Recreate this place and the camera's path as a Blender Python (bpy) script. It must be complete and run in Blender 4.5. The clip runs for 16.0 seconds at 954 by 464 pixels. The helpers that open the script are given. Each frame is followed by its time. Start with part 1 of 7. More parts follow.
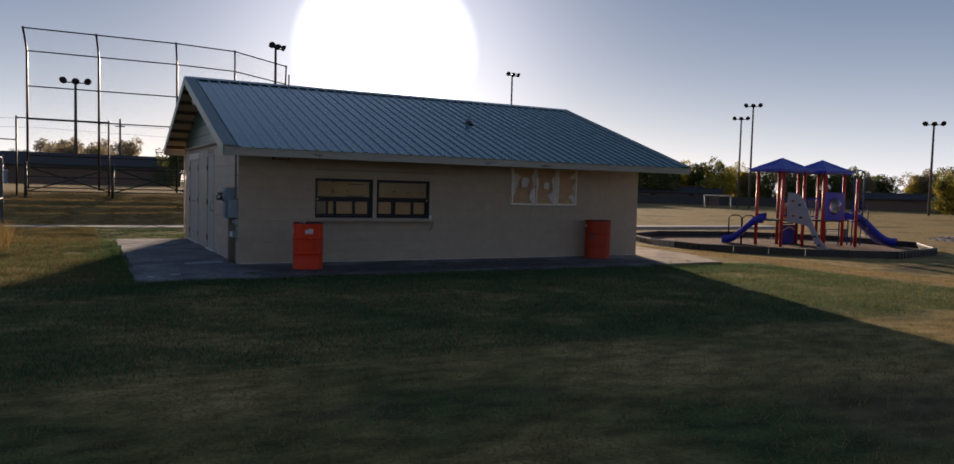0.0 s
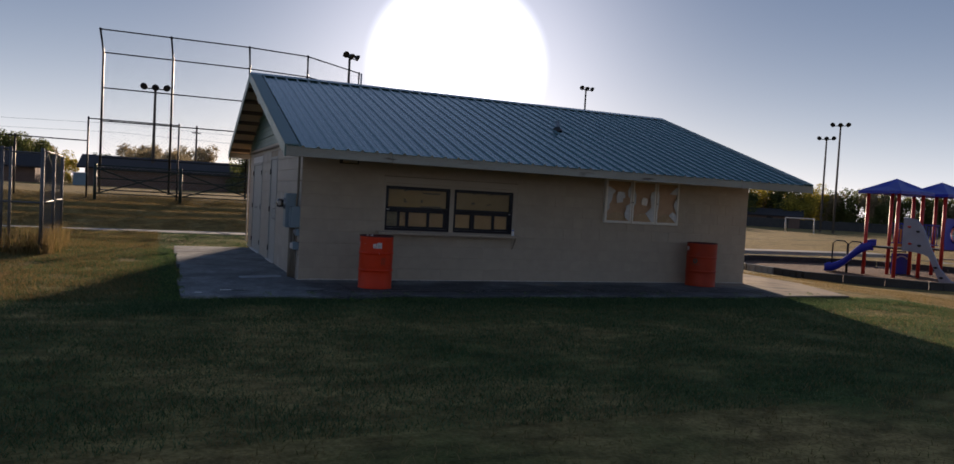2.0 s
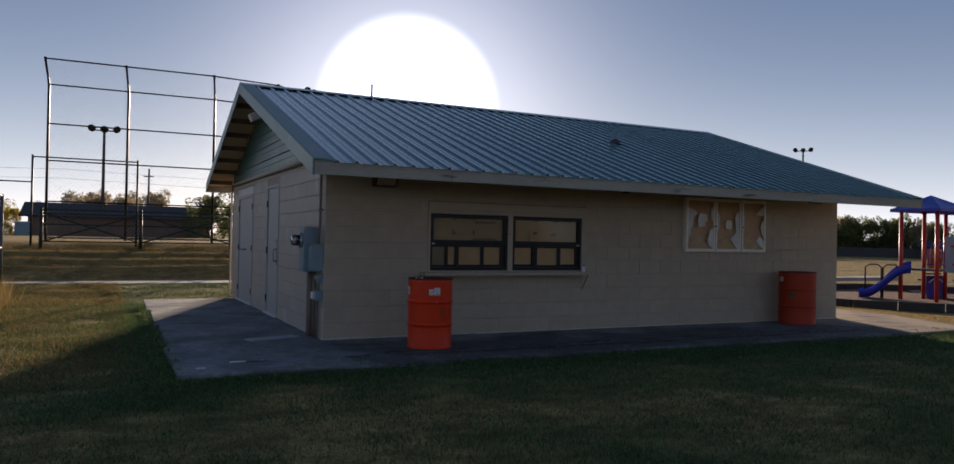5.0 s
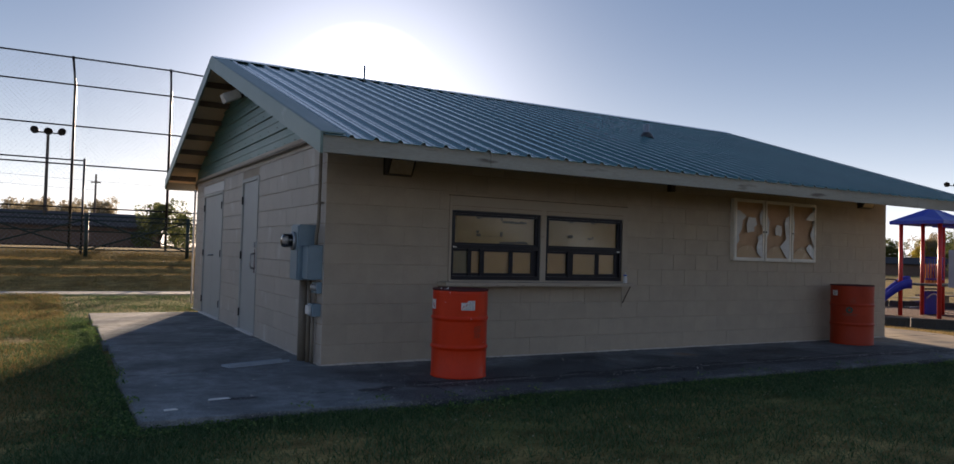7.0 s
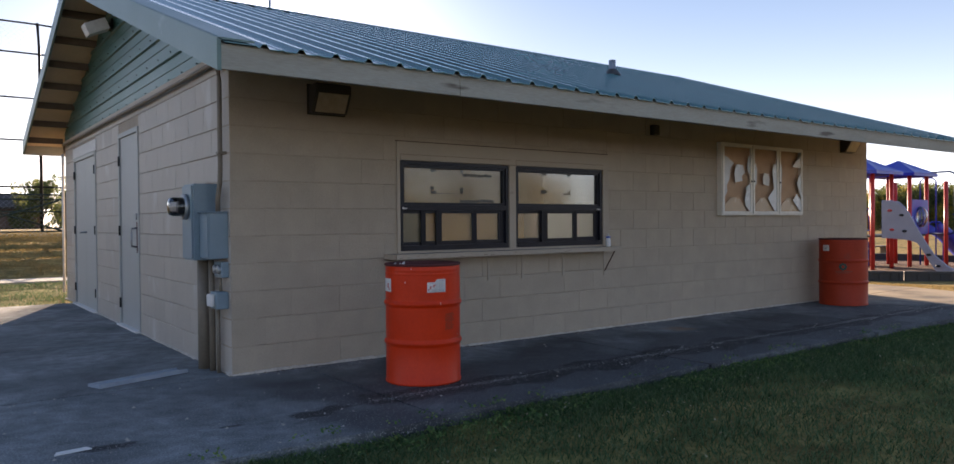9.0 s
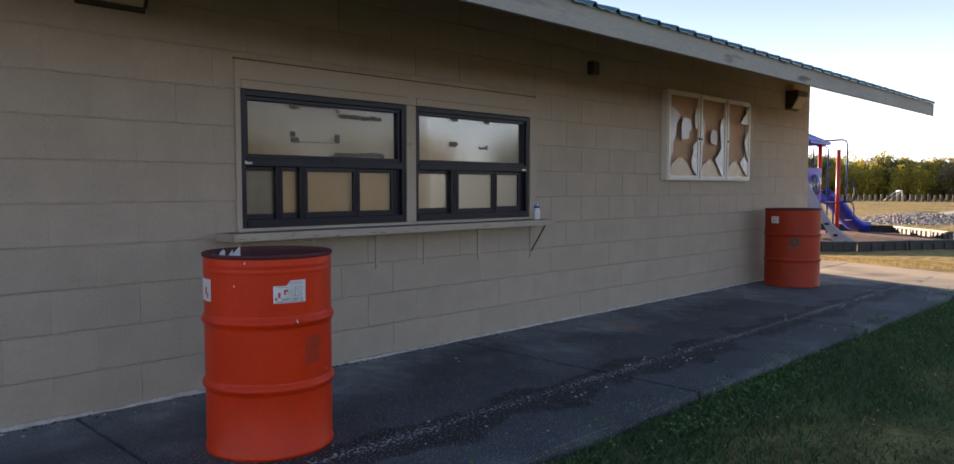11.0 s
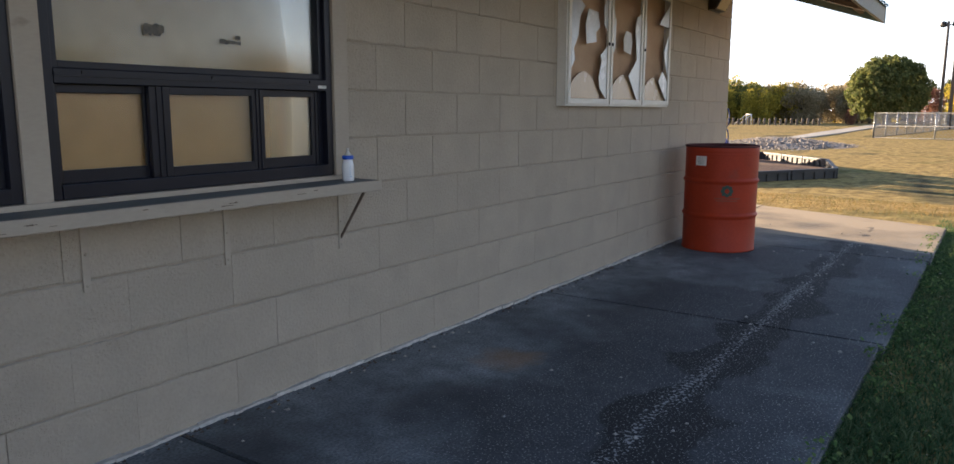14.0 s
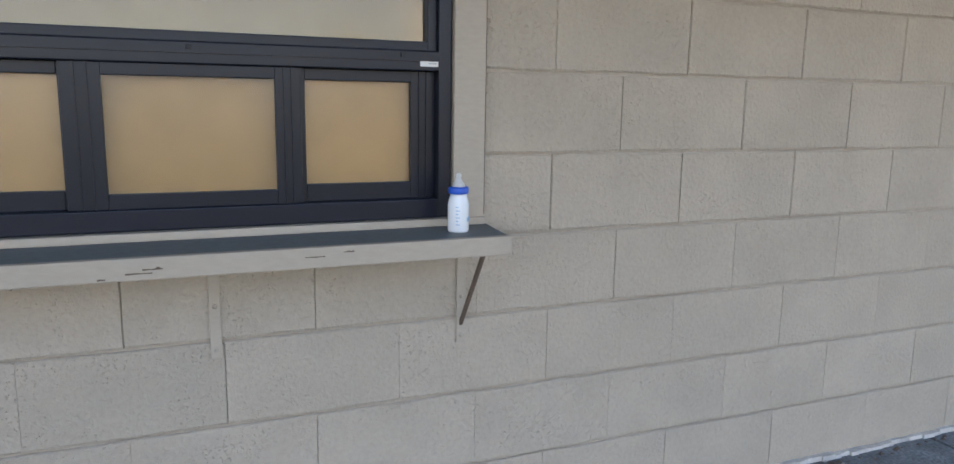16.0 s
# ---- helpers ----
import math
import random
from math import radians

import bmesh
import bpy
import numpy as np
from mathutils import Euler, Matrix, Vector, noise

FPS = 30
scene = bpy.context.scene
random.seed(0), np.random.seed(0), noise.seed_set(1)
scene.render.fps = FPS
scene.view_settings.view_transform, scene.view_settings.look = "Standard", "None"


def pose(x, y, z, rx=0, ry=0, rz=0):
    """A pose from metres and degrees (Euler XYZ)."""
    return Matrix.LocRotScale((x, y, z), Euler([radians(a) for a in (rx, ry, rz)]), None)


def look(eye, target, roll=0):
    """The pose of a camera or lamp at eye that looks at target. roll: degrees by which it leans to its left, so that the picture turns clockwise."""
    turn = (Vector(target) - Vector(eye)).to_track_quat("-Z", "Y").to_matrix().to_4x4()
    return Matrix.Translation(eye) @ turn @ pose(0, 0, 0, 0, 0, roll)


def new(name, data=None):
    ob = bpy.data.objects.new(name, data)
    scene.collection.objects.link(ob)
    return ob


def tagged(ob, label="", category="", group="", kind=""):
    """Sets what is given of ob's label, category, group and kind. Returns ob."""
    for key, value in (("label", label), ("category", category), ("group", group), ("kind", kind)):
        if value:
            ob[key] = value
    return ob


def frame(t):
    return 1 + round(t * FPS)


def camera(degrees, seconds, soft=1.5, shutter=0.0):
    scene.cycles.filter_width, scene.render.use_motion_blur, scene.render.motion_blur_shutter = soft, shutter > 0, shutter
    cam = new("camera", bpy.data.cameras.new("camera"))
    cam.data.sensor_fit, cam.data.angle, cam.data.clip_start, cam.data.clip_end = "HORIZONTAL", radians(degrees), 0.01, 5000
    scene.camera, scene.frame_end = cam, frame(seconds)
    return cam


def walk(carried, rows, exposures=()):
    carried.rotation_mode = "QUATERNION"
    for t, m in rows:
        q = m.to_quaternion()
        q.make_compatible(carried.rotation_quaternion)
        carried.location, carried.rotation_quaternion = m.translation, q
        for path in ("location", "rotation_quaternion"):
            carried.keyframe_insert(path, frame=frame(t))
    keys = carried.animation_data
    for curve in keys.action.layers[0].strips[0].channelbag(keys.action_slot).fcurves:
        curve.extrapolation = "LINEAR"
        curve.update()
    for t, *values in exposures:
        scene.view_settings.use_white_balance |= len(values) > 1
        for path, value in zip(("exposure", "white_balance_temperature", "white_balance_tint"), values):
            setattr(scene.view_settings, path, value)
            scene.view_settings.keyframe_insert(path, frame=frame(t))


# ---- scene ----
cam = camera(64.6, 16.0)
PATH = [
    (0, (-2.675, -14.321, 1.51), (-1.733, -12.561, 1.395), 1.5),
    (0.5, (-2.453, -13.993, 1.488), (-1.491, -12.249, 1.298), 1.0),
    (1, (-2.319, -13.589, 1.468), (-1.42, -11.806, 1.347), 3.1),
    (1.5, (-2.24, -13.085, 1.473), (-1.372, -11.286, 1.374), 2.6),
    (2, (-2.201, -12.512, 1.455), (-1.414, -10.675, 1.372), 3.1),
    (2.5, (-2.194, -11.972, 1.413), (-1.44, -10.119, 1.394), 1.2),
    (3, (-2.215, -11.54, 1.37), (-1.49, -9.676, 1.434), 0.7),
    (3.5, (-2.316, -11.037, 1.339), (-1.545, -9.192, 1.347), 2.8),
    (4, (-2.353, -10.497, 1.328), (-1.594, -8.646, 1.345), 1.8),
    (4.5, (-2.444, -9.893, 1.307), (-1.712, -8.032, 1.288), 1.3),
    (5, (-2.5, -9.304, 1.292), (-1.61, -7.513, 1.312), 1.1),
    (5.2, (-2.508, -9.093, 1.287), (-1.559, -7.333, 1.284), 1.5),
    (7.3, (-2.389, -6.996, 1.146), (-1.377, -5.273, 1.21), 1.8),
    (7.5, (-2.349, -6.785, 1.143), (-1.271, -5.1, 1.148), 1.0),
    (8, (-2.221, -6.31, 1.119), (-1.119, -4.641, 1.137), -0.5),
    (8.5, (-2.056, -5.894, 1.1), (-0.932, -4.24, 1.095), -0.1),
    (9, (-1.839, -5.474, 1.1), (-0.645, -3.87, 1.076), -0.5),
    (9.2, (-1.721, -5.308, 1.099), (-0.513, -3.714, 1.077), -0.7),
    (11.3, (-0.427, -3.65, 1.09), (1.034, -2.29, 0.961), 0.1),
    (11.5, (-0.295, -3.526, 1.096), (1.19, -2.194, 0.963), -0.1),
    (12, (0.085, -3.26, 1.112), (1.603, -1.97, 0.941), -1.1),
    (12.5, (0.429, -2.957, 1.106), (2.01, -1.741, 0.962), -0.4),
    (13, (0.804, -2.685, 1.136), (2.461, -1.576, 0.986), -0.2),
    (13.5, (1.199, -2.516, 1.165), (2.859, -1.415, 0.985), -0.6),
    (14, (1.563, -2.308, 1.135), (3.189, -1.188, 0.817), 0.1),
    (14.5, (1.96, -2.142, 1.134), (3.427, -0.815, 0.842), -0.9),
    (15, (2.359, -2.02, 1.151), (3.55, -0.448, 0.818), 0.2),
    (15.5, (2.772, -1.825, 1.175), (3.852, -0.183, 0.804), -1.0),
    (16, (3.201, -1.708, 1.148), (3.961, 0.109, 0.803), 0.9),
]
EXPOSURES = [(0, 0.4, 5700, 20), (5.2, 0.5, 5600, 20), (7.3, 1.12, 5750, 18), (8.0, 1.55, 5790, 18), (9.2, 1.85, 5850, 19), (11.3, 2.1, 5750, 18), (12.5, 2.35, 5700, 17), (13.2, 2.15, 5800, 17), (14.1, 2.2, 5850, 16), (16, 3.45, 5850, 16)]
walk(cam, [(t, look(eye, target, roll)) for t, eye, target, roll in PATH], EXPOSURES)

# ---- light ----
SUN_AZ, SUN_EL = 21.0, 9.9
sd = Vector((math.sin(radians(SUN_AZ)) * math.cos(radians(SUN_EL)), math.cos(radians(SUN_AZ)) * math.cos(radians(SUN_EL)), math.sin(radians(SUN_EL))))
world = bpy.data.worlds.new("world")
scene.world = world
world.use_nodes = True
wn = world.node_tree
sky = wn.nodes.new("ShaderNodeTexSky")
sky.sky_type = "NISHITA"
sky.sun_disc = False
sky.sun_elevation, sky.sun_rotation = radians(SUN_EL), radians(SUN_AZ)
sky.air_density, sky.dust_density, sky.ozone_density = 1.0, 0.3, 1.0
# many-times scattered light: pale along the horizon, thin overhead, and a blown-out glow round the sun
place_ = wn.nodes.new("ShaderNodeTexCoord")
axis = wn.nodes.new("ShaderNodeSeparateXYZ")
wn.links.new(place_.outputs["Generated"], axis.inputs[0])


def sky_math(kind, first, second):
    n = wn.nodes.new("ShaderNodeMath")
    n.operation = kind
    for i, v in enumerate((first, second)):
        if isinstance(v, (int, float)):
            n.inputs[i].default_value = v
        else:
            wn.links.new(v, n.inputs[i])
    return n.outputs[0]


def sky_add(base, factor, tint):
    """Adds tint times factor to a colour."""
    sc = wn.nodes.new("ShaderNodeVectorMath")
    sc.operation = "SCALE"
    sc.inputs[0].default_value = tint
    wn.links.new(factor, sc.inputs["Scale"])
    ad = wn.nodes.new("ShaderNodeVectorMath")
    ad.operation = "ADD"
    wn.links.new(base, ad.inputs[0])
    wn.links.new(sc.outputs[0], ad.inputs[1])
    return ad.outputs[0]


rise = sky_math("MAXIMUM", axis.outputs[2], 0.0)
low_air = sky_math("EXPONENT", sky_math("MULTIPLY", rise, -10.0), 0.0)
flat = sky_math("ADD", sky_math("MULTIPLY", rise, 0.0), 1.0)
toward = wn.nodes.new("ShaderNodeVectorMath")
toward.operation = "DOT_PRODUCT"
toward.inputs[1].default_value = sd
wn.links.new(place_.outputs["Generated"], toward.inputs[0])
halo = wn.nodes.new("ShaderNodeMapRange")
halo.interpolation_type = "SMOOTHSTEP"
halo.inputs["From Min"].default_value, halo.inputs["From Max"].default_value = math.cos(radians(7.1)), math.cos(radians(4.6))
wn.links.new(toward.outputs["Value"], halo.inputs[0])
direct = wn.nodes.new("ShaderNodeVectorMath")
direct.operation = "SCALE"
direct.inputs["Scale"].default_value = 0.42
wn.links.new(sky.outputs[0], direct.inputs[0])
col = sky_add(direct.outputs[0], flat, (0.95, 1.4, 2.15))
col = sky_add(col, low_air, (13.5, 12.7, 11.0))
glow = sky_math("EXPONENT", sky_math("MULTIPLY", sky_math("SUBTRACT", toward.outputs["Value"], 1.0), 60.0), 0.0)
col = sky_add(col, glow, (8.0, 7.6, 7.0))
col = sky_add(col, halo.outputs[0], (22.0, 21.0, 20.0))
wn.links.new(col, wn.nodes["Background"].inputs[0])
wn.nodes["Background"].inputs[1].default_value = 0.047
sun = new("sun", bpy.data.lights.new("sun", "SUN"))
sun.data.energy, sun.data.angle, sun.data.color = 5.0, radians(0.53), (1.0, 0.74, 0.44)
sun.matrix_world = look(sd * 200, (0, 0, 0))


# ---- materials ----
def mat(name, a, b=None, rough=0.7, metal=0.0, scale=3.0, fine=60.0, bump=0.15, bump_dist=0.004, mix=0.6, rnd=0.0, spec=0.5, stretch=(1, 1, 1), third=None, third_scale=1.2, third_at=0.6, pits=0.0):
    """Base colour varies from a to b at two scales; third is a stain colour in patches."""
    m = bpy.data.materials.new(name)
    m.use_nodes = True
    nt = m.node_tree
    N, L = nt.nodes.new, nt.links.new
    bsdf = nt.nodes["Principled BSDF"]
    bsdf.inputs["Roughness"].default_value, bsdf.inputs["Metallic"].default_value = rough, metal
    bsdf.inputs["Specular IOR Level"].default_value = spec
    co = N("ShaderNodeTexCoord")
    mp = N("ShaderNodeMapping")
    mp.inputs["Scale"].default_value = stretch
    L(co.outputs["Object"], mp.inputs[0])
    vec = mp.outputs[0]
    if rnd:
        oi = N("ShaderNodeObjectInfo")
        ad = N("ShaderNodeVectorMath")
        ad.operation = "ADD"
        sc = N("ShaderNodeMath")
        sc.operation = "MULTIPLY"
        sc.inputs[1].default_value = 37.0
        L(oi.outputs["Random"], sc.inputs[0])
        L(vec, ad.inputs[0])
        L(sc.outputs[0], ad.inputs[1])
        vec = ad.outputs[0]

    def noise_tex(s, detail=4.0):
        n = N("ShaderNodeTexNoise")
        n.inputs["Scale"].default_value, n.inputs["Detail"].default_value = s, detail
        L(vec, n.inputs["Vector"])
        return n.outputs[0]

    big, small = noise_tex(scale), noise_tex(fine, 3.0)
    blend = N("ShaderNodeMath")
    blend.operation = "MULTIPLY_ADD"
    blend.inputs[1].default_value = 1 - mix
    m2 = N("ShaderNodeMath")
    m2.operation = "MULTIPLY"
    m2.inputs[1].default_value = mix
    L(big, m2.inputs[0])
    L(small, blend.inputs[0])
    L(m2.outputs[0], blend.inputs[2])
    ramp = N("ShaderNodeValToRGB")
    ramp.color_ramp.elements[0].position, ramp.color_ramp.elements[1].position = 0.36, 0.64
    b = b or tuple(c * 0.78 for c in a)
    ramp.color_ramp.elements[0].color, ramp.color_ramp.elements[1].color = (*b, 1), (*a, 1)
    L(blend.outputs[0], ramp.inputs[0])
    col = ramp.outputs[0]
    if third:
        st = noise_tex(third_scale, 6.0)
        r2 = N("ShaderNodeValToRGB")
        r2.color_ramp.elements[0].position, r2.color_ramp.elements[1].position = third_at, third_at + 0.1
        L(st, r2.inputs[0])
        mx = N("ShaderNodeMix")
        mx.data_type = "RGBA"
        L(r2.outputs[0], mx.inputs[0])
        L(col, mx.inputs[6])
        mx.inputs[7].default_value = (*third, 1)
        col = mx.outputs[2]
    if rnd:
        hs = N("ShaderNodeHueSaturation")
        mr = N("ShaderNodeMapRange")
        mr.inputs["To Min"].default_value, mr.inputs["To Max"].default_value = 1 - rnd, 1 + rnd
        L(oi.outputs["Random"], mr.inputs[0])
        L(mr.outputs[0], hs.inputs["Value"])
        L(col, hs.inputs["Color"])
        col = hs.outputs[0]
    L(col, bsdf.inputs["Base Color"])
    if bump:
        bp = N("ShaderNodeBump")
        bp.inputs["Strength"].default_value, bp.inputs["Distance"].default_value = bump, bump_dist
        high = small
        if pits:
            # small open pores, thick in some patches and filled with paint in others
            vo = N("ShaderNodeTexVoronoi")
            vo.inputs["Scale"].default_value = 125.0
            L(vec, vo.inputs["Vector"])
            pr = N("ShaderNodeMapRange")
            pr.inputs["From Min"].default_value, pr.inputs["From Max"].default_value = 0.08, 0.30
            pr.inputs["To Min"].default_value, pr.inputs["To Max"].default_value = pits, 0.0
            L(vo.outputs["Distance"], pr.inputs[0])
            pm = N("ShaderNodeMapRange")
            pm.inputs["From Min"].default_value, pm.inputs["From Max"].default_value = 0.42, 0.62
            L(noise_tex(7.0, 3.0), pm.inputs[0])
            pk = N("ShaderNodeMath")
            pk.operation = "MULTIPLY"
            L(pr.outputs[0], pk.inputs[0])
            L(pm.outputs[0], pk.inputs[1])
            sb = N("ShaderNodeMath")
            sb.operation = "SUBTRACT"
            L(small, sb.inputs[0])
            L(pk.outputs[0], sb.inputs[1])
            high = sb.outputs[0]
        L(high, bp.inputs["Height"])
        L(bp.outputs[0], bsdf.inputs["Normal"])
    rr = N("ShaderNodeMapRange")
    rr.inputs["To Min"].default_value, rr.inputs["To Max"].default_value = max(rough - 0.08, 0.02), min(rough + 0.08, 1)
    L(big, rr.inputs[0])
    L(rr.outputs[0], bsdf.inputs["Roughness"])
    m["bsdf"] = bsdf.name
    return m


M_block = mat("painted_block", (0.435, 0.366, 0.282), (0.378, 0.318, 0.244), 0.85, fine=90, scale=5, bump=0.8, bump_dist=0.006, rnd=0.022, pits=0.8)
# same tan paint, scuffed; cooler and paler to paint in the sky light
M_block_west = mat("scuffed_skylit_block", (0.44, 0.395, 0.335), (0.38, 0.335, 0.285), 0.5, fine=90, scale=5, bump=0.6, bump_dist=0.006, rnd=0.05, third=(0.50, 0.47, 0.43), third_scale=3.5, third_at=0.60, stretch=(1, 1, 0.5))
M_galv_dull = mat("dull_galvanised", (0.16, 0.165, 0.17), (0.11, 0.113, 0.118), 0.6, metal=0.5, scale=12, bump=0.05)
M_core = mat("mortar_paint", (0.42, 0.352, 0.27), None, 0.9, bump=0.3)
M_trim = mat("trim_paint", (0.42, 0.355, 0.275), (0.37, 0.31, 0.24), 0.6, fine=120, bump=0.1, third=(0.13, 0.105, 0.08), third_scale=9, third_at=0.7, stretch=(0.35, 1, 1))
M_fascia = mat("fascia_paint", (0.36, 0.345, 0.29), (0.28, 0.26, 0.21), 0.7, scale=4, fine=70, bump=0.3, third=(0.12, 0.10, 0.08), third_scale=5, third_at=0.62, stretch=(0.3, 1, 2))
M_roof = mat("roof_metal", (0.040, 0.135, 0.13), (0.030, 0.11, 0.105), 0.22, metal=0.35, scale=0.7, fine=9, bump=0.0, spec=0.8)
M_roof.node_tree.nodes["Principled BSDF"].inputs["Coat Weight"].default_value = 0.7
M_roof.node_tree.nodes["Principled BSDF"].inputs["Coat Roughness"].default_value = 0.16
M_siding = mat("siding_metal", (0.055, 0.14, 0.125), (0.045, 0.115, 0.105), 0.38, metal=0.2, scale=1.2, fine=20, bump=0.05)
M_barge = mat("barge_metal", (0.13, 0.19, 0.17), (0.11, 0.165, 0.15), 0.4, metal=0.2, scale=2, fine=40, bump=0.05, third=(0.30, 0.33, 0.34), third_scale=2.5, third_at=0.63)
M_soffit = mat("soffit_board", (0.64, 0.49, 0.33), (0.54, 0.41, 0.27), 0.8, scale=3, bump=0.15)
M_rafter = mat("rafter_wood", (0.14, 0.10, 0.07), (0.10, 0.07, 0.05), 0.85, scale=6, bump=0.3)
M_bronze = mat("bronze_frame", (0.012, 0.013, 0.022), (0.008, 0.009, 0.016), 0.33, metal=0.0, fine=200, bump=0.03, spec=0.28)
M_paper = mat("paper_board", (0.64, 0.445, 0.265), (0.54, 0.365, 0.215), 0.8, scale=4, fine=14, bump=0.1)
M_cork = mat("tan_board", (0.52, 0.35, 0.22), (0.44, 0.29, 0.18), 0.9, scale=7, fine=90, bump=0.3)
M_white = mat("white_frame", (0.74, 0.70, 0.62), (0.66, 0.62, 0.55), 0.45, scale=8, bump=0.05)
M_shard = mat("clouded_plastic", (0.58, 0.585, 0.59), (0.46, 0.47, 0.48), 0.25, scale=8, bump=0.05)
M_orange = mat("orange_drum_paint", (0.62, 0.036, 0.002), (0.53, 0.029, 0.002), 0.36, scale=5, fine=60, bump=0.08, spec=0.22, third=(0.30, 0.05, 0.02), third_scale=3, third_at=0.66)
M_orange2 = mat("faded_drum_paint", (0.37, 0.038, 0.010), (0.29, 0.030, 0.008), 0.5, scale=4, fine=60, bump=0.08, spec=0.22, third=(0.22, 0.05, 0.03), third_scale=3, third_at=0.62)
M_rust = mat("drum_inside", (0.095, 0.022, 0.022), (0.055, 0.014, 0.014), 0.8, scale=7, bump=0.3)
M_label = mat("label_paper", (0.72, 0.70, 0.66), (0.62, 0.60, 0.57), 0.6, scale=20, bump=0.02)
M_ink = mat("dark_ink", (0.02, 0.02, 0.03), None, 0.6, bump=0)
M_stencil = mat("stencil_ink", (0.22, 0.05, 0.02), None, 0.7, bump=0)
M_green_ink = mat("green_ink", (0.03, 0.07, 0.05), None, 0.7, bump=0)
M_grey = mat("grey_enamel", (0.20, 0.27, 0.32), (0.165, 0.23, 0.275), 0.42, scale=6, fine=120, bump=0.05)
M_galv = mat("galvanised_steel", (0.42, 0.43, 0.44), (0.30, 0.31, 0.32), 0.45, metal=0.8, scale=12, bump=0.05)
M_pipe = mat("painted_pipe", (0.20, 0.165, 0.12), (0.15, 0.125, 0.095), 0.6, scale=6, bump=0.1)
M_door = mat("door_paint", (0.40, 0.405, 0.385), (0.35, 0.352, 0.335), 0.5, scale=2.5, fine=120, bump=0.06)
M_dark = mat("dark_metal", (0.03, 0.03, 0.032), (0.02, 0.02, 0.022), 0.5, metal=0.6, bump=0.05)
M_lampbody = mat("lamp_housing", (0.05, 0.038, 0.028), (0.035, 0.028, 0.02), 0.5, bump=0.05)
M_lens = mat("lamp_lens", (0.50, 0.40, 0.27), (0.40, 0.31, 0.20), 0.15, scale=20, fine=150, bump=0.3)
M_post = mat("post_red", (0.50, 0.032, 0.022), (0.42, 0.026, 0.018), 0.4, bump=0.03)
M_blue = mat("play_blue", (0.022, 0.035, 0.40), (0.016, 0.026, 0.32), 0.35, scale=3, bump=0.03)
M_climb = mat("climber_plastic", (0.31, 0.31, 0.36), (0.25, 0.25, 0.30), 0.4, scale=3, bump=0.06)
M_yellow = mat("play_yellow", (0.75, 0.33, 0.03), (0.66, 0.27, 0.02), 0.4, bump=0.03)
M_black = mat("black_plastic", (0.045, 0.043, 0.042), (0.028, 0.027, 0.027), 0.55, bump=0.1)
M_mulch = mat("wood_mulch", (0.22, 0.12, 0.065), (0.09, 0.05, 0.03), 0.95, scale=9, fine=30, bump=1.0, bump_dist=0.03)
M_wood = mat("weathered_wood", (0.20, 0.16, 0.115), (0.13, 0.10, 0.075), 0.9, scale=3, fine=40, bump=0.3)
M_polewood = mat("pole_wood", (0.13, 0.105, 0.085), (0.09, 0.075, 0.06), 0.9, scale=2, bump=0.2)
M_bark = mat("bark", (0.10, 0.075, 0.055), (0.06, 0.045, 0.035), 0.95, scale=6, bump=0.5)
M_shingle = mat("dark_shingles", (0.05, 0.042, 0.042), (0.035, 0.03, 0.03), 0.9, scale=2, fine=9, bump=0.3)
M_farwall = mat("far_brick", (0.20, 0.13, 0.10), (0.15, 0.10, 0.08), 0.9, scale=3, bump=0.2)
M_sand = mat("grey_gravel", (0.40, 0.345, 0.285), (0.15, 0.12, 0.10), 0.95, scale=2.2, fine=7, bump=0.9, bump_dist=0.04)
M_road = mat("path_asphalt", (0.24, 0.22, 0.20), (0.18, 0.165, 0.15), 0.9, scale=1, fine=30, bump=0.3)
M_walk = mat("sidewalk_concrete", (0.40, 0.37, 0.33), (0.32, 0.295, 0.26), 0.9, scale=1.5, fine=40, bump=0.2)
M_green_steel = mat("green_steel", (0.012, 0.03, 0.022), (0.010, 0.022, 0.017), 0.5, bump=0.05)
M_screen = mat("windscreen_fabric", (0.014, 0.018, 0.017), (0.010, 0.012, 0.012), 0.85, scale=3, fine=200, bump=0.2)
M_bottle = mat("bottle_milk", (0.80, 0.80, 0.80), (0.74, 0.74, 0.75), 0.25, bump=0)
M_cap = mat("bottle_blue", (0.012, 0.09, 0.55), None, 0.35, bump=0)
M_nipple = mat("silicone", (0.62, 0.60, 0.57), None, 0.3, bump=0)
M_red = mat("label_red", (0.5, 0.03, 0.02), None, 0.6, bump=0)
M_paleblue = mat("pale_blue", (0.1, 0.32, 0.6), None, 0.5, bump=0)
M_mortar_edge = mat("efflorescence", (0.62, 0.58, 0.52), (0.40, 0.37, 0.33), 0.95, scale=14, fine=60, bump=0.6)


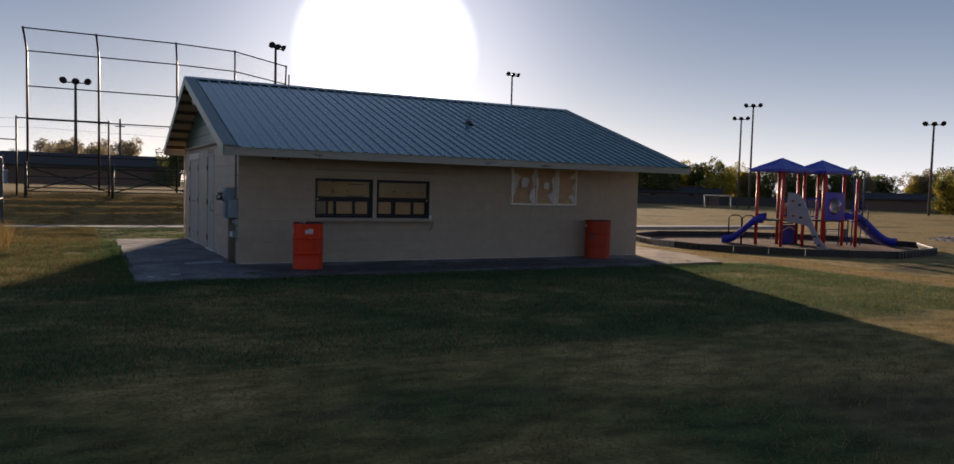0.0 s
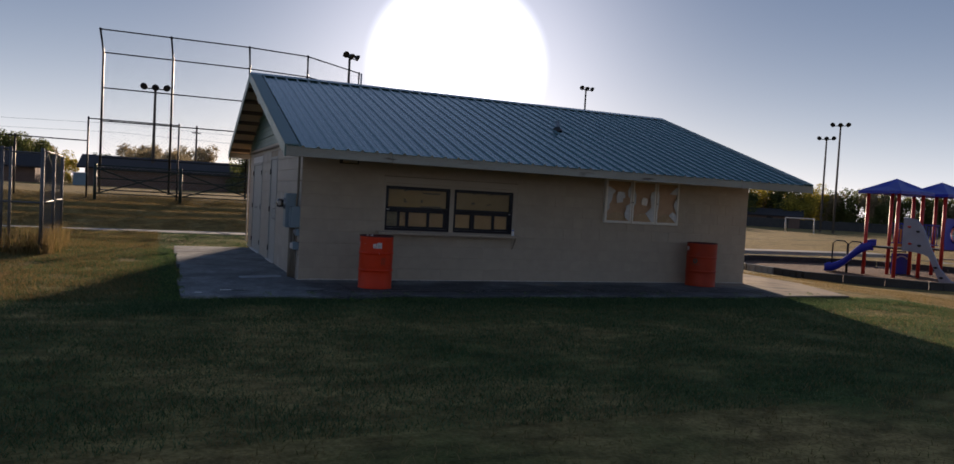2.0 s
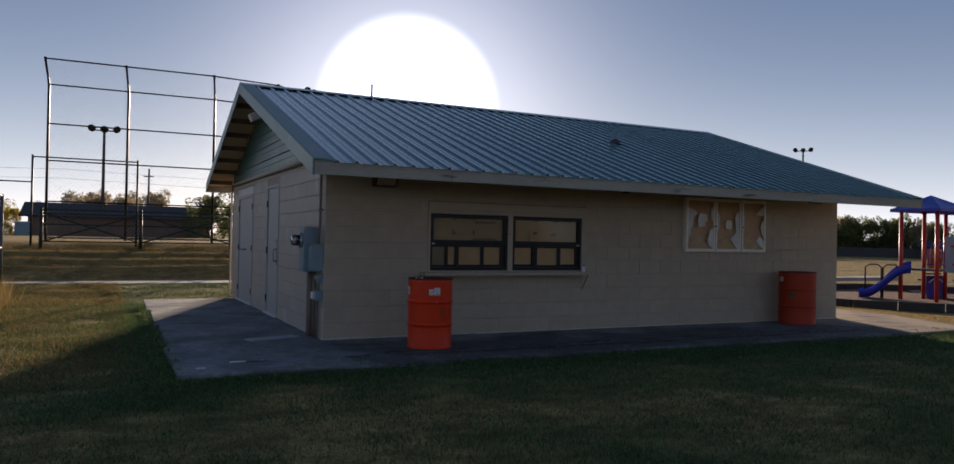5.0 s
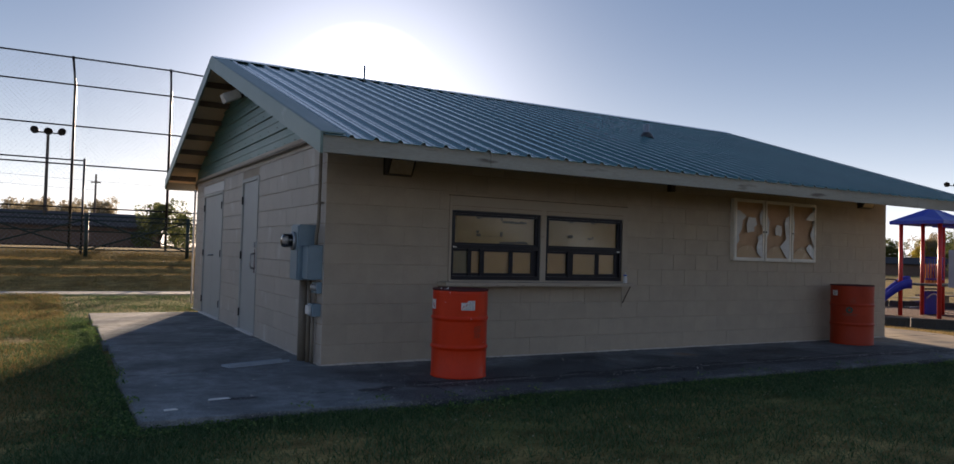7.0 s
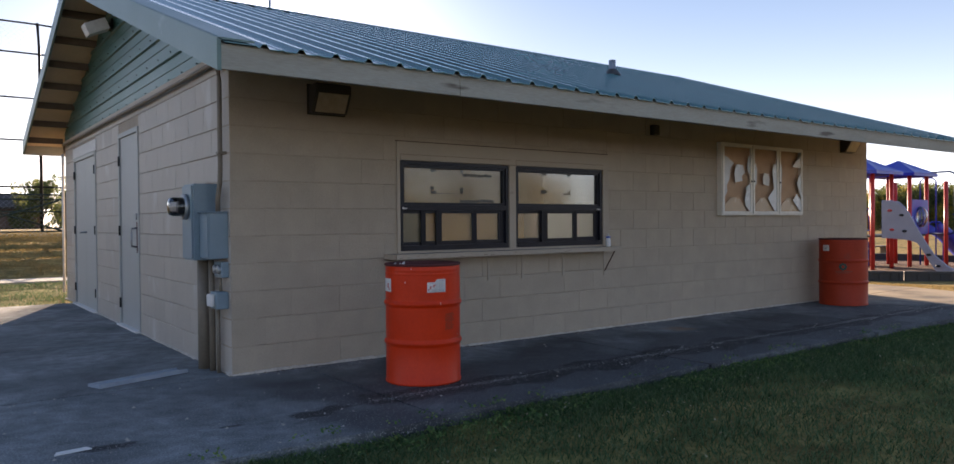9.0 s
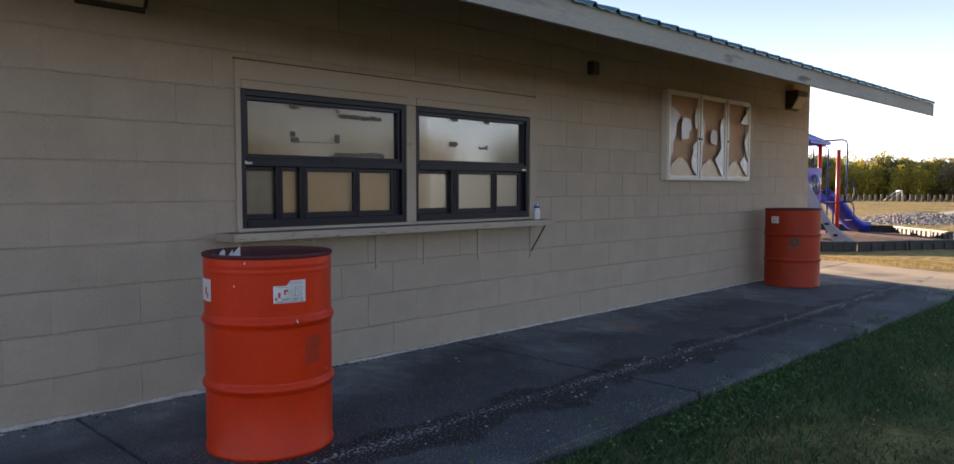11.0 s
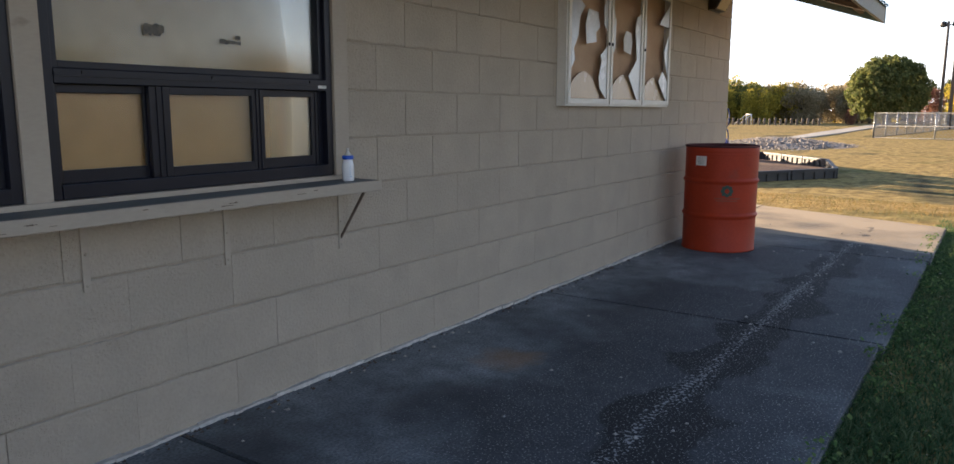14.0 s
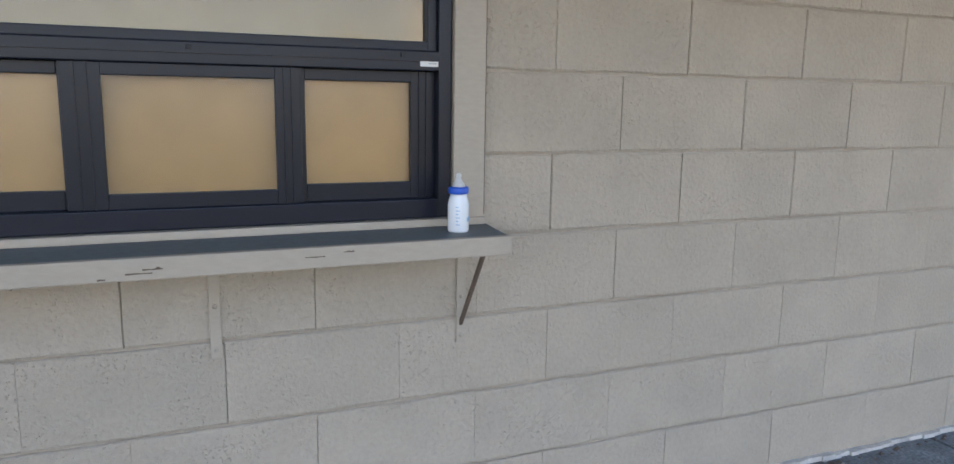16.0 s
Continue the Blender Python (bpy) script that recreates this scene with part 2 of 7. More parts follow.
def leaf_mat(name, a, b, c):
    m = bpy.data.materials.new(name)
    m.use_nodes = True
    nt = m.node_tree
    bsdf = nt.nodes["Principled BSDF"]
    g = nt.nodes.new("ShaderNodeNewGeometry")
    r = nt.nodes.new("ShaderNodeValToRGB")
    r.color_ramp.elements[0].color, r.color_ramp.elements[1].color = (*a, 1), (*c, 1)
    e = r.color_ramp.elements.new(0.5)
    e.color = (*b, 1)
    nt.links.new(g.outputs["Random Per Island"], r.inputs[0])
    nt.links.new(r.outputs[0], bsdf.inputs["Base Color"])
    bsdf.inputs["Roughness"].default_value = 0.75
    bsdf.inputs["Specular IOR Level"].default_value = 0.2
    tr = nt.nodes.new("ShaderNodeBsdfTranslucent")
    nt.links.new(r.outputs[0], tr.inputs[0])
    mx = nt.nodes.new("ShaderNodeMixShader")
    mx.inputs[0].default_value = 0.48
    nt.links.new(bsdf.outputs[0], mx.inputs[1])
    nt.links.new(tr.outputs[0], mx.inputs[2])
    nt.links.new(mx.outputs[0], nt.nodes["Material Output"].inputs[0])
    return m


M_leaf_green = leaf_mat("leaves_green", (0.075, 0.10, 0.032), (0.13, 0.15, 0.05), (0.24, 0.24, 0.08))
M_leaf_yellow = leaf_mat("leaves_yellow", (0.20, 0.19, 0.045), (0.46, 0.38, 0.06), (0.64, 0.50, 0.07))
M_leaf_rust = leaf_mat("leaves_rust", (0.22, 0.19, 0.11), (0.36, 0.30, 0.18), (0.48, 0.40, 0.25))
M_leaf_red = leaf_mat("leaves_red", (0.14, 0.075, 0.05), (0.27, 0.12, 0.08), (0.34, 0.19, 0.11))
M_blade = leaf_mat("grass_blades", (0.036, 0.075, 0.027), (0.085, 0.145, 0.06), (0.205, 0.25, 0.115))
M_blade_dry = leaf_mat("dry_grass_blades", (0.08, 0.085, 0.022), (0.26, 0.18, 0.07), (0.36, 0.25, 0.11))


def glass(name, tint, gloss, rough):
    """A thin pane: clear, with a mirror sheen that grows to grazing."""
    m = bpy.data.materials.new(name)
    m.use_nodes = True
    nt = m.node_tree
    nt.nodes.remove(nt.nodes["Principled BSDF"])
    clear, sheen = nt.nodes.new("ShaderNodeBsdfTransparent"), nt.nodes.new("ShaderNodeBsdfGlossy")
    clear.inputs[0].default_value = (*tint, 1)
    sheen.inputs["Roughness"].default_value = rough
    fr = nt.nodes.new("ShaderNodeFresnel")
    fr.inputs[0].default_value = 1.5
    k = nt.nodes.new("ShaderNodeMath")
    k.operation, k.use_clamp = "MULTIPLY", True
    k.inputs[1].default_value = gloss
    mx = nt.nodes.new("ShaderNodeMixShader")
    nt.links.new(fr.outputs[0], k.inputs[0])
    nt.links.new(k.outputs[0], mx.inputs[0])
    nt.links.new(clear.outputs[0], mx.inputs[1])
    nt.links.new(sheen.outputs[0], mx.inputs[2])
    nt.links.new(mx.outputs[0], nt.nodes["Material Output"].inputs[0])
    return m


M_glass = glass("window_glass", (0.86, 0.88, 0.86), 0.66, 0.10)
M_frost = glass("frosted_pane", (0.93, 0.90, 0.80), 1.0, 0.30)
M_bubble = glass("bubble_plastic", (0.85, 0.86, 0.88), 2.5, 0.05)


def ground_mat():
    """Mown autumn lawn: dry tan with green patches, greener and darker to paint the shade south of the building."""
    m = bpy.data.materials.new("lawn")
    m.use_nodes = True
    nt = m.node_tree
    N, L = nt.nodes.new, nt.links.new
    bsdf = nt.nodes["Principled BSDF"]
    bsdf.inputs["Roughness"].default_value = 0.95
    bsdf.inputs["Specular IOR Level"].default_value = 0.1
    co = N("ShaderNodeTexCoord")

    def nz(s, d=5.0, stretch=None):
        n = N("ShaderNodeTexNoise")
        n.inputs["Scale"].default_value, n.inputs["Detail"].default_value = s, d
        if stretch:
            mp = N("ShaderNodeMapping")
            mp.inputs["Scale"].default_value = stretch
            L(co.outputs["Object"], mp.inputs[0])
            L(mp.outputs[0], n.inputs["Vector"])
        else:
            L(co.outputs["Object"], n.inputs["Vector"])
        return n.outputs[0]

    def ramp(src, p0, p1, c0, c1):
        r = N("ShaderNodeValToRGB")
        r.color_ramp.elements[0].position, r.color_ramp.elements[1].position = p0, p1
        r.color_ramp.elements[0].color, r.color_ramp.elements[1].color = (*c0, 1), (*c1, 1)
        L(src, r.inputs[0])
        return r.outputs[0]

    dry = ramp(nz(30, 6), 0.3, 0.7, (0.21, 0.15, 0.05), (0.43, 0.31, 0.115))
    green = ramp(nz(40, 6), 0.3, 0.7, (0.040, 0.062, 0.014), (0.115, 0.140, 0.042))
    # more dark green round the shaded front lawn, dry gold out in the sun
    near = N("ShaderNodeVectorMath")
    near.operation = "DISTANCE"
    near.inputs[1].default_value = (2.0, -9.0, 0.0)
    L(co.outputs["Object"], near.inputs[0])
    mr = N("ShaderNodeMapRange")
    mr.inputs["From Min"].default_value, mr.inputs["From Max"].default_value = 5.0, 17.0
    mr.inputs["To Min"].default_value, mr.inputs["To Max"].default_value = 0.045, -0.11
    L(near.outputs["Value"], mr.inputs[0])
    ad = N("ShaderNodeMath")
    ad.operation = "ADD"
    L(nz(0.35, 6), ad.inputs[0])
    L(mr.outputs[0], ad.inputs[1])
    mask = ramp(ad.outputs[0], 0.44, 0.66, (0, 0, 0), (1, 1, 1))
    mx = N("ShaderNodeMix")
    mx.data_type = "RGBA"
    L(mask, mx.inputs[0])
    L(dry, mx.inputs[6])
    L(green, mx.inputs[7])
    bare = ramp(nz(0.16, 4, (1, 2.2, 1)), 0.60, 0.68, (0, 0, 0), (1, 1, 1))
    mx2 = N("ShaderNodeMix")
    mx2.data_type = "RGBA"
    L(bare, mx2.inputs[0])
    L(mx.outputs[2], mx2.inputs[6])
    mx2.inputs[7].default_value = (0.12, 0.10, 0.045, 1)
    tuft = ramp(nz(2.6, 9, (1, 1.7, 1)), 0.34, 0.66, (0.58, 0.58, 0.58), (1.28, 1.28, 1.28))
    mx3 = N("ShaderNodeMix")
    mx3.data_type, mx3.blend_type = "RGBA", "MULTIPLY"
    mx3.inputs[0].default_value = 1.0
    L(mx2.outputs[2], mx3.inputs[6])
    L(tuft, mx3.inputs[7])
    L(mx3.outputs[2], bsdf.inputs["Base Color"])
    bp = N("ShaderNodeBump")
    bp.inputs["Strength"].default_value, bp.inputs["Distance"].default_value = 0.8, 0.04
    L(nz(25, 6), bp.inputs["Height"])
    L(bp.outputs[0], bsdf.inputs["Normal"])
    return m


def slab_mat():
    """Old concrete: dark mildew, pale patches, a painted sun-warm east end, a worn drip line under the eave, one rust
    spot.
    """
    m = bpy.data.materials.new("slab_concrete")
    m.use_nodes = True
    nt = m.node_tree
    N, L = nt.nodes.new, nt.links.new
    bsdf = nt.nodes["Principled BSDF"]
    bsdf.inputs["Roughness"].default_value = 0.85
    co = N("ShaderNodeTexCoord")
    sp = N("ShaderNodeSeparateXYZ")
    L(co.outputs["Object"], sp.inputs[0])

    def nz(s, d=5.0):
        n = N("ShaderNodeTexNoise")
        n.inputs["Scale"].default_value, n.inputs["Detail"].default_value = s, d
        L(co.outputs["Object"], n.inputs["Vector"])
        return n.outputs[0]

    def op(kind, a, b, c=None):
        n = N("ShaderNodeMath")
        n.operation = kind
        for i, v in enumerate((a, b, c)):
            if v is None:
                continue
            if isinstance(v, (int, float)):
                n.inputs[i].default_value = v
            else:
                L(v, n.inputs[i])
        return n.outputs[0]

    def ramp(src, p0, p1, c0, c1):
        r = N("ShaderNodeValToRGB")
        r.color_ramp.elements[0].position, r.color_ramp.elements[1].position = p0, p1
        r.color_ramp.elements[0].color, r.color_ramp.elements[1].color = (*c0, 1), (*c1, 1)
        L(src, r.inputs[0])
        return r.outputs[0]

    def blend(f, a, b):
        n = N("ShaderNodeMix")
        n.data_type = "RGBA"
        L(f, n.inputs[0])
        for i, v in ((6, a), (7, b)):
            if isinstance(v, tuple):
                n.inputs[i].default_value = (*v, 1)
            else:
                L(v, n.inputs[i])
        return n.outputs[2]

    y = sp.outputs[1]
    base = ramp(nz(1.6, 8), 0.3, 0.7, (0.115, 0.127, 0.134), (0.255, 0.268, 0.272))
    grain = ramp(nz(90, 3), 0.35, 0.65, (0.62, 0.62, 0.62), (1.22, 1.22, 1.22))
    gm = N("ShaderNodeMix")
    gm.data_type, gm.blend_type = "RGBA", "MULTIPLY"
    gm.inputs[0].default_value = 1.0
    L(base, gm.inputs[6])
    L(grain, gm.inputs[7])
    mott = ramp(nz(9, 7), 0.34, 0.66, (0.72, 0.72, 0.72), (1.18, 1.18, 1.18))
    gm2 = N("ShaderNodeMix")
    gm2.data_type, gm2.blend_type = "RGBA", "MULTIPLY"
    gm2.inputs[0].default_value = 1.0
    L(gm.outputs[2], gm2.inputs[6])
    L(mott, gm2.inputs[7])
    col = gm2.outputs[2]
    # unstained east end; its golden tone is sunlight put into the colour
    clean_sunlit = ramp(op("ADD", op("MULTIPLY", sp.outputs[0], 0.1), op("MULTIPLY", nz(1.3, 5), 0.16)), 0.90, 1.0, (0, 0, 0), (1, 1, 1))
    col = blend(clean_sunlit, col, (0.37, 0.29, 0.19))
    wob = op("MULTIPLY_ADD", nz(2.5, 3), 0.07, -0.035)
    # mildew, strongest in a band on both sides of the drip line
    dist = op("ABSOLUTE", op("ADD", y, 1.35), 0)
    band = op("MULTIPLY_ADD", dist, -0.36, 0.39)
    front = op("MULTIPLY", op("LESS_THAN", y, -0.25), op("MULTIPLY", ramp(op("ADD", sp.outputs[0], op("MULTIPLY_ADD", nz(1.1, 6), 1.6, -0.4)), 0.0, 0.8, (0, 0, 0), (1, 1, 1)), op("LESS_THAN", op("ADD", sp.outputs[0], op("MULTIPLY", nz(1.3, 4), 1.6)), 9.6)))
    band = op("MULTIPLY", op("MAXIMUM", band, -0.02), front)
    mild = ramp(op("ADD", nz(1.1, 9), band), 0.46, 0.72, (0, 0, 0), (0.82, 0.82, 0.82))
    col = blend(mild, col, (0.028, 0.029, 0.033))
    wet = op("MULTIPLY_ADD", op("ABSOLUTE", op("ADD", op("ADD", y, 1.36), wob), 0), -1.7, 0.31)
    wet = ramp(op("ADD", nz(2.3, 8), op("MAXIMUM", op("MULTIPLY_ADD", front, 0.3, op("SUBTRACT", wet, 0.3)), -0.3)), 0.53, 0.60, (0, 0, 0), (0.94, 0.94, 0.94))
    col = blend(wet, col, (0.009, 0.009, 0.010))
    # pale exposed stones along the drip line
    d2 = op("ABSOLUTE", op("ADD", op("ADD", y, 1.33), wob), 0)
    near_line = op("MAXIMUM", op("SUBTRACT", op("MULTIPLY_ADD", d2, -2.0, 0.385), op("MULTIPLY_ADD", front, -0.3, 0.6)), -0.3)
    drip = ramp(op("ADD", op("ADD", nz(62, 3), near_line), op("MULTIPLY_ADD", nz(1.7, 3), 0.24, -0.12)), 0.60, 0.635, (0, 0, 0), (1, 1, 1))
    col = blend(drip, col, (0.29, 0.285, 0.275))
    chips = op("MULTIPLY", ramp(op("ADD", nz(110, 2), op("MULTIPLY", op("LESS_THAN", y, -0.75), 0.03)), 0.65, 0.69, (0, 0, 0), (1, 1, 1)), op("LESS_THAN", d2, 0.8))
    col = blend(chips, col, (0.33, 0.32, 0.30))
    # a rust spot
    vd = N("ShaderNodeVectorMath")
    vd.operation = "DISTANCE"
    vd.inputs[1].default_value = (4.42, -0.52, 0.0)
    L(co.outputs["Object"], vd.inputs[0])
    rust = op("MULTIPLY", ramp(op("ADD", vd.outputs["Value"], op("MULTIPLY", nz(6, 4), 0.35)), 0.24, 0.36, (1, 1, 1), (0, 0, 0)), 0.55)
    col = blend(rust, col, (0.27, 0.155, 0.07))
    L(col, bsdf.inputs["Base Color"])
    bp = N("ShaderNodeBump")
    bp.inputs["Strength"].default_value, bp.inputs["Distance"].default_value = 0.5, 0.006
    L(nz(80, 4), bp.inputs["Height"])
    L(bp.outputs[0], bsdf.inputs["Normal"])
    return m


M_lawn, M_slab = ground_mat(), slab_mat()


# ---- mesh helpers ----
def box(bm, x0, x1, y0, y1, z0, z1, bevel=0.0):
    vs = [bm.verts.new(c) for c in ((x0, y0, z0), (x1, y0, z0), (x1, y1, z0), (x0, y1, z0), (x0, y0, z1), (x1, y0, z1), (x1, y1, z1), (x0, y1, z1))]
    fs = [bm.faces.new([vs[i] for i in f]) for f in ((3, 2, 1, 0), (4, 5, 6, 7), (0, 1, 5, 4), (1, 2, 6, 5), (2, 3, 7, 6), (3, 0, 4, 7))]
    if bevel:
        es = list({e for f in fs for e in f.edges})
        bmesh.ops.bevel(bm, geom=es, offset=bevel, segments=2, affect="EDGES", profile=0.6)
    return bm


def B(*args, bevel=0.0):
    return box(bmesh.new(), *args, bevel=bevel)


def tube(bm, pts, r, seg=10, cap=True, r_end=None):
    """A round bar along pts."""
    pts = [Vector(p) for p in pts]
    rings = []
    n = len(pts)
    up = Vector((0, 0, 1))
    for i, p in enumerate(pts):
        d = (pts[min(i + 1, n - 1)] - pts[max(i - 1, 0)]).normalized()
        a = d.cross(up if abs(d.z) < 0.95 else Vector((1, 0, 0))).normalized()
        b = d.cross(a)
        rr = r if r_end is None else r + (r_end - r) * i / (n - 1)
        rings.append([bm.verts.new(p + (a * math.cos(2 * math.pi * k / seg) + b * math.sin(2 * math.pi * k / seg)) * rr) for k in range(seg)])
    for q0, q1 in zip(rings, rings[1:]):
        for k in range(seg):
            f = bm.faces.new((q0[k], q0[(k + 1) % seg], q1[(k + 1) % seg], q1[k]))
            f.smooth = True
    if cap:
        bm.faces.new(rings[0][::-1])
        bm.faces.new(rings[-1])
    return bm


def lathe(bm, prof, cx=0.0, cy=0.0, seg=32):
    """Turns (radius, z) pairs about a vertical axis."""
    rings = [[bm.verts.new((cx + r * math.cos(2 * math.pi * k / seg), cy + r * math.sin(2 * math.pi * k / seg), z)) for k in range(seg)] for r, z in prof]
    for q0, q1 in zip(rings, rings[1:]):
        for k in range(seg):
            f = bm.faces.new((q0[k], q0[(k + 1) % seg], q1[(k + 1) % seg], q1[k]))
            f.smooth = True
    return rings


def plate(bm, poly, axis, at, thick):
    """A flat polygon of (u, v) extruded: axis 'y' has u=x, v=z; 'x' has u=y, v=z; 'z' has u=x, v=y."""
    def put(u, v, w):
        return {"y": (u, w, v), "x": (w, u, v), "z": (u, v, w)}[axis]
    a = [bm.verts.new(put(u, v, at)) for u, v in poly]
    b = [bm.verts.new(put(u, v, at + thick)) for u, v in poly]
    bm.faces.new(a[::-1])
    bm.faces.new(b)
    n = len(poly)
    for i in range(n):
        bm.faces.new((a[i], a[(i + 1) % n], b[(i + 1) % n], b[i]))
    return bm


def finish(name, bm, material):
    bmesh.ops.recalc_face_normals(bm, faces=bm.faces)
    me = bpy.data.meshes.new(name)
    bm.to_mesh(me)
    bm.free()
    me.materials.append(material)
    return me


def thing(name, label, category, at=(0, 0, 0), group="", kind=""):
    ob = new(name)
    ob.location = at
    ob.empty_display_size = 0.1
    return tagged(ob, label, category, group, kind)


def part(name, bm, material, parent, label=""):
    ob = new(name, finish(name, bm, material))
    ob.parent = parent
    return tagged(ob, label) if label else ob


def whole(name, bm, material, label, category, group="", kind=""):
    return tagged(new(name, finish(name, bm, material)), label, category, group, kind)


def smooth(e0, e1, v):
    u = min(max((v - e0) / (e1 - e0), 0), 1)
    return u * u * (3 - 2 * u)


# ---- ground ----
def ground_z(x, y):
    z = -0.07
    z += 0.10 * smooth(-6, -15, y)
    z -= 0.36 * smooth(11.0, 17.5, x)
    z += 1.02 * min(max((y - 13.9) / 7.0, 0.0), 1.0) * (1 - smooth(7, 22, x))
    # worn ridges across the bank
    z += 0.045 * math.sin(6.28 * (y + 0.5 * noise.noise(Vector((x * 0.12, 0, 2)))) / 1.3) * smooth(15.2, 15.9, y) * (1 - smooth(18.6, 19.2, y)) * (1 - smooth(5, 12, x))
    if -2.4 < x < 12 and -2.6 < y < 7.6:
        return z
    return z + 0.03 * noise.noise(Vector((x * 0.35, y * 0.35, 0)))


def spread():
    v, s, out = 0.0, 0.6, []
    while v < 2500:
        out.append(v)
        if v > 28:
            s *= 1.22
        v += s
    return [-o for o in out[:0:-1]] + out


gx, gy = [v + 4 for v in spread()], sorted([v - 2 for v in spread()] + [15.05 + 0.13 * k for k in range(33)])
verts = [(x, y, ground_z(x, y)) for y in gy for x in gx]
w = len(gx)
faces = [(j * w + i, j * w + i + 1, (j + 1) * w + i + 1, (j + 1) * w + i) for j in range(len(gy) - 1) for i in range(w - 1)]
me = bpy.data.meshes.new("ground")
me.from_pydata(verts, [], faces)
me.materials.append(M_lawn)
me.polygons.foreach_set("use_smooth", [True] * len(me.polygons))
tagged(new("ground", me), "mown autumn lawn with dry tan and green patches", "ground", kind="structure")

# concrete apron round the building, poured in bays with joints
LX, FY, RX, BY = -1.85, -1.95, 10.25, 6.75
apron = thing("pavement", "old stained concrete apron round the building", "pavement", kind="structure")


def bay(poly):
    bm = bmesh.new()
    plate(bm, poly, "z", -0.20, 0.20)
    bmesh.ops.recalc_face_normals(bm, faces=bm.faces)
    top = [e for e in bm.edges if all(abs(v.co.z) < 1e-5 for v in e.verts)]
    bmesh.ops.bevel(bm, geom=top, offset=0.008, segments=2, affect="EDGES")
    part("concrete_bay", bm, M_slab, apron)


G = 0.004
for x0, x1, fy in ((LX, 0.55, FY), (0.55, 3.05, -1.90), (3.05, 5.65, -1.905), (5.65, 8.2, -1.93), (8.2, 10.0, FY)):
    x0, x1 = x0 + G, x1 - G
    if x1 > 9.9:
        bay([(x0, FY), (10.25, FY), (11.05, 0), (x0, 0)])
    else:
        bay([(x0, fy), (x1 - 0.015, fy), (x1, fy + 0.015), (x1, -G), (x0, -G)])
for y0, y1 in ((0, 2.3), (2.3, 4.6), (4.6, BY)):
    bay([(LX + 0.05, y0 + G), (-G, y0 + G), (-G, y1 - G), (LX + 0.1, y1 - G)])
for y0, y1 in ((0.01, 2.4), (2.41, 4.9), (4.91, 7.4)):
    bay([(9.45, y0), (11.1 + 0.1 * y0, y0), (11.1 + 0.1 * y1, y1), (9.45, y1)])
bm = bmesh.new()
rng = random.Random(4)
for x0, x1, y0, y1 in ((0.0, 9.38, -0.03, 0.0), ):
    x = x0
    while x < x1:
        wd = rng.uniform(0.015, 0.07)
        dp = 0.012 + 0.02 * abs(noise.noise(Vector((x * 2, 0, 5)))) + rng.uniform(0, 0.012)
        box(bm, x, min(x + wd, x1), -dp, 0.0, 0.0, rng.uniform(0.006, 0.012) + 0.018 * abs(noise.noise(Vector((x * 1.5, 3, 5)))))
        x += wd
y = 0.0
while y < 7.4:
    wd = rng.uniform(0.05, 0.16)
    if not (2.75 < y < 3.7 or 5.0 < y < 6.7):
        box(bm, -rng.uniform(0.006, 0.022), 0, y, y + wd, 0, rng.uniform(0.006, 0.02))
    y += wd
whole("baseboard", bm, M_mortar_edge, "crumbling pale mortar line along the wall foot", "mortar", kind="structure")

# ---- building ----
WX, WY, TOP = 9.38, 7.42, 2.44
RIDGE_Y, RIDGE_Z, EAVE_Y, EAVE_Z, BACK_Y = 3.72, 3.80, -1.28, 2.11, 7.95
SL = (RIDGE_Z - EAVE_Z) / (RIDGE_Y - EAVE_Y)
RX0, RX1 = -0.49, 9.79


def roof_z(y):
    return RIDGE_Z - SL * abs(y - RIDGE_Y)


DOORS = ((2.76, 3.70, 2.12), (5.03, 6.63, 2.06))


def wall_mesh(axis, length, holes, at, thick, top):
    """A wall slab from strips between its openings."""
    bm = bmesh.new()
    us = sorted({0.0, length, *[v for h in holes for v in h[:2]]})
    for u0, u1 in zip(us, us[1:]):
        cuts = sorted((h[2], h[3]) for h in holes if h[0] <= u0 and h[1] >= u1)
        z = 0.0
        for c0, c1 in cuts + [(top, top)]:
            if c0 > z:
                if axis == "y":
                    box(bm, u0, u1, at, at + thick, z, c0)
                else:
                    box(bm, at, at + thick, u0, u1, z, c0)
            z = c1
    bmesh.ops.remove_doubles(bm, verts=bm.verts, dist=1e-5)
    return bm


wall_front = whole("wall_south", wall_mesh("y", WX, [(1.43, 3.84, 0.867, 1.632)], 0.007, 0.19, 2.46), M_core, "tan painted concrete block wall", "wall", kind="structure")
wall_left = whole("wall_west", wall_mesh("x", WY, [(a, b, 0.0, t) for a, b, t in DOORS], 0.007, 0.19, 2.44), M_core, "tan painted concrete block wall with scuffed paint", "wall", kind="structure")
whole("wall_east", B(WX - 0.2, WX - 0.007, 0.2, WY, 0, 2.44), M_block, "tan painted concrete block wall", "wall", kind="structure")
whole("wall_north", B(0.2, WX - 0.2, WY - 0.2, WY, 0, 2.44), M_block, "tan painted concrete block wall", "wall", kind="structure")
whole("floor", B(0.2, WX - 0.2, 0.2, WY - 0.2, -0.05, 0.0), M_walk, "bare concrete floor inside", "floor", kind="structure")
whole("ceiling", B(0.2, WX - 0.2, 0.2, WY - 0.2, 2.40, 2.42), M_soffit, "plain ceiling boards inside", "ceiling", kind="structure")
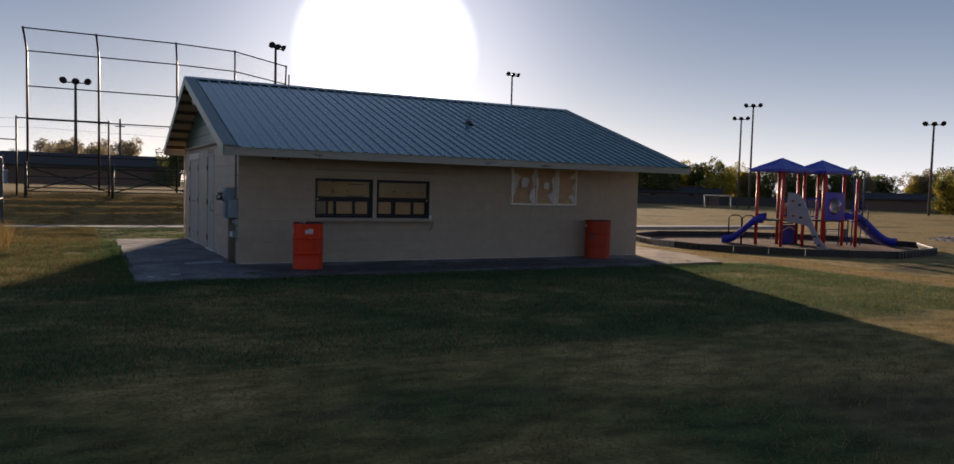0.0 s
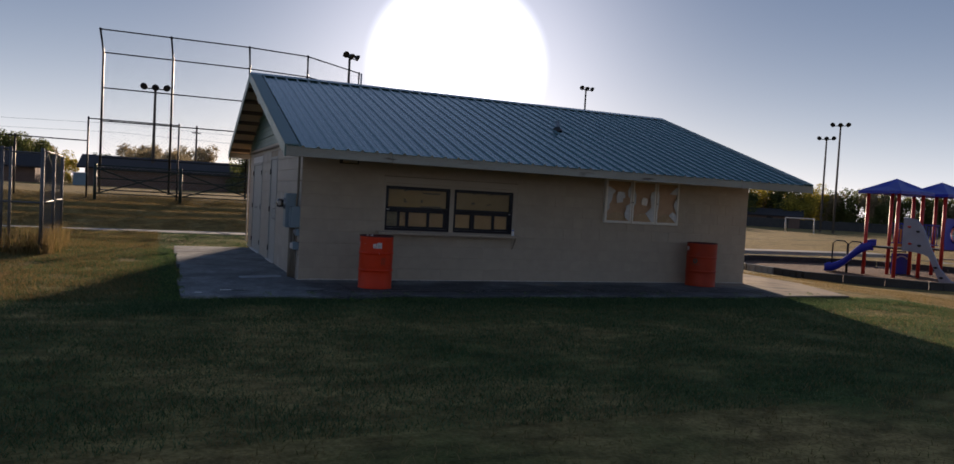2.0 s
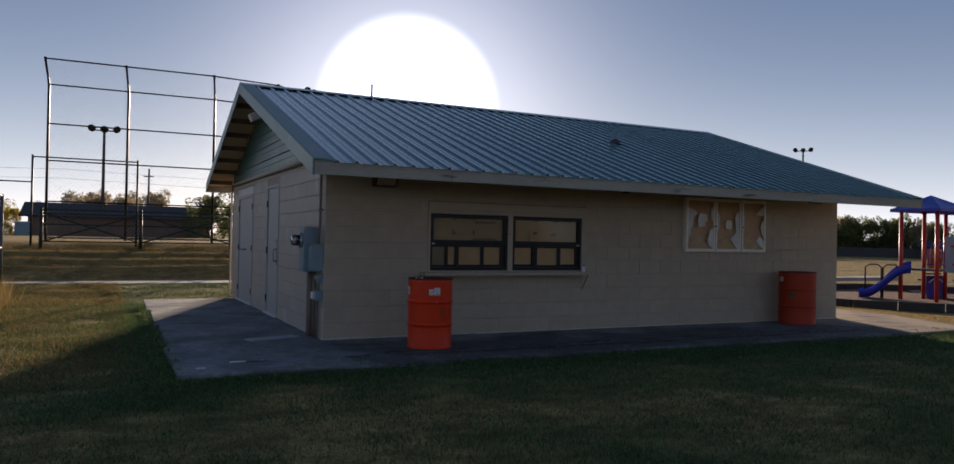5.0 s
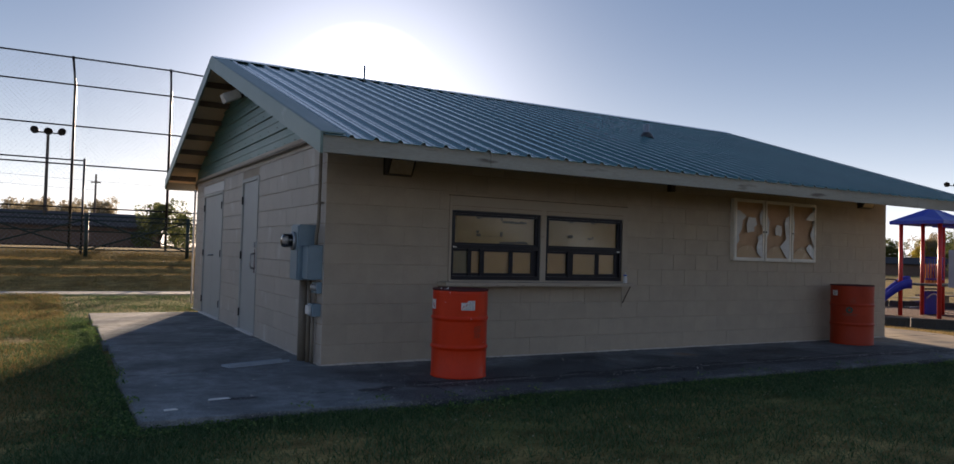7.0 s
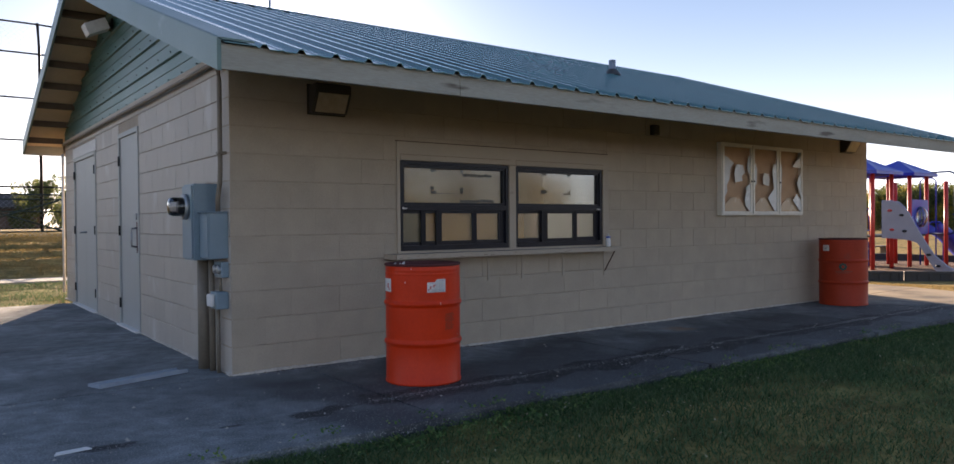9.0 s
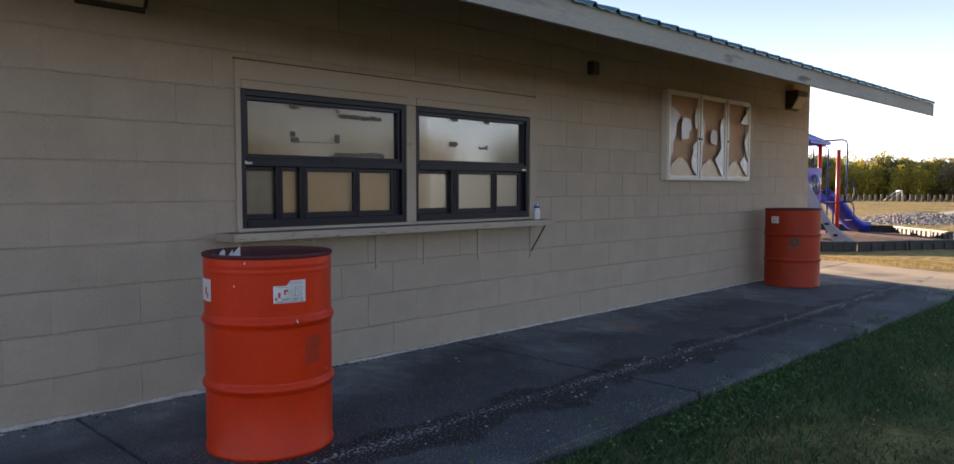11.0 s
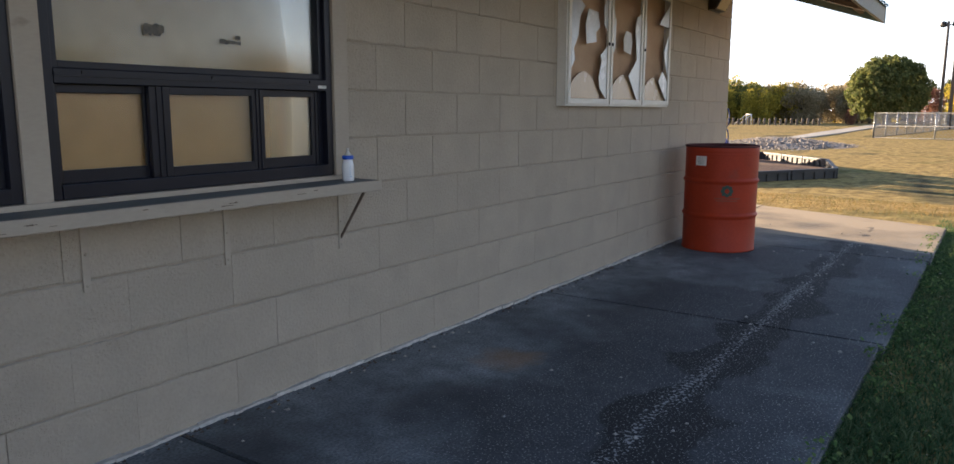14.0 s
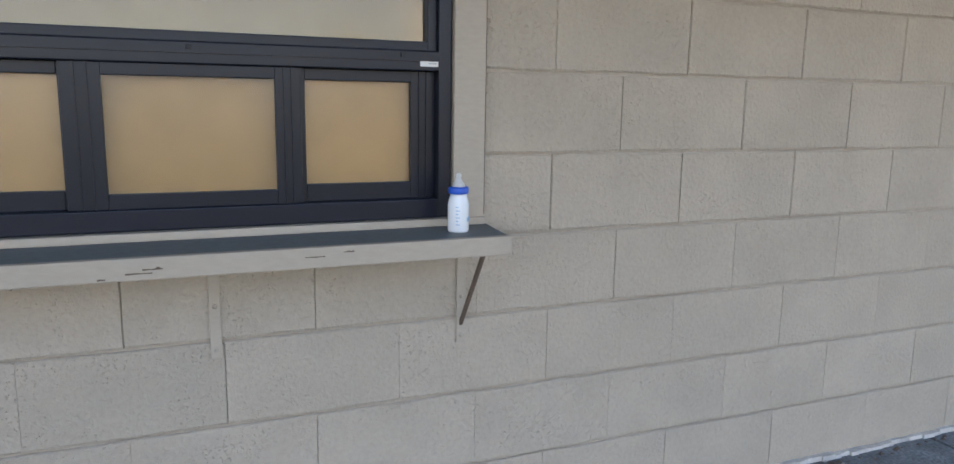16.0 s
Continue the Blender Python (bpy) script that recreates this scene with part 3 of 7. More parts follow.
bm = bmesh.new()
for y0, y1 in ((0.1, RIDGE_Y), (RIDGE_Y, WY - 0.1)):
    plate(bm, [(y0, 2.44), (y1, 2.44), (y1, roof_z(y1) - 0.06), (y0, roof_z(y0) - 0.06)], "x", WX - 0.1, 0.08)
whole("wall_gable_east", bm, M_siding, "green ribbed metal gable", "wall", kind="structure")

# roof sheets with trapezoid ribs
PITCH = 0.222


def roof_profile():
    pts, x = [], RX0 + 0.22
    out = [(RX0 + 0.02, 0.012), (RX0 + 0.20, 0.012)]
    while x < RX1 - 0.05:
        out += [(x, 0), (x + 0.018, 0.026), (x + 0.042, 0.026), (x + 0.06, 0), (x + 0.12, 0), (x + 0.126, 0.005), (x + 0.146, 0.005), (x + 0.152, 0)]
        x += PITCH
    return [p for p in out if p[0] < RX1]


bm = bmesh.new()
prof = roof_profile()
for y_e, sgn in ((EAVE_Y - 0.05, 1), (BACK_Y + 0.03, -1)):
    lo = [bm.verts.new((x, y_e, roof_z(y_e) + h + 0.004)) for x, h in prof]
    hi = [bm.verts.new((x, RIDGE_Y, RIDGE_Z + h + 0.004)) for x, h in prof]
    lo2 = [bm.verts.new((x, y_e, roof_z(y_e) + h - 0.002)) for x, h in prof]
    for i in range(len(prof) - 1):
        bm.faces.new((lo[i], lo[i + 1], hi[i + 1], hi[i]))
        bm.faces.new((lo2[i], lo2[i + 1], lo[i + 1], lo[i]))
whole("roof", bm, M_roof, "green ribbed metal roof, weathered and sky-lit", "roof", kind="structure")
bm = bmesh.new()
for y0, y1 in ((EAVE_Y - 0.0, RIDGE_Y), (RIDGE_Y, BACK_Y)):
    plate(bm, [(y0, roof_z(y0) - 0.002), (y1, roof_z(y1) - 0.002), (y1, roof_z(y1) - 0.022), (y0, roof_z(y0) - 0.022)], "x", RX0 + 0.02, RX1 - RX0 - 0.04)
whole("roof_deck", bm, M_soffit, "pale boards under the roof sheets", "roof", kind="structure")
bm = bmesh.new()
for s in (-1, 1):
    plate(bm, [(RIDGE_Y, RIDGE_Z + 0.04), (RIDGE_Y + s * 0.16, RIDGE_Z + 0.037 - SL * 0.16), (RIDGE_Y + s * 0.16, RIDGE_Z + 0.032 - SL * 0.16), (RIDGE_Y, RIDGE_Z + 0.034)], "x", RX0, RX1 - RX0)
whole("ridge_cap", bm, M_roof, "green folded metal ridge cap", "roof trim", kind="structure")
# rafters under the front overhang and look-outs under both gables
bm = bmesh.new()
x = 0.05
while x < WX:
    for y0, y1 in ((EAVE_Y + 0.03, 0.0), (WY, BACK_Y)):
        plate(bm, [(y0, roof_z(y0) - 0.024), (y1, roof_z(y1) - 0.024), (y1, roof_z(y1) - 0.12), (y0, roof_z(y0) - 0.12)], "x", x, 0.04)
    x += 0.61
for y0, y1 in ((EAVE_Y + 0.15, RIDGE_Y), (RIDGE_Y, BACK_Y)):
    y = y0
    while y < y1:
        for xa, xb in ((RX0 + 0.03, 0.0), (WX, RX1 - 0.03)):
            box(bm, xa, xb, y, y + 0.04, roof_z(y) - 0.11, roof_z(y) - 0.026)
        y += 0.56
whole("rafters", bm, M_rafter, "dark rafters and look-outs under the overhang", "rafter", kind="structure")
# fascia boards, with a joint
for x0, x1 in ((RX0 + 0.01, 1.13), (1.134, 8.0), (8.004, RX1)):
    whole("fascia", B(x0, x1, EAVE_Y - 0.025, EAVE_Y, EAVE_Z - 0.15, EAVE_Z - 0.008, bevel=0.003), M_fascia, "weathered painted fascia board with flaking paint", "fascia", kind="structure")
whole("fascia_north", B(RX0 + 0.01, RX1, BACK_Y, BACK_Y + 0.025, roof_z(BACK_Y) - 0.165, roof_z(BACK_Y) - 0.008), M_fascia, "painted fascia board", "fascia", kind="structure")
for xs, nm in ((RX0, "barge_west"), (RX1, "barge_east")):
    bm = bmesh.new()
    for y0, y1 in ((EAVE_Y - 0.03, RIDGE_Y), (RIDGE_Y, BACK_Y + 0.03)):
        plate(bm, [(y0, roof_z(y0) + 0.03), (y1, roof_z(y1) + 0.03), (y1, roof_z(y1) - 0.15), (y0, roof_z(y0) - 0.15)], "x", xs - 0.012, 0.024)
        s = 1 if xs < 0 else -1
        xa, xb = sorted((xs, xs + s * 0.2))
        plate(bm, [(y0, roof_z(y0) + 0.034), (y1, roof_z(y1) + 0.034), (y1, roof_z(y1) + 0.022), (y0, roof_z(y0) + 0.022)], "x", xa, xb - xa)
    whole(nm, bm, M_barge, "grey-green metal barge flashing with worn patches", "roof trim", kind="structure")

# gable siding with horizontal ribs
bm = bmesh.new()
z, x_out = 2.37, -0.012
prev = None
zs = []
while z < RIDGE_Z - 0.1:
    zs += [(z, 0.0), (z + 0.10, 0.0), (z + 0.105, 0.006), (z + 0.125, 0.006), (z + 0.13, 0), (z + 0.20, 0), (z + 0.208, 0.022), (z + 0.228, 0.022)]
    z += 0.236


def gable_y(zz):
    d = (RIDGE_Z - 0.03 - zz) / SL
    return max(RIDGE_Y - d, 0.02), min(RIDGE_Y + d, WY)


rows = []
for zz, h in zs:
    if zz > RIDGE_Z - 0.06:
        break
    a, b = gable_y(zz)
    rows.append((bm.verts.new((-0.004 - h, a, zz)), bm.verts.new((-0.004 - h, b, zz))))
for r0, r1 in zip(rows, rows[1:]):
    bm.faces.new((r0[0], r0[1], r1[1], r1[0]))
gable = whole("wall_gable_west", bm, M_siding, "green ribbed metal siding on the gable", "siding", kind="structure")
bm = bmesh.new()
rng = random.Random(8)
for k in range(5):
    zz = 2.40 + 0.236 * k
    a, b = gable_y(zz)
    y = a + 0.3
    while y < b - 0.1:
        lathe_r = 0.0045
        box(bm, -0.014, -0.002, y - lathe_r, y + lathe_r, zz - lathe_r, zz + lathe_r)
        y += 0.42
whole("siding_screws", bm, M_dark, "dark screw heads in the siding", "screw", kind="structure")
whole("trim", B(-0.03, 0.0, 0.0, WY, 2.33, 2.372, bevel=0.004), M_trim, "painted strip under the siding", "trim", kind="structure")
whole("trim_corner", B(-0.006, 0.0, -0.006, 0.10, 2.3, 2.5), M_trim, "painted corner board", "trim", kind="structure")
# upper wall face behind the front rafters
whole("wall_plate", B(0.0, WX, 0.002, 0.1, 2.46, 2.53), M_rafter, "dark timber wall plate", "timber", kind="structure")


# ---- windows, trim and shelf ----
def board(name, x0, x1, z0, z1, y0, y1, material, label, bevel=0.003):
    return whole(name, B(x0, x1, y0, y1, z0, z1, bevel=bevel), material, label, "trim", kind="structure")


TP = -0.018
board("trim_window_top", 1.395, 3.925, 1.634, 1.790, TP, 0.03, M_trim, "wide painted board over the serving windows")
board("trim_window_side", 1.395, 1.425, 0.858, 1.633, TP, 0.03, M_trim, "narrow painted window board")
board("trim_window_side", 3.845, 3.925, 0.858, 1.633, TP, 0.03, M_trim, "painted window board")
board("trim_window_mullion", 2.604, 2.682, 0.858, 1.633, TP, 0.06, M_trim, "painted board between the windows")
board("trim_window_foot", 1.395, 3.925, 0.848, 0.866, TP - 0.012, 0.06, M_trim, "painted sill strip")
board("trim_window_strip", 1.428, 2.602, 1.6345, 1.680, TP - 0.007, TP - 0.0005, M_trim, "thin painted strip screwed over the window head", 0.002)
board("trim_window_strip", 2.684, 3.843, 1.6345, 1.680, TP - 0.007, TP - 0.0005, M_trim, "thin painted strip screwed over the window head", 0.002)
bm = bmesh.new()
rng = random.Random(2)
x = 1.5
while x < 3.9:
    for zz in (1.667, 1.752):
        xx, zz = x + rng.uniform(-0.03, 0.03), zz + rng.uniform(-0.008, 0.008)
        fy = TP - 0.007 if zz < 1.69 else TP
        box(bm, xx - 0.005, xx + 0.005, fy - 0.003, fy + 0.002, zz - 0.005, zz + 0.005)
    x += 0.21
whole("trim_screws", bm, M_trim, "painted screw heads in the window board", "screw", kind="structure")


def window_unit(name, x0, x1, z0, z1, parts):
    """A dark bronze serving window: fixed pane above, three sashes below."""
    w = thing(name, "dark bronze aluminium serving window with papered panes", "window", kind="structure")
    f, zt = 0.032, 1.240
    yb = 0.055
    bm = bmesh.new()
    for b in ((x0, x0 + f, -0.006, yb, z0, z1), (x1 - f, x1, -0.006, yb, z0, z1)):
        box(bm, *b, bevel=0.003)
    box(bm, x0 + f, x1 - f, -0.006, yb, z1 - f, z1, bevel=0.003)
    box(bm, x0 + f, x1 - f, -0.010, yb, z0, z0 + 0.045, bevel=0.003)
    box(bm, x0 + f, x1 - f, -0.008, yb, zt - 0.028, zt + 0.018, bevel=0.003)
    box(bm, x0 + f, x1 - f, -0.013, 0.0, zt - 0.006, zt + 0.002)
    part("window_frame", bm, M_bronze, w)
    bm = bmesh.new()
    g = 0.022
    xa, xb, za, zb = x0 + f, x1 - f, zt + 0.018, z1 - f
    for b in ((xa, xa + g, za, zb), (xb - g, xb, za, zb)):
        box(bm, b[0], b[1], 0.010, 0.05, b[2], b[3], bevel=0.002)
    box(bm, xa + g, xb - g, 0.010, 0.05, za, za + g, bevel=0.002)
    box(bm, xa + g, xb - g, 0.010, 0.05, zb - g, zb, bevel=0.002)
    part("upper_sash", bm, M_bronze, w)
    pane(w, xa + g - 0.004, xb - g + 0.004, za + g - 0.004, zb - g + 0.004, 0.030)
    for a, b, y, st in parts:
        lo, hi = z0 + 0.045, zt - 0.028
        bm = bmesh.new()
        box(bm, a, a + st[0], y, y + 0.018, lo, hi, bevel=0.002)
        box(bm, b - st[1], b, y, y + 0.018, lo, hi, bevel=0.002)
        box(bm, a + st[0], b - st[1], y, y + 0.018, lo, lo + st[2], bevel=0.002)
        box(bm, a + st[0], b - st[1], y, y + 0.018, hi - 0.026, hi, bevel=0.002)
        for q in (a + st[0] * 0.35, a + st[0] * 0.65, b - st[1] * 0.35, b - st[1] * 0.65):
            box(bm, q - 0.002, q + 0.002, y - 0.004, y, lo, hi)
        part("sash", bm, M_bronze, w)
        pane(w, a + st[0] - 0.003, b - st[1] + 0.003, lo + st[2] - 0.003, hi - 0.023, y + 0.008, M_frost)
    bm = B(x0 + 0.01, x1 - 0.01, 0.056, 0.060, z0 + 0.01, z1 - 0.01)
    part("paper_backing", bm, M_paper, w, "tan paper blocking the panes from inside")
    bm = bmesh.new()
    for q in range(3):
        xx = x0 + 0.12 + q * (x1 - x0 - 0.24) / 2
        lathe_z = zt + 0.006
        box(bm, xx - 0.006, xx + 0.006, -0.0135, -0.007, lathe_z - 0.005, lathe_z + 0.005, bevel=0.002)
    part("frame_screws", bm, M_dark, w)
    return w


def pane(w, xa, xb, za, zb, y, m=None):
    p = part("pane", B(xa, xb, y, y + 0.004, za, zb), m or M_glass, w)
    p.visible_shadow = False
    return p


win_left = window_unit("window_1", 1.427, 2.603, 0.867, 1.632, (
    (1.459, 1.700, 0.036, (0.012, 0.03, 0.03)), (1.655, 1.850, 0.018, (0.045, 0.045, 0.035)), (1.80, 2.235, 0.0, (0.055, 0.05, 0.035)), (2.215, 2.571, 0.020, (0.03, 0.07, 0.035))))
win_right = window_unit("window_2", 2.683, 3.842, 0.867, 1.632, (
    (2.715, 3.06, 0.024, (0.02, 0.045, 0.04)), (3.02, 3.49, 0.0, (0.075, 0.055, 0.032)), (3.475, 3.81, 0.022, (0.028, 0.06, 0.04))))


def tape(parent, x0, x1, z0, z1, seed):
    """A torn strip of old tape residue on the glass."""
    r = random.Random(seed)
    n = 9
    top = [(x0 + (x1 - x0) * i / n, z1 + r.uniform(-0.25, 0.1) * (z1 - z0)) for i in range(n + 1)]
    bot = [(x0 + (x1 - x0) * i / n, z0 + r.uniform(-0.1, 0.3) * (z1 - z0)) for i in range(n + 1)]
    part("tape_residue", plate(bmesh.new(), top + bot[::-1], "y", 0.0278, 0.0015), M_tape, parent, "torn grey tape residue")


M_tape = mat("tape_glue", (0.19, 0.17, 0.135), (0.09, 0.08, 0.065), 0.7, scale=40, bump=0.1)
for i, q in enumerate(((1.81, 2.09, 1.568, 1.582), (1.757, 1.821, 1.548, 1.584), (2.078, 2.104, 1.542, 1.574), (2.10, 2.43, 1.512, 1.545), (2.066, 2.45, 1.278, 1.312), (1.757, 1.793, 1.391, 1.421), (1.762, 1.817, 1.353, 1.386),
                       (1.817, 2.067, 1.359, 1.364), (2.07, 2.106, 1.363, 1.419))):
    tape(win_left, *q, i)
for i, q in enumerate(((3.045, 3.112, 1.556, 1.592), (3.032, 3.108, 1.378, 1.417), (3.38, 3.432, 1.552, 1.592), (3.328, 3.418, 1.370, 1.386), (3.395, 3.418, 1.386, 1.404))):
    tape(win_right, *q, 20 + i)
M_cloud = mat("clouded_sheet", (0.24, 0.225, 0.19), (0.17, 0.16, 0.135), 0.6, scale=5, fine=30, bump=0.05)
part("grey_backing", B(1.462, 1.672, 0.0545, 0.0556, 0.915, 1.21), M_cloud, win_left, "smudged grey sheet behind one pane")
for wnd, xx in ((win_left, 1.472), (win_right, 3.785)):
    part("frame_sticker", B(xx - 0.022, xx + 0.022, -0.0095, -0.0085, 1.222, 1.240), M_label, wnd, "small white maker's sticker")
    bm = bmesh.new()
    box(bm, xx - 0.002, xx + 0.018, -0.0102, -0.0096, 1.2285, 1.2295)
    box(bm, xx - 0.002, xx + 0.016, -0.0102, -0.0096, 1.2335, 1.2345)
    part("sticker_print", bm, M_ink, wnd)

# dark bars stand in for the shadow line along each strip's top edge
whole("trim_crack", B(1.428, 2.602, TP - 0.004, TP - 0.0005, 1.6803, 1.6835), M_rafter, "dark bar painting the shadow line over the window strip", "crack", kind="structure")
whole("trim_crack", B(2.684, 3.843, TP - 0.004, TP - 0.0005, 1.6803, 1.6835), M_rafter, "dark bar painting the shadow line over the window strip", "crack", kind="structure")
whole("trim_crack", B(1.39, 3.93, -0.006, 0.0, 1.7905, 1.7995), M_rafter, "dark open crack over the window board", "crack", kind="structure")
whole("trim_crack", B(3.9255, 3.931, -0.006, 0.0, 0.87, 1.790), M_rafter, "dark open crack beside the window board", "crack", kind="structure")

# serving shelf on brackets
shelf = thing("serving_shelf", "narrow painted wooden serving shelf on steel brackets under the windows", "shelf", (1.28, 0, 0))
SX0, SX1, SY, SZ = 1.28, 3.912, -0.205, 0.848
M_shelf_top = mat("shelf_top_paint", (0.15, 0.16, 0.165), (0.105, 0.115, 0.12), 0.6, scale=3, fine=60, bump=0.1, third=(0.27, 0.25, 0.22), third_scale=3, third_at=0.66)


def under(ob, parent):
    """Keeps a part built in world places when its thing has a place of its own."""
    ob.matrix_parent_inverse = parent.matrix_basis.inverted()
    return ob


under(part("shelf_board", plate(bmesh.new(), [(SX0, SY + 0.02), (SX1, SY + 0.02), (SX1 + 0.02, 0.0), (SX0, 0.0)], "z", SZ - 0.03, 0.03), M_shelf_top, shelf, "dark worn painted top"), shelf)
under(part("shelf_lip", B(SX0 - 0.004, SX1 + 0.004, SY, SY + 0.02, SZ - 0.042, SZ + 0.001, bevel=0.003), M_trim, shelf, "chipped tan front edge"), shelf)
under(part("shelf_end", plate(bmesh.new(), [(SX0 - 0.006, SY + 0.02), (SX0, SY + 0.02), (SX0, 0), (SX0 - 0.006, 0)], "z", SZ - 0.042, 0.042), M_trim, shelf), shelf)
rng = random.Random(12)
for _ in range(26):
    xx, zz, ww = rng.uniform(SX0, SX1 - 0.05), rng.uniform(SZ - 0.038, SZ - 0.006), rng.uniform(0.006, 0.05)
    hh = rng.uniform(0.0008, 0.0028)
    n = 6
    up_ = [(xx + ww * i / n, zz + hh * (0.4 + rng.random())) for i in range(n + 1)]
    lo_ = [(xx + ww * i / n, zz - hh * (0.1 + rng.random() * 0.5)) for i in range(n + 1)]
    under(part("paint_chip", plate(bmesh.new(), up_ + lo_[::-1], "y", SY - 0.0012, 0.0012), M_rafter, shelf), shelf)
for bx in (1.43, 1.885, 2.36, 2.765, 3.29, 3.872):
    bot = 0.572 if bx < 3.8 else 0.545
    bm = bmesh.new()
    box(bm, bx - 0.012, bx + 0.012, -0.008, 0.0, bot, SZ - 0.03, bevel=0.002)
    box(bm, bx - 0.012, bx + 0.012, -0.17, -0.008, SZ - 0.036, SZ - 0.030)
    br = under(part("bracket", bm, M_trim, shelf, "painted steel angle bracket"), shelf)
    if bx > 3.8:
        bm = bmesh.new()
        plate(bm, [(-0.008, bot + 0.045), (-0.008, bot + 0.06), (-0.15, SZ - 0.034), (-0.162, SZ - 0.034)], "x", bx - 0.004, 0.008)
        part("strut", bm, M_rafter, br)
    for zz in (bot + 0.02, bot + 0.12):
        bm = bmesh.new()
        rings = lathe(bm, [(0.006, 0), (0.005, 0.003), (0.0001, 0.004)], seg=10)
        for v in [v for r in rings for v in r]:
            v.co = Vector((bx + v.co.x, -0.008 - v.co.z, zz + v.co.y))
        part("bolt", bm, M_trim, br)

# baby bottle
bottle = thing("baby_bottle", "white baby bottle with a blue collar standing on the shelf", "bottle", (3.824, -0.105, SZ))
bm = bmesh.new()
lathe(bm, [(0.0001, 0.0), (0.022, 0.0), (0.0245, 0.004), (0.0245, 0.062), (0.022, 0.074), (0.0195, 0.082), (0.0195, 0.088), (0.0001, 0.088)], seg=28)
part("body", bm, M_bottle, bottle)
bm = bmesh.new()
lathe(bm, [(0.0001, 0.088), (0.0228, 0.0882), (0.0235, 0.091), (0.0235, 0.101), (0.021, 0.104), (0.0001, 0.104)], seg=28)
part("collar", bm, M_cap, bottle, "bright blue screw collar")
bm = bmesh.new()
lathe(bm, [(0.015, 0.104), (0.0135, 0.110), (0.008, 0.117), (0.0055, 0.124), (0.0065, 0.129), (0.005, 0.134), (0.0001, 0.1355)], seg=20)
part("teat", bm, M_nipple, bottle, "clear silicone teat")
bm = bmesh.new()
for k in range(6):
    a0 = -2.1
    z0 = 0.018 + 0.008 * k
    for j in range(2 if k % 2 else 3):
        a = a0 + j * 0.12
        p = Vector((0.0249 * math.cos(a), 0.0249 * math.sin(a), z0))
        t = Vector((-math.sin(a), math.cos(a), 0)) * 0.0014
        vs = [bm.verts.new(p + t * s + Vector((0, 0, h))) for s, h in ((-1, 0), (1, 0), (1, 0.0015), (-1, 0.0015))]
        bm.faces.new(vs)
for j in range(4):
    a = -0.95 + j * 0.13
    p = Vector((0.0249 * math.cos(a), 0.0249 * math.sin(a), 0.024 + 0.003 * (j % 2)))
    t = Vector((-math.sin(a), math.cos(a), 0)) * 0.0014
    bm.faces.new([bm.verts.new(p + t * s + Vector((0, 0, h))) for s, h in ((-1, 0), (1, 0), (1, 0.010), (-1, 0.010))])
part("print", bm, M_paleblue, bottle, "pale blue volume marks")

# ---- notice board ----
nb = thing("notice_board", "white-framed three-door notice board with smashed plastic panes, hung on the wall", "notice board", (5.81, 0, 1.16))


def nbp(name, bm, m, label=""):
    return under(part(name, bm, m, nb, label), nb)


NX, NZ0, NZ1, NY = (5.785, 6.40, 6.97, 7.53), 1.165, 2.03, -0.075
nbp("back_board", B(5.83, 7.52, -0.02, -0.012, NZ0 + 0.02, NZ1 - 0.02), M_cork, "empty tan backing board")
bm = bmesh.new()
for b in ((NX[0], NX[0] + 0.02, NZ0, NZ1), (NX[3] - 0.02, NX[3], NZ0, NZ1), (NX[0] + 0.02, NX[3] - 0.02, NZ0, NZ0 + 0.02), (NX[0] + 0.02, NX[3] - 0.02, NZ1 - 0.02, NZ1)):
    box(bm, b[0], b[1], NY + 0.012, 0.0, b[2], b[3], bevel=0.002)
nbp("case", bm, M_white)


def shard(parent, poly, y):
    part("plastic_shard", plate(bmesh.new(), poly, "y", y, 0.003), M_shard, parent, "jagged piece of clouded plastic")


def edge_bits(x_edge, side, z0, z1, seed, reach=0.12):
    """A jagged strip of pane that still hangs along one side of a door."""
    r = random.Random(seed)
    pts, z = [], z0
    while z < z1:
        pts.append((x_edge + side * r.uniform(0.02, reach), z))
        z += r.uniform(0.05, 0.14)
    return [(x_edge, z0)] + pts + [(x_edge, z1)]


f = 0.036
doors = []
for i in range(3):
    a, b = NX[i] + 0.012, NX[i + 1] - 0.004
    bm = bmesh.new()
    for q in ((a, a + f, NZ0 + 0.012, NZ1 - 0.012), (b - f, b, NZ0 + 0.012, NZ1 - 0.012), (a + f, b - f, NZ0 + 0.012, NZ0 + 0.012 + f), (a + f, b - f, NZ1 - 0.012 - f, NZ1 - 0.012)):
        box(bm, q[0], q[1], NY, NY + 0.016, q[2], q[3], bevel=0.003)
    doors.append(nbp("door", bm, M_white))
    if i != 1:
        lx = b - 0.018 if i == 0 else a + 0.018
        bm = bmesh.new()
        rings = lathe(bm, [(0.012, 0), (0.010, 0.006), (0.0001, 0.006)], seg=14)
        for v in bm.verts:
            v.co = Vector((lx + v.co.x, NY - v.co.z, 1.58 + v.co.y))
        part("lock", bm, M_dark, doors[i], "small round lock")
bm = bmesh.new()
lathe(bm, [(0.012, 0), (0.010, 0.006), (0.0001, 0.006)], seg=14)
for v in bm.verts:
    v.co = Vector((NX[1] + 0.03 + v.co.x, NY - v.co.z, 1.58 + v.co.y))
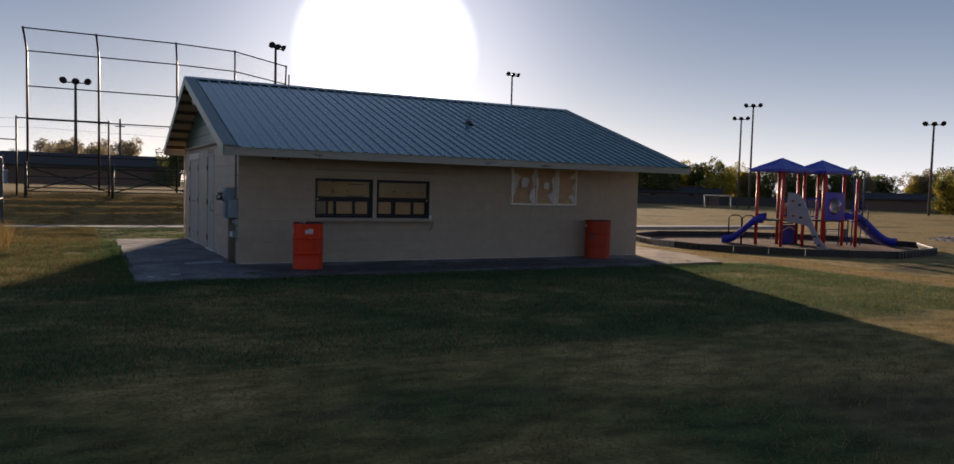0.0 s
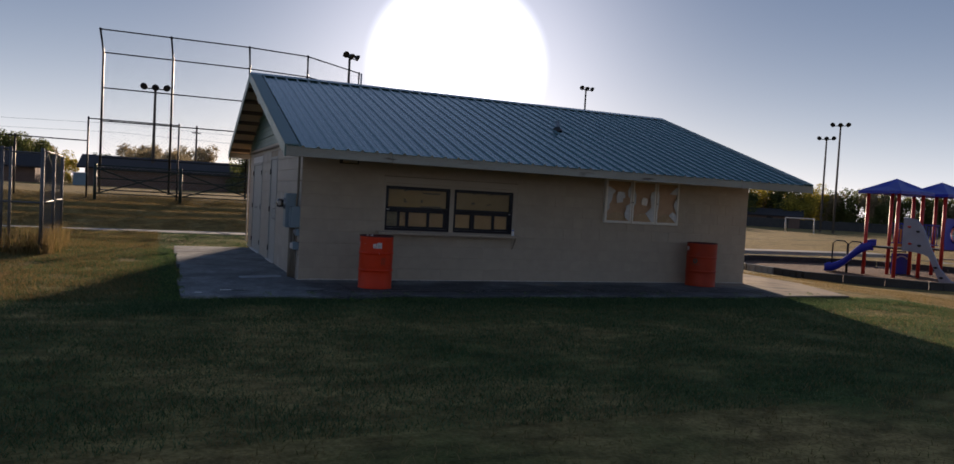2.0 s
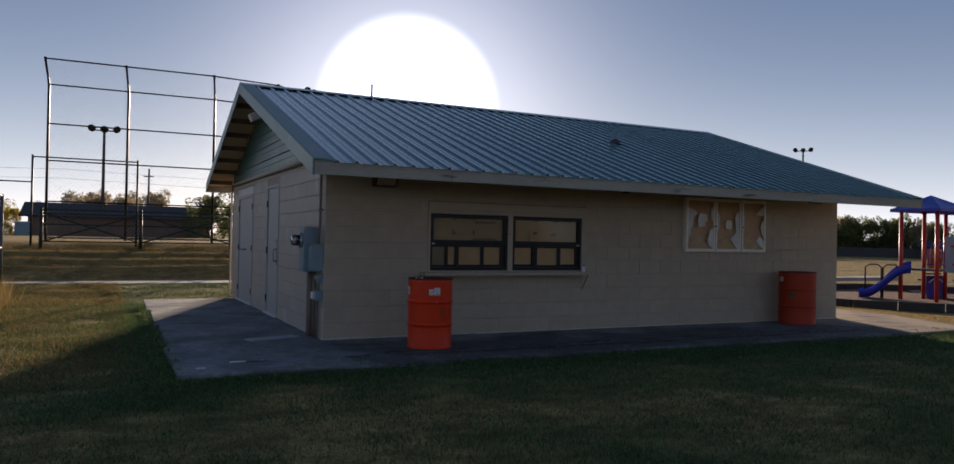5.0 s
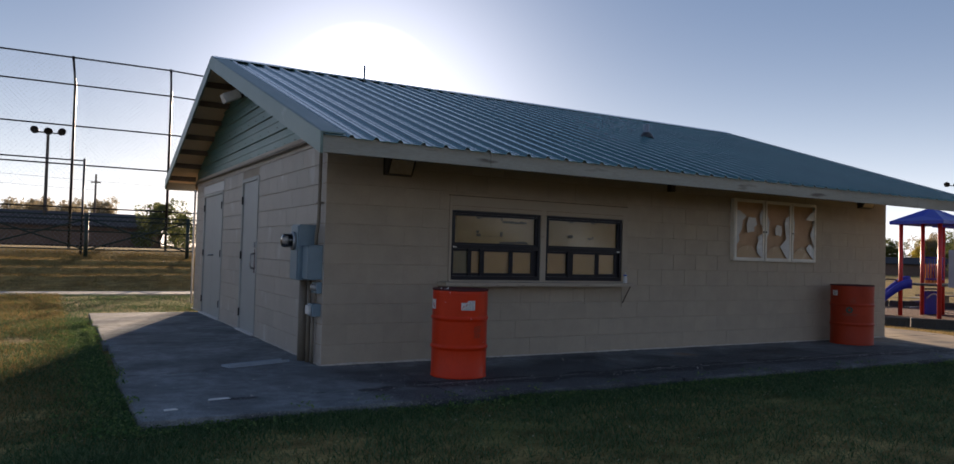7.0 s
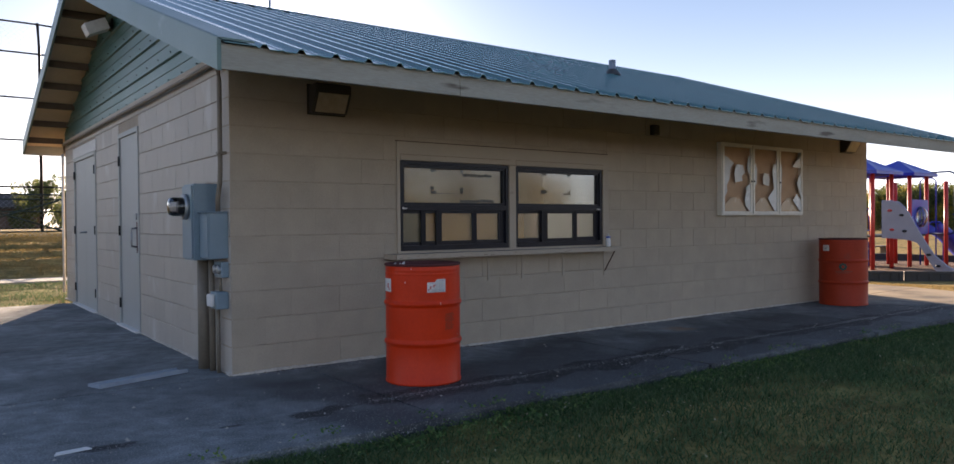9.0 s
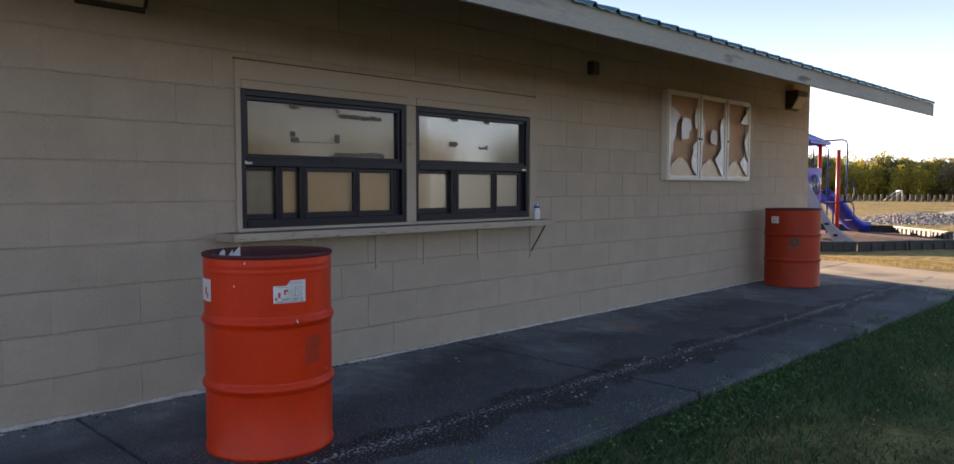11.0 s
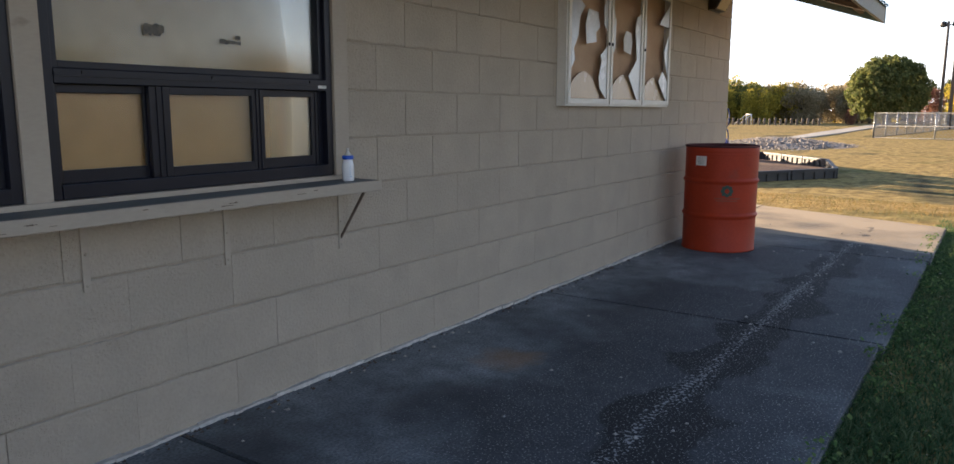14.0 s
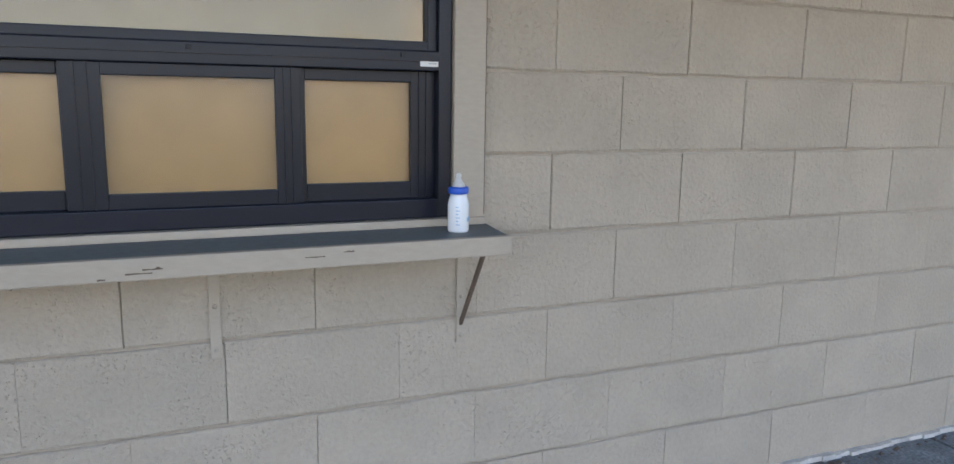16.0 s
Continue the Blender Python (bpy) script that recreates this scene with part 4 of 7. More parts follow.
part("lock", bm, M_dark, doors[1], "small round lock")
ys = NY + 0.007
d0, d1, d2 = [(NX[i] + 0.012 + f, NX[i + 1] - 0.004 - f) for i in range(3)]
shard(doors[0], [(d0[0], 1.38), (d0[0] + 0.06, 1.45), (d0[0] + 0.045, 1.52), (d0[0] + 0.10, 1.60), (d0[0] + 0.12, 1.72), (d0[0] + 0.19, 1.79), (d0[0] + 0.06, 1.86), (d0[0], 1.87)], ys)
shard(doors[0], [(d0[0] + 0.22, 1.56), (d0[0] + 0.36, 1.58), (d0[0] + 0.35, 1.64), (d0[0] + 0.41, 1.68), (d0[0] + 0.38, 1.77), (d0[0] + 0.24, 1.78), (d0[0] + 0.20, 1.68)], ys)
shard(doors[0], [(d0[1], 1.66), (d0[1] - 0.05, 1.70), (d0[1] - 0.06, 1.80), (d0[1] - 0.035, 1.88), (d0[1], 1.90)], ys)
shard(doors[0], [(d0[1], 1.21), (d0[1] - 0.10, 1.28), (d0[1] - 0.12, 1.36), (d0[1] - 0.08, 1.46), (d0[1] - 0.10, 1.50), (d0[1], 1.56)], ys)
shard(doors[1], [(d1[0], 1.50), (d1[0] + 0.04, 1.56), (d1[0] + 0.05, 1.74), (d1[0], 1.84)], ys)
shard(doors[1], [(d1[1], 1.21), (d1[1] - 0.05, 1.22), (d1[1] - 0.20, 1.38), (d1[1] - 0.06, 1.50), (d1[1] - 0.10, 1.72), (d1[1] - 0.07, 1.80), (d1[1], 1.83)], ys)
shard(doors[2], [(d2[1], 1.21), (d2[1] - 0.05, 1.24), (d2[1] - 0.19, 1.36), (d2[1] - 0.10, 1.44), (d2[1], 1.36)], ys)
shard(doors[2], [(d2[1], 1.40), (d2[1] - 0.05, 1.50), (d2[1] - 0.09, 1.58), (d2[1] - 0.06, 1.64), (d2[1], 1.72)], ys)
shard(doors[2], [(d2[1], 1.78), (d2[1] - 0.20, 1.79), (d2[1] - 0.12, 1.86), (d2[1], 1.95)], ys)
shard(doors[2], [(d2[0], 1.42), (d2[0] + 0.02, 1.50), (d2[0] + 0.03, 1.74), (d2[0], 1.86)], ys)
M_amber = mat("amber_plastic", (0.42, 0.29, 0.16), (0.34, 0.23, 0.13), 0.25, scale=6, bump=0.05)
for xa, xb in ((d0[0], d0[1] - 0.05), d1, d2):
    n = 10
    arc = [(xa + (xb - xa) * (0.03 + 0.92 * k / n), NZ0 + 0.05 + 0.17 * math.sin(math.pi * (0.12 + 0.80 * k / n))) for k in range(n + 1)]
    nbp("fallen_pane", plate(bmesh.new(), [(arc[0][0], NZ0 + 0.025)] + arc + [(arc[-1][0], NZ0 + 0.025)], "y", -0.05, 0.003), M_amber, "fallen rounded piece of tan plastic")
nbp("paper_note", plate(bmesh.new(), [(6.63, 1.55), (6.75, 1.53), (6.77, 1.62), (6.75, 1.68), (6.66, 1.69), (6.62, 1.63)], "y", NY + 0.004, 0.003), M_label, "small torn white note")


# ---- wall lamps and boxes ----
def flood(name, at, rz, label, w=0.30, h=0.22, d=0.15):
    """A wedge-shaped wall floodlight with a prismatic lens."""
    t = thing(name, label, "wall lamp", at, group="wall floodlights")
    t.rotation_euler = (0, 0, rz)
    bm = bmesh.new()
    prof = [(0, -h / 2), (-d * 0.45, -h / 2), (-d, h * 0.18), (-d, h / 2), (0, h / 2)]
    plate(bm, prof, "x", -w / 2, w)
    bmesh.ops.bevel(bm, geom=bm.edges[:], offset=0.008, segments=2, affect="EDGES")
    part("housing", bm, M_lampbody, t)
    bm = bmesh.new()
    a, b = Vector((0, -d * 0.47, -h / 2 + 0.01)), Vector((0, -d * 0.985, h * 0.16))
    n = Vector((0, -(b.z - a.z), b.y - a.y)).normalized() * 0.004
    if n.y > 0:
        n = -n
    for s in (0,):
        vs = [bm.verts.new(p + n + Vector((sx, 0, 0))) for p, sx in ((a, -w / 2 + 0.025), (a, w / 2 - 0.025), (b, w / 2 - 0.025), (b, -w / 2 + 0.025))]
        vb = [bm.verts.new(v.co - n * 2) for v in vs]
        bm.faces.new(vs)
        for i in range(4):
            bm.faces.new((vs[i], vs[(i + 1) % 4], vb[(i + 1) % 4], vb[i]))
    part("lens", bm, M_lens, t, "unlit prismatic lens")
    bm = B(-w / 2 - 0.012, w / 2 + 0.012, -0.012, 0.0, -h / 2 - 0.008, h / 2 + 0.008, bevel=0.004)
    part("back_plate", bm, M_lampbody, t)
    return t


flood("wall_floodlight", (0.765, 0.0, 2.07), 0, "dark bronze wedge floodlight on the block wall, unlit")
flood("wall_floodlight", (8.78, 0.0, 2.16), 0, "dark bronze wedge floodlight near the wall corner, unlit")
gl = thing("gable_floodlight", "pale twin floodlight under the gable peak, unlit", "wall lamp", (-0.02, 3.86, 3.38))
part("back_plate", B(-0.02, 0.0, -0.06, 0.06, -0.06, 0.06, bevel=0.004), M_dark, gl)
bm = bmesh.new()
box(bm, -0.30, -0.06, -0.10, 0.10, -0.07, 0.06, bevel=0.012)
bmesh.ops.rotate(bm, verts=bm.verts, cent=(-0.06, 0, 0), matrix=Matrix.Rotation(radians(-25), 3, "Y"))
part("lamp_head", bm, M_label, gl, "pale box lamp head")
part("arm", tube(bmesh.new(), [(-0.02, 0, 0.0), (-0.10, 0, 0.02)], 0.012), M_dark, gl)
jb = thing("junction_box", "small brown electrical box high on the wall", "electrical box", (4.64, 0, 2.095))
part("body", B(-0.045, 0.045, -0.06, 0.0, -0.055, 0.055, bevel=0.006), M_lampbody, jb)
part("cover", B(-0.04, 0.04, -0.066, -0.06, -0.05, 0.05, bevel=0.003), M_lampbody, jb)

# roof vent pipe and mast behind the ridge
vent = thing("vent_pipe", "short grey plumbing vent pipe with a rubber boot on the roof", "vent pipe", (5.39, 1.29, roof_z(1.29)))
bm = bmesh.new()
lathe(bm, [(0.11, 0.0), (0.10, 0.025), (0.06, 0.075), (0.052, 0.085), (0.05, 0.0)], seg=20)
part("boot", bm, M_black, vent, "black rubber boot")
bm = bmesh.new()
lathe(bm, [(0.045, -0.05), (0.045, 0.20), (0.038, 0.20), (0.038, -0.05)], seg=20)
part("pipe", bm, M_galv, vent)
whole("roof_mast", tube(bmesh.new(), [(1.9, RIDGE_Y + 0.3, roof_z(4.0)), (1.9, RIDGE_Y + 0.3, 4.12)], 0.018), M_galv, "short galvanised mast behind the roof ridge", "mast")


# ---- doors on the west wall ----
def steel_door(name, y0, y1, top, double):
    d = thing(name, "closed painted steel double door with a pale threshold" if double else "closed painted steel door with a pull handle", "door", kind="structure")
    f = 0.05
    bm = bmesh.new()
    for b in ((y0, y0 + f, 0, top), (y1 - f, y1, 0, top), (y0 + f, y1 - f, top - f, top)):
        box(bm, -0.012, 0.12, b[0], b[1], b[2], b[3], bevel=0.004)
    part("door_frame", bm, M_door, d)
    leaves = ((y0 + f + 0.003, (y0 + y1) / 2 - 0.002), ((y0 + y1) / 2 + 0.002, y1 - f - 0.003)) if double else ((y0 + f + 0.003, y1 - f - 0.003),)
    for i, (a, b) in enumerate(leaves):
        leaf = part("door_leaf", B(0.008, 0.05, a, b, 0.02, top - f - 0.003, bevel=0.003), M_door, d)
        hy = b if (i == 1 or not double) else a
        for zz in (0.25, 1.05, 1.82):
            part("hinge", tube(bmesh.new(), [(-0.014, hy, zz - 0.055), (-0.014, hy, zz + 0.055)], 0.011, 8), M_dark, leaf)
    part("threshold", B(-0.05, 0.1, y0 + 0.01, y1 - 0.01, 0.0, 0.018, bevel=0.004), M_label, d, "pale worn threshold")
    return d


sd_front = steel_door("door_1", DOORS[0][0], DOORS[0][1], DOORS[0][2], False)
bm = bmesh.new()
yh = DOORS[0][0] + 0.13
tube(bm, [(0.008, yh, 0.88), (-0.05, yh, 0.89), (-0.055, yh, 0.93), (-0.055, yh, 1.03), (-0.05, yh, 1.07), (0.008, yh, 1.08)], 0.011, 8)
part("pull_handle", bm, M_galv, sd_front, "dull steel pull handle")
part("deadbolt", B(-0.02, 0.008, yh - 0.035, yh + 0.035, 1.16, 1.23, bevel=0.008), M_galv, sd_front)
part("push_plate", B(0.003, 0.008, yh - 0.035, yh + 0.035, 0.82, 1.14), M_rust, sd_front, "brown scuffed plate")
sd_back = steel_door("door_2", DOORS[1][0], DOORS[1][1], DOORS[1][2], True)
ym = (DOORS[1][0] + DOORS[1][1]) / 2
bm = bmesh.new()
tube(bm, [(0.008, ym - 0.06, 1.02), (-0.06, ym - 0.06, 1.02), (-0.06, ym + 0.07, 1.01)], 0.012, 8)
part("lever_handle", bm, M_galv, sd_back, "steel lever handle")
whole("trim_lintel", B(-0.012, 0.0, 4.98, 6.68, 2.062, 2.2, bevel=0.003), M_label, "pale unpainted strip over the double door", "trim", kind="structure")

# ---- electrical service on the west wall ----
mb = thing("meter_box", "grey steel electric meter box with a glass meter on the wall", "meter box", (-0.0, 0.37, 0.84))
part("cabinet", B(-0.19, 0.0, -0.13, 0.12, 0.0, 0.57, bevel=0.006), M_grey, mb)
part("cabinet_cover", B(-0.205, -0.19, -0.12, 0.115, 0.012, 0.555, bevel=0.005), M_grey, mb)
bm = bmesh.new()
for prof, dx in (([(0.075, 0.0), (0.095, 0.0), (0.095, 0.03), (0.075, 0.03)], 0),):
    lathe(bm, prof, seg=28)
for v in bm.verts:
    v.co = Vector((-0.205 - v.co.z, v.co.x, 0.40 + v.co.y))
ring = part("meter_ring", bm, M_galv, mb, "dull metal sealing ring")
bm = bmesh.new()
lathe(bm, [(0.072, 0.0), (0.07, 0.09), (0.06, 0.115), (0.03, 0.122), (0.0001, 0.123)], seg=28)
for v in bm.verts:
    v.co = Vector((-0.215 - v.co.z, v.co.x, 0.40 + v.co.y))
part("meter_glass", bm, M_bubble, mb, "clear domed meter cover")
bm = bmesh.new()
lathe(bm, [(0.055, 0.0), (0.055, 0.05), (0.0001, 0.05)], seg=24)
for v in bm.verts:
    v.co = Vector((-0.215 - v.co.z, v.co.x, 0.40 + v.co.y))
part("meter_works", bm, M_dark, mb)
db = thing("breaker_box", "grey steel breaker box beside the meter", "electrical box", (0.0, 0.145, 0.855))
part("cabinet", B(-0.14, 0.0, -0.10, 0.09, 0.0, 0.335, bevel=0.005), M_grey, db)
part("cover", B(-0.152, -0.14, -0.095, 0.085, 0.01, 0.33, bevel=0.004), M_grey, db)
part("rain_lip", B(-0.165, 0.0, -0.108, 0.098, 0.335, 0.345, bevel=0.003), M_grey, db)
ob_ = thing("outdoor_socket", "grey weatherproof socket box with two round covers", "socket", (0.0, 0.125, 0.715))
part("body", B(-0.055, 0.0, -0.085, 0.085, 0.0, 0.115, bevel=0.006), M_grey, ob_)
for dy in (-0.04, 0.04):
    bm = bmesh.new()
    lathe(bm, [(0.034, 0), (0.034, 0.014), (0.028, 0.02), (0.0001, 0.02)], seg=18)
    for v in bm.verts:
        v.co = Vector((-0.055 - v.co.z, dy + v.co.x, 0.06 + v.co.y))
    part("socket_cover", bm, M_galv, ob_)
lb = thing("timer_box", "small grey timer box with a pale round cover", "electrical box", (0.0, 0.125, 0.485))
part("body", B(-0.09, 0.0, -0.075, 0.075, 0.0, 0.125, bevel=0.008), M_grey, lb)
part("cover", B(-0.125, -0.09, -0.04, 0.06, 0.02, 0.11, bevel=0.012), M_label, lb)
for pts, r in ((((-0.06, 0.44, 0.0), (-0.06, 0.44, 0.84)), 0.05), (((-0.045, 0.30, 0.0), (-0.045, 0.30, 0.50), (-0.045, 0.31, 0.84)), 0.022), (((-0.035, 0.19, 0.0), (-0.035, 0.19, 0.49)), 0.014), (((-0.03, 0.14, 0.61), (-0.03, 0.14, 0.72)), 0.011)):
    whole("conduit", tube(bmesh.new(), pts, r, 14), M_pipe, "painted electrical conduit rising along the block wall", "conduit", group="conduits")
arc = [(-0.05, 0.12, 1.19), (-0.05, 0.12, 1.30), (-0.04, 0.10, 1.42), (-0.04, 0.09, 1.5), (-0.04, 0.09, 2.16), (-0.04, 0.11, 2.24), (-0.04, 0.17, 2.29), (-0.04, 0.26, 2.305), (-0.04, 2.0, 2.30), (-0.04, 4.2, 2.31), (-0.04, 7.3, 2.315)]
whole("conduit", tube(bmesh.new(), arc, 0.018, 12), M_pipe, "long painted conduit bent along under the gable siding", "conduit", group="conduits")
whole("conduit_clamp", B(-0.062, 0.0, 0.06, 0.12, 1.62, 1.64, bevel=0.003), M_pipe, "painted pipe clamp on the wall", "clamp")
whole("downpipe", tube(bmesh.new(), [(-0.03, WY + 0.05, 2.2), (-0.03, WY + 0.05, 0.1)], 0.02), M_label, "pale thin pipe at the back corner", "pipe")


# ---- steel drums ----
def drum(name, at, paint, label, R, Hh):
    t = thing(name, label, "drum", at, group="steel drums")
    k_ = Hh / 0.876
    prof = [(0.0001, 0.012), (R - 0.012, 0.012), (R - 0.006, 0.0), (R + 0.004, 0.0), (R + 0.005, 0.012), (R, 0.02)]
    for zc in (0.30 * k_, 0.585 * k_):
        prof += [(R, zc - 0.030), (R, zc - 0.022), (R + 0.004, zc - 0.016), (R + 0.011, zc - 0.006), (R + 0.012, zc), (R + 0.011, zc + 0.006), (R + 0.004, zc + 0.016), (R, zc + 0.022), (R, zc + 0.030)]
    for zc in (Hh - 0.07, Hh - 0.045):
        prof += [(R, zc - 0.012), (R, zc - 0.008), (R + 0.002, zc), (R, zc + 0.008)]
    prof += [(R, Hh - 0.016)]
    bm = bmesh.new()
    lathe(bm, prof, seg=56)
    dent = random.Random(int(at[0] * 10))
    for v in bm.verts:
        k = noise.noise(Vector((v.co.x * 2.2, v.co.y * 2.2, v.co.z * 2.5 + at[0])))
        v.co.x *= 1 + 0.006 * k
        v.co.y *= 1 + 0.006 * k
    part("body", bm, paint, t)
    bm = bmesh.new()
    lathe(bm, [(R, Hh - 0.018), (R + 0.006, Hh - 0.012), (R + 0.007, Hh - 0.004), (R + 0.001, Hh), (R - 0.006, Hh - 0.003), (R - 0.006, Hh - 0.02)], seg=56)
    part("rim", bm, M_rust, t, "rolled rim with worn paint")
    bm = bmesh.new()
    lathe(bm, [(R - 0.004, Hh - 0.012), (R - 0.006, 0.03), (0.0001, 0.03)], seg=40)
    part("inside", bm, M_rust, t, "rusty dark inside")
    return t


def on_drum(parent, name, a0, a1, z0, z1, material, label="", cut=None, lift=0.0015, R=0.262):
    """A thin sheet that follows the drum's side from angle a0 to a1 (degrees)."""
    R = R + 0.0012 + lift
    bm = bmesh.new()
    n = 10
    cols = []
    for i in range(n + 1):
        a = radians(a0 + (a1 - a0) * i / n)
        top = z1 - (cut(i / n) if cut else 0)
        cols.append([bm.verts.new((q * math.cos(a), q * math.sin(a), z)) for q, z in ((R, z0), (R, top), (R - 0.0012, top), (R - 0.0012, z0))])
    for c0, c1 in zip(cols, cols[1:]):
        for k in range(4):
            bm.faces.new((c0[k], c1[k], c1[(k + 1) % 4], c0[(k + 1) % 4]))
    bm.faces.new(cols[0])
    bm.faces.new(cols[-1][::-1])
    return part(name, bm, material, parent, label)


def drum_text(parent, body, angle, z, size, material):
    cu = bpy.data.curves.new("serial_number", "FONT")
    cu.body, cu.size, cu.align_x = body, size, "CENTER"
    cu.materials.append(material)
    src = bpy.data.objects.new("serial_number", cu)
    me = bpy.data.meshes.new_from_object(src)
    bpy.data.objects.remove(src)
    ob = new("serial_number", me)
    ob.parent = parent
    a = radians(angle)
    ob.matrix_local = Matrix.Translation((0.2675 * math.cos(a), 0.2675 * math.sin(a), z)) @ Matrix.Rotation(a + math.pi / 2, 4, "Z") @ Matrix.Rotation(math.pi / 2, 4, "X")
    return ob


da = drum("steel_drum", (1.035, -0.965, 0.0), M_orange, "bright orange open steel drum on the concrete by the window", 0.262, 0.825)
lab = on_drum(da, "paper_label", -116, -87, 0.633, 0.722, M_label, "torn white shipping label", cut=lambda u: 0.02 if u < 0.45 else 0.0)
for z, a0, a1 in ((0.716, -103, -90), (0.709, -103, -89), (0.697, -114, -89), (0.689, -105, -98), (0.682, -105, -98), (0.675, -105, -98), (0.668, -106, -98), (0.689, -96, -90), (0.682, -96, -90), (0.675, -96, -90), (0.668, -95, -90), (0.661, -106, -90)):
    on_drum(lab, "print_line", a0, a1, z - 0.0011, z, M_ink, lift=0.003)
on_drum(lab, "print_line", -114, -89, 0.6365, 0.638, M_ink, lift=0.003)
on_drum(lab, "print_line", -97.2, -96.9, 0.661, 0.697, M_ink, lift=0.003)
for a0, a1, z0, z1 in ((-112, -110, 0.655, 0.676), (-114.5, -113, 0.645, 0.657), (-107, -103.5, 0.679, 0.686), (-107, -105.6, 0.667, 0.680)):
    on_drum(lab, "red_mark", a0, a1, z0, z1, M_red, "smeared red marks", lift=0.003)
drum_text(lab, "3HDC182715", -100, 0.643, 0.0155, M_ink)
lab = on_drum(da, "paper_label", 157, 182, 0.633, 0.722, M_label, "white shipping label")
for a0, a1, z0, z1 in ((172, 175, 0.66, 0.69), (176, 178, 0.645, 0.665)):
    on_drum(lab, "red_mark", a0, a1, z0, z1, M_red, "smeared red marks", lift=0.003)
rng = random.Random(14)
for k in range(9):
    a_ = -88.0 + rng.uniform(0, 1.2)
    while a_ < -70 - (4 if k % 3 == 0 else 0):
        ln_ = rng.uniform(1.0, 3.2)
        z_ = 0.375 + 0.0125 * k + 0.00035 * (a_ + 88)
        on_drum(da, "stencil_line", a_, a_ + ln_, z_, z_ + 0.0065, M_stencil, "faded stencilled lines", lift=0.0012)
        a_ += ln_ + rng.uniform(0.3, 1.6)
for a_, z_ in ((-97, 0.556), (-96.4, 0.549), (-150, 0.70), (-140, 0.79), (-60, 0.33)):
    on_drum(da, "paint_chip", a_, a_ + 0.9, z_, z_ + 0.007, M_label, lift=0.012 if z_ < 0.6 and z_ > 0.5 else 0.0016)
rng = random.Random(5)
for k in range(60):
    bm = bmesh.new()
    a = rng.choice((rng.uniform(1.5, 2.6), rng.uniform(1.9, 2.45), rng.uniform(1.0, 2.7)))
    r0 = 0.252
    zz = 0.815 - rng.uniform(0.03, 0.13)
    da_ = rng.uniform(0.03, 0.2)
    q = [bm.verts.new((r0 * math.cos(a + s), r0 * math.sin(a + s), zz + h)) for s, h in ((0, 0), (da_, rng.uniform(-0.012, 0.012)), (da_, rng.uniform(0.008, 0.05)), (0, rng.uniform(0.008, 0.05)))]
    bm.faces.new(q)
    part("liner_flake", bm, M_label, da)
dbm = drum("steel_drum", (7.90, -0.415, 0.0), M_orange2, "faded orange open steel drum standing by the far wall corner", 0.290, 0.86)
lab = on_drum(dbm, "paper_label", -206, -187, 0.70, 0.775, M_label, "small white label", R=0.290)
for z in (0.712, 0.727, 0.742, 0.757):
    on_drum(lab, "print_line", -202, -191, z, z + 0.003, M_ink, lift=0.003, R=0.290)
for a in range(0, 360, 45):
    ra = radians(a)
    c = (-153 + 6.5 * math.cos(ra), 0.50 + 0.034 * math.sin(ra))
    on_drum(dbm, "round_stencil", c[0] - 3.0, c[0] + 3.0, c[1] - 0.013, c[1] + 0.013, M_green_ink, "faded round stencil mark" if a == 0 else "", lift=0.0012, R=0.290)
on_drum(dbm, "stencil_line", -172, -132, 0.435, 0.445, M_stencil, lift=0.0012, R=0.290)
on_drum(dbm, "stencil_line", -170, -136, 0.418, 0.426, M_stencil, lift=0.0012, R=0.290)

# ---- loose things on the apron ----
M_offcut = mat("dull_zinc", (0.36, 0.41, 0.46), (0.28, 0.32, 0.37), 0.4, scale=6, bump=0.05)
sm = bmesh.new()
box(sm, -0.34, 0.34, -0.075, 0.075, 0.002, 0.008)
box(sm, -0.34, 0.34, -0.075, -0.069, 0.008, 0.03)
box(sm, -0.34, 0.34, 0.069, 0.075, 0.008, 0.022)
o = whole("metal_offcut", sm, M_offcut, "bent galvanised sheet offcut lying on the concrete", "metal scrap")
o.matrix_world = pose(-0.56, 0.30, 0.0, 0, 0, 19)
for px, py, rz, ln in ((-1.24, -1.345, 4, 0.17), (-1.62, -1.62, 10, 0.10)):
    o = whole("paper_scrap", plate(bmesh.new(), [(-ln / 2, -0.03), (ln / 2, -0.02), (ln * 0.42, 0.03), (-ln * 0.38, 0.025)], "z", 0.001, 0.004), M_label, "flattened pale paper scrap on the concrete", "litter", group="litter")
    o.matrix_world = pose(px, py, 0, 0, 0, rz)
rng = random.Random(21)
bm = bmesh.new()
for _ in range(260):
    x, y = rng.uniform(-1.6, 9.5), rng.choice((rng.uniform(-0.16, -0.02), rng.uniform(-1.9, -0.05), rng.uniform(-1.5, -1.2)))
    s = rng.uniform(0.004, 0.013)
    a = rng.uniform(0, 3)
    vs = [bm.verts.new((x + s * math.cos(a + k * 1.57) * rng.uniform(0.6, 1.3), y + s * math.sin(a + k * 1.57), 0.001)) for k in range(4)]
    tp = bm.verts.new((x, y, s * 0.8))
    for k in range(4):
        bm.faces.new((vs[k], vs[(k + 1) % 4], tp))
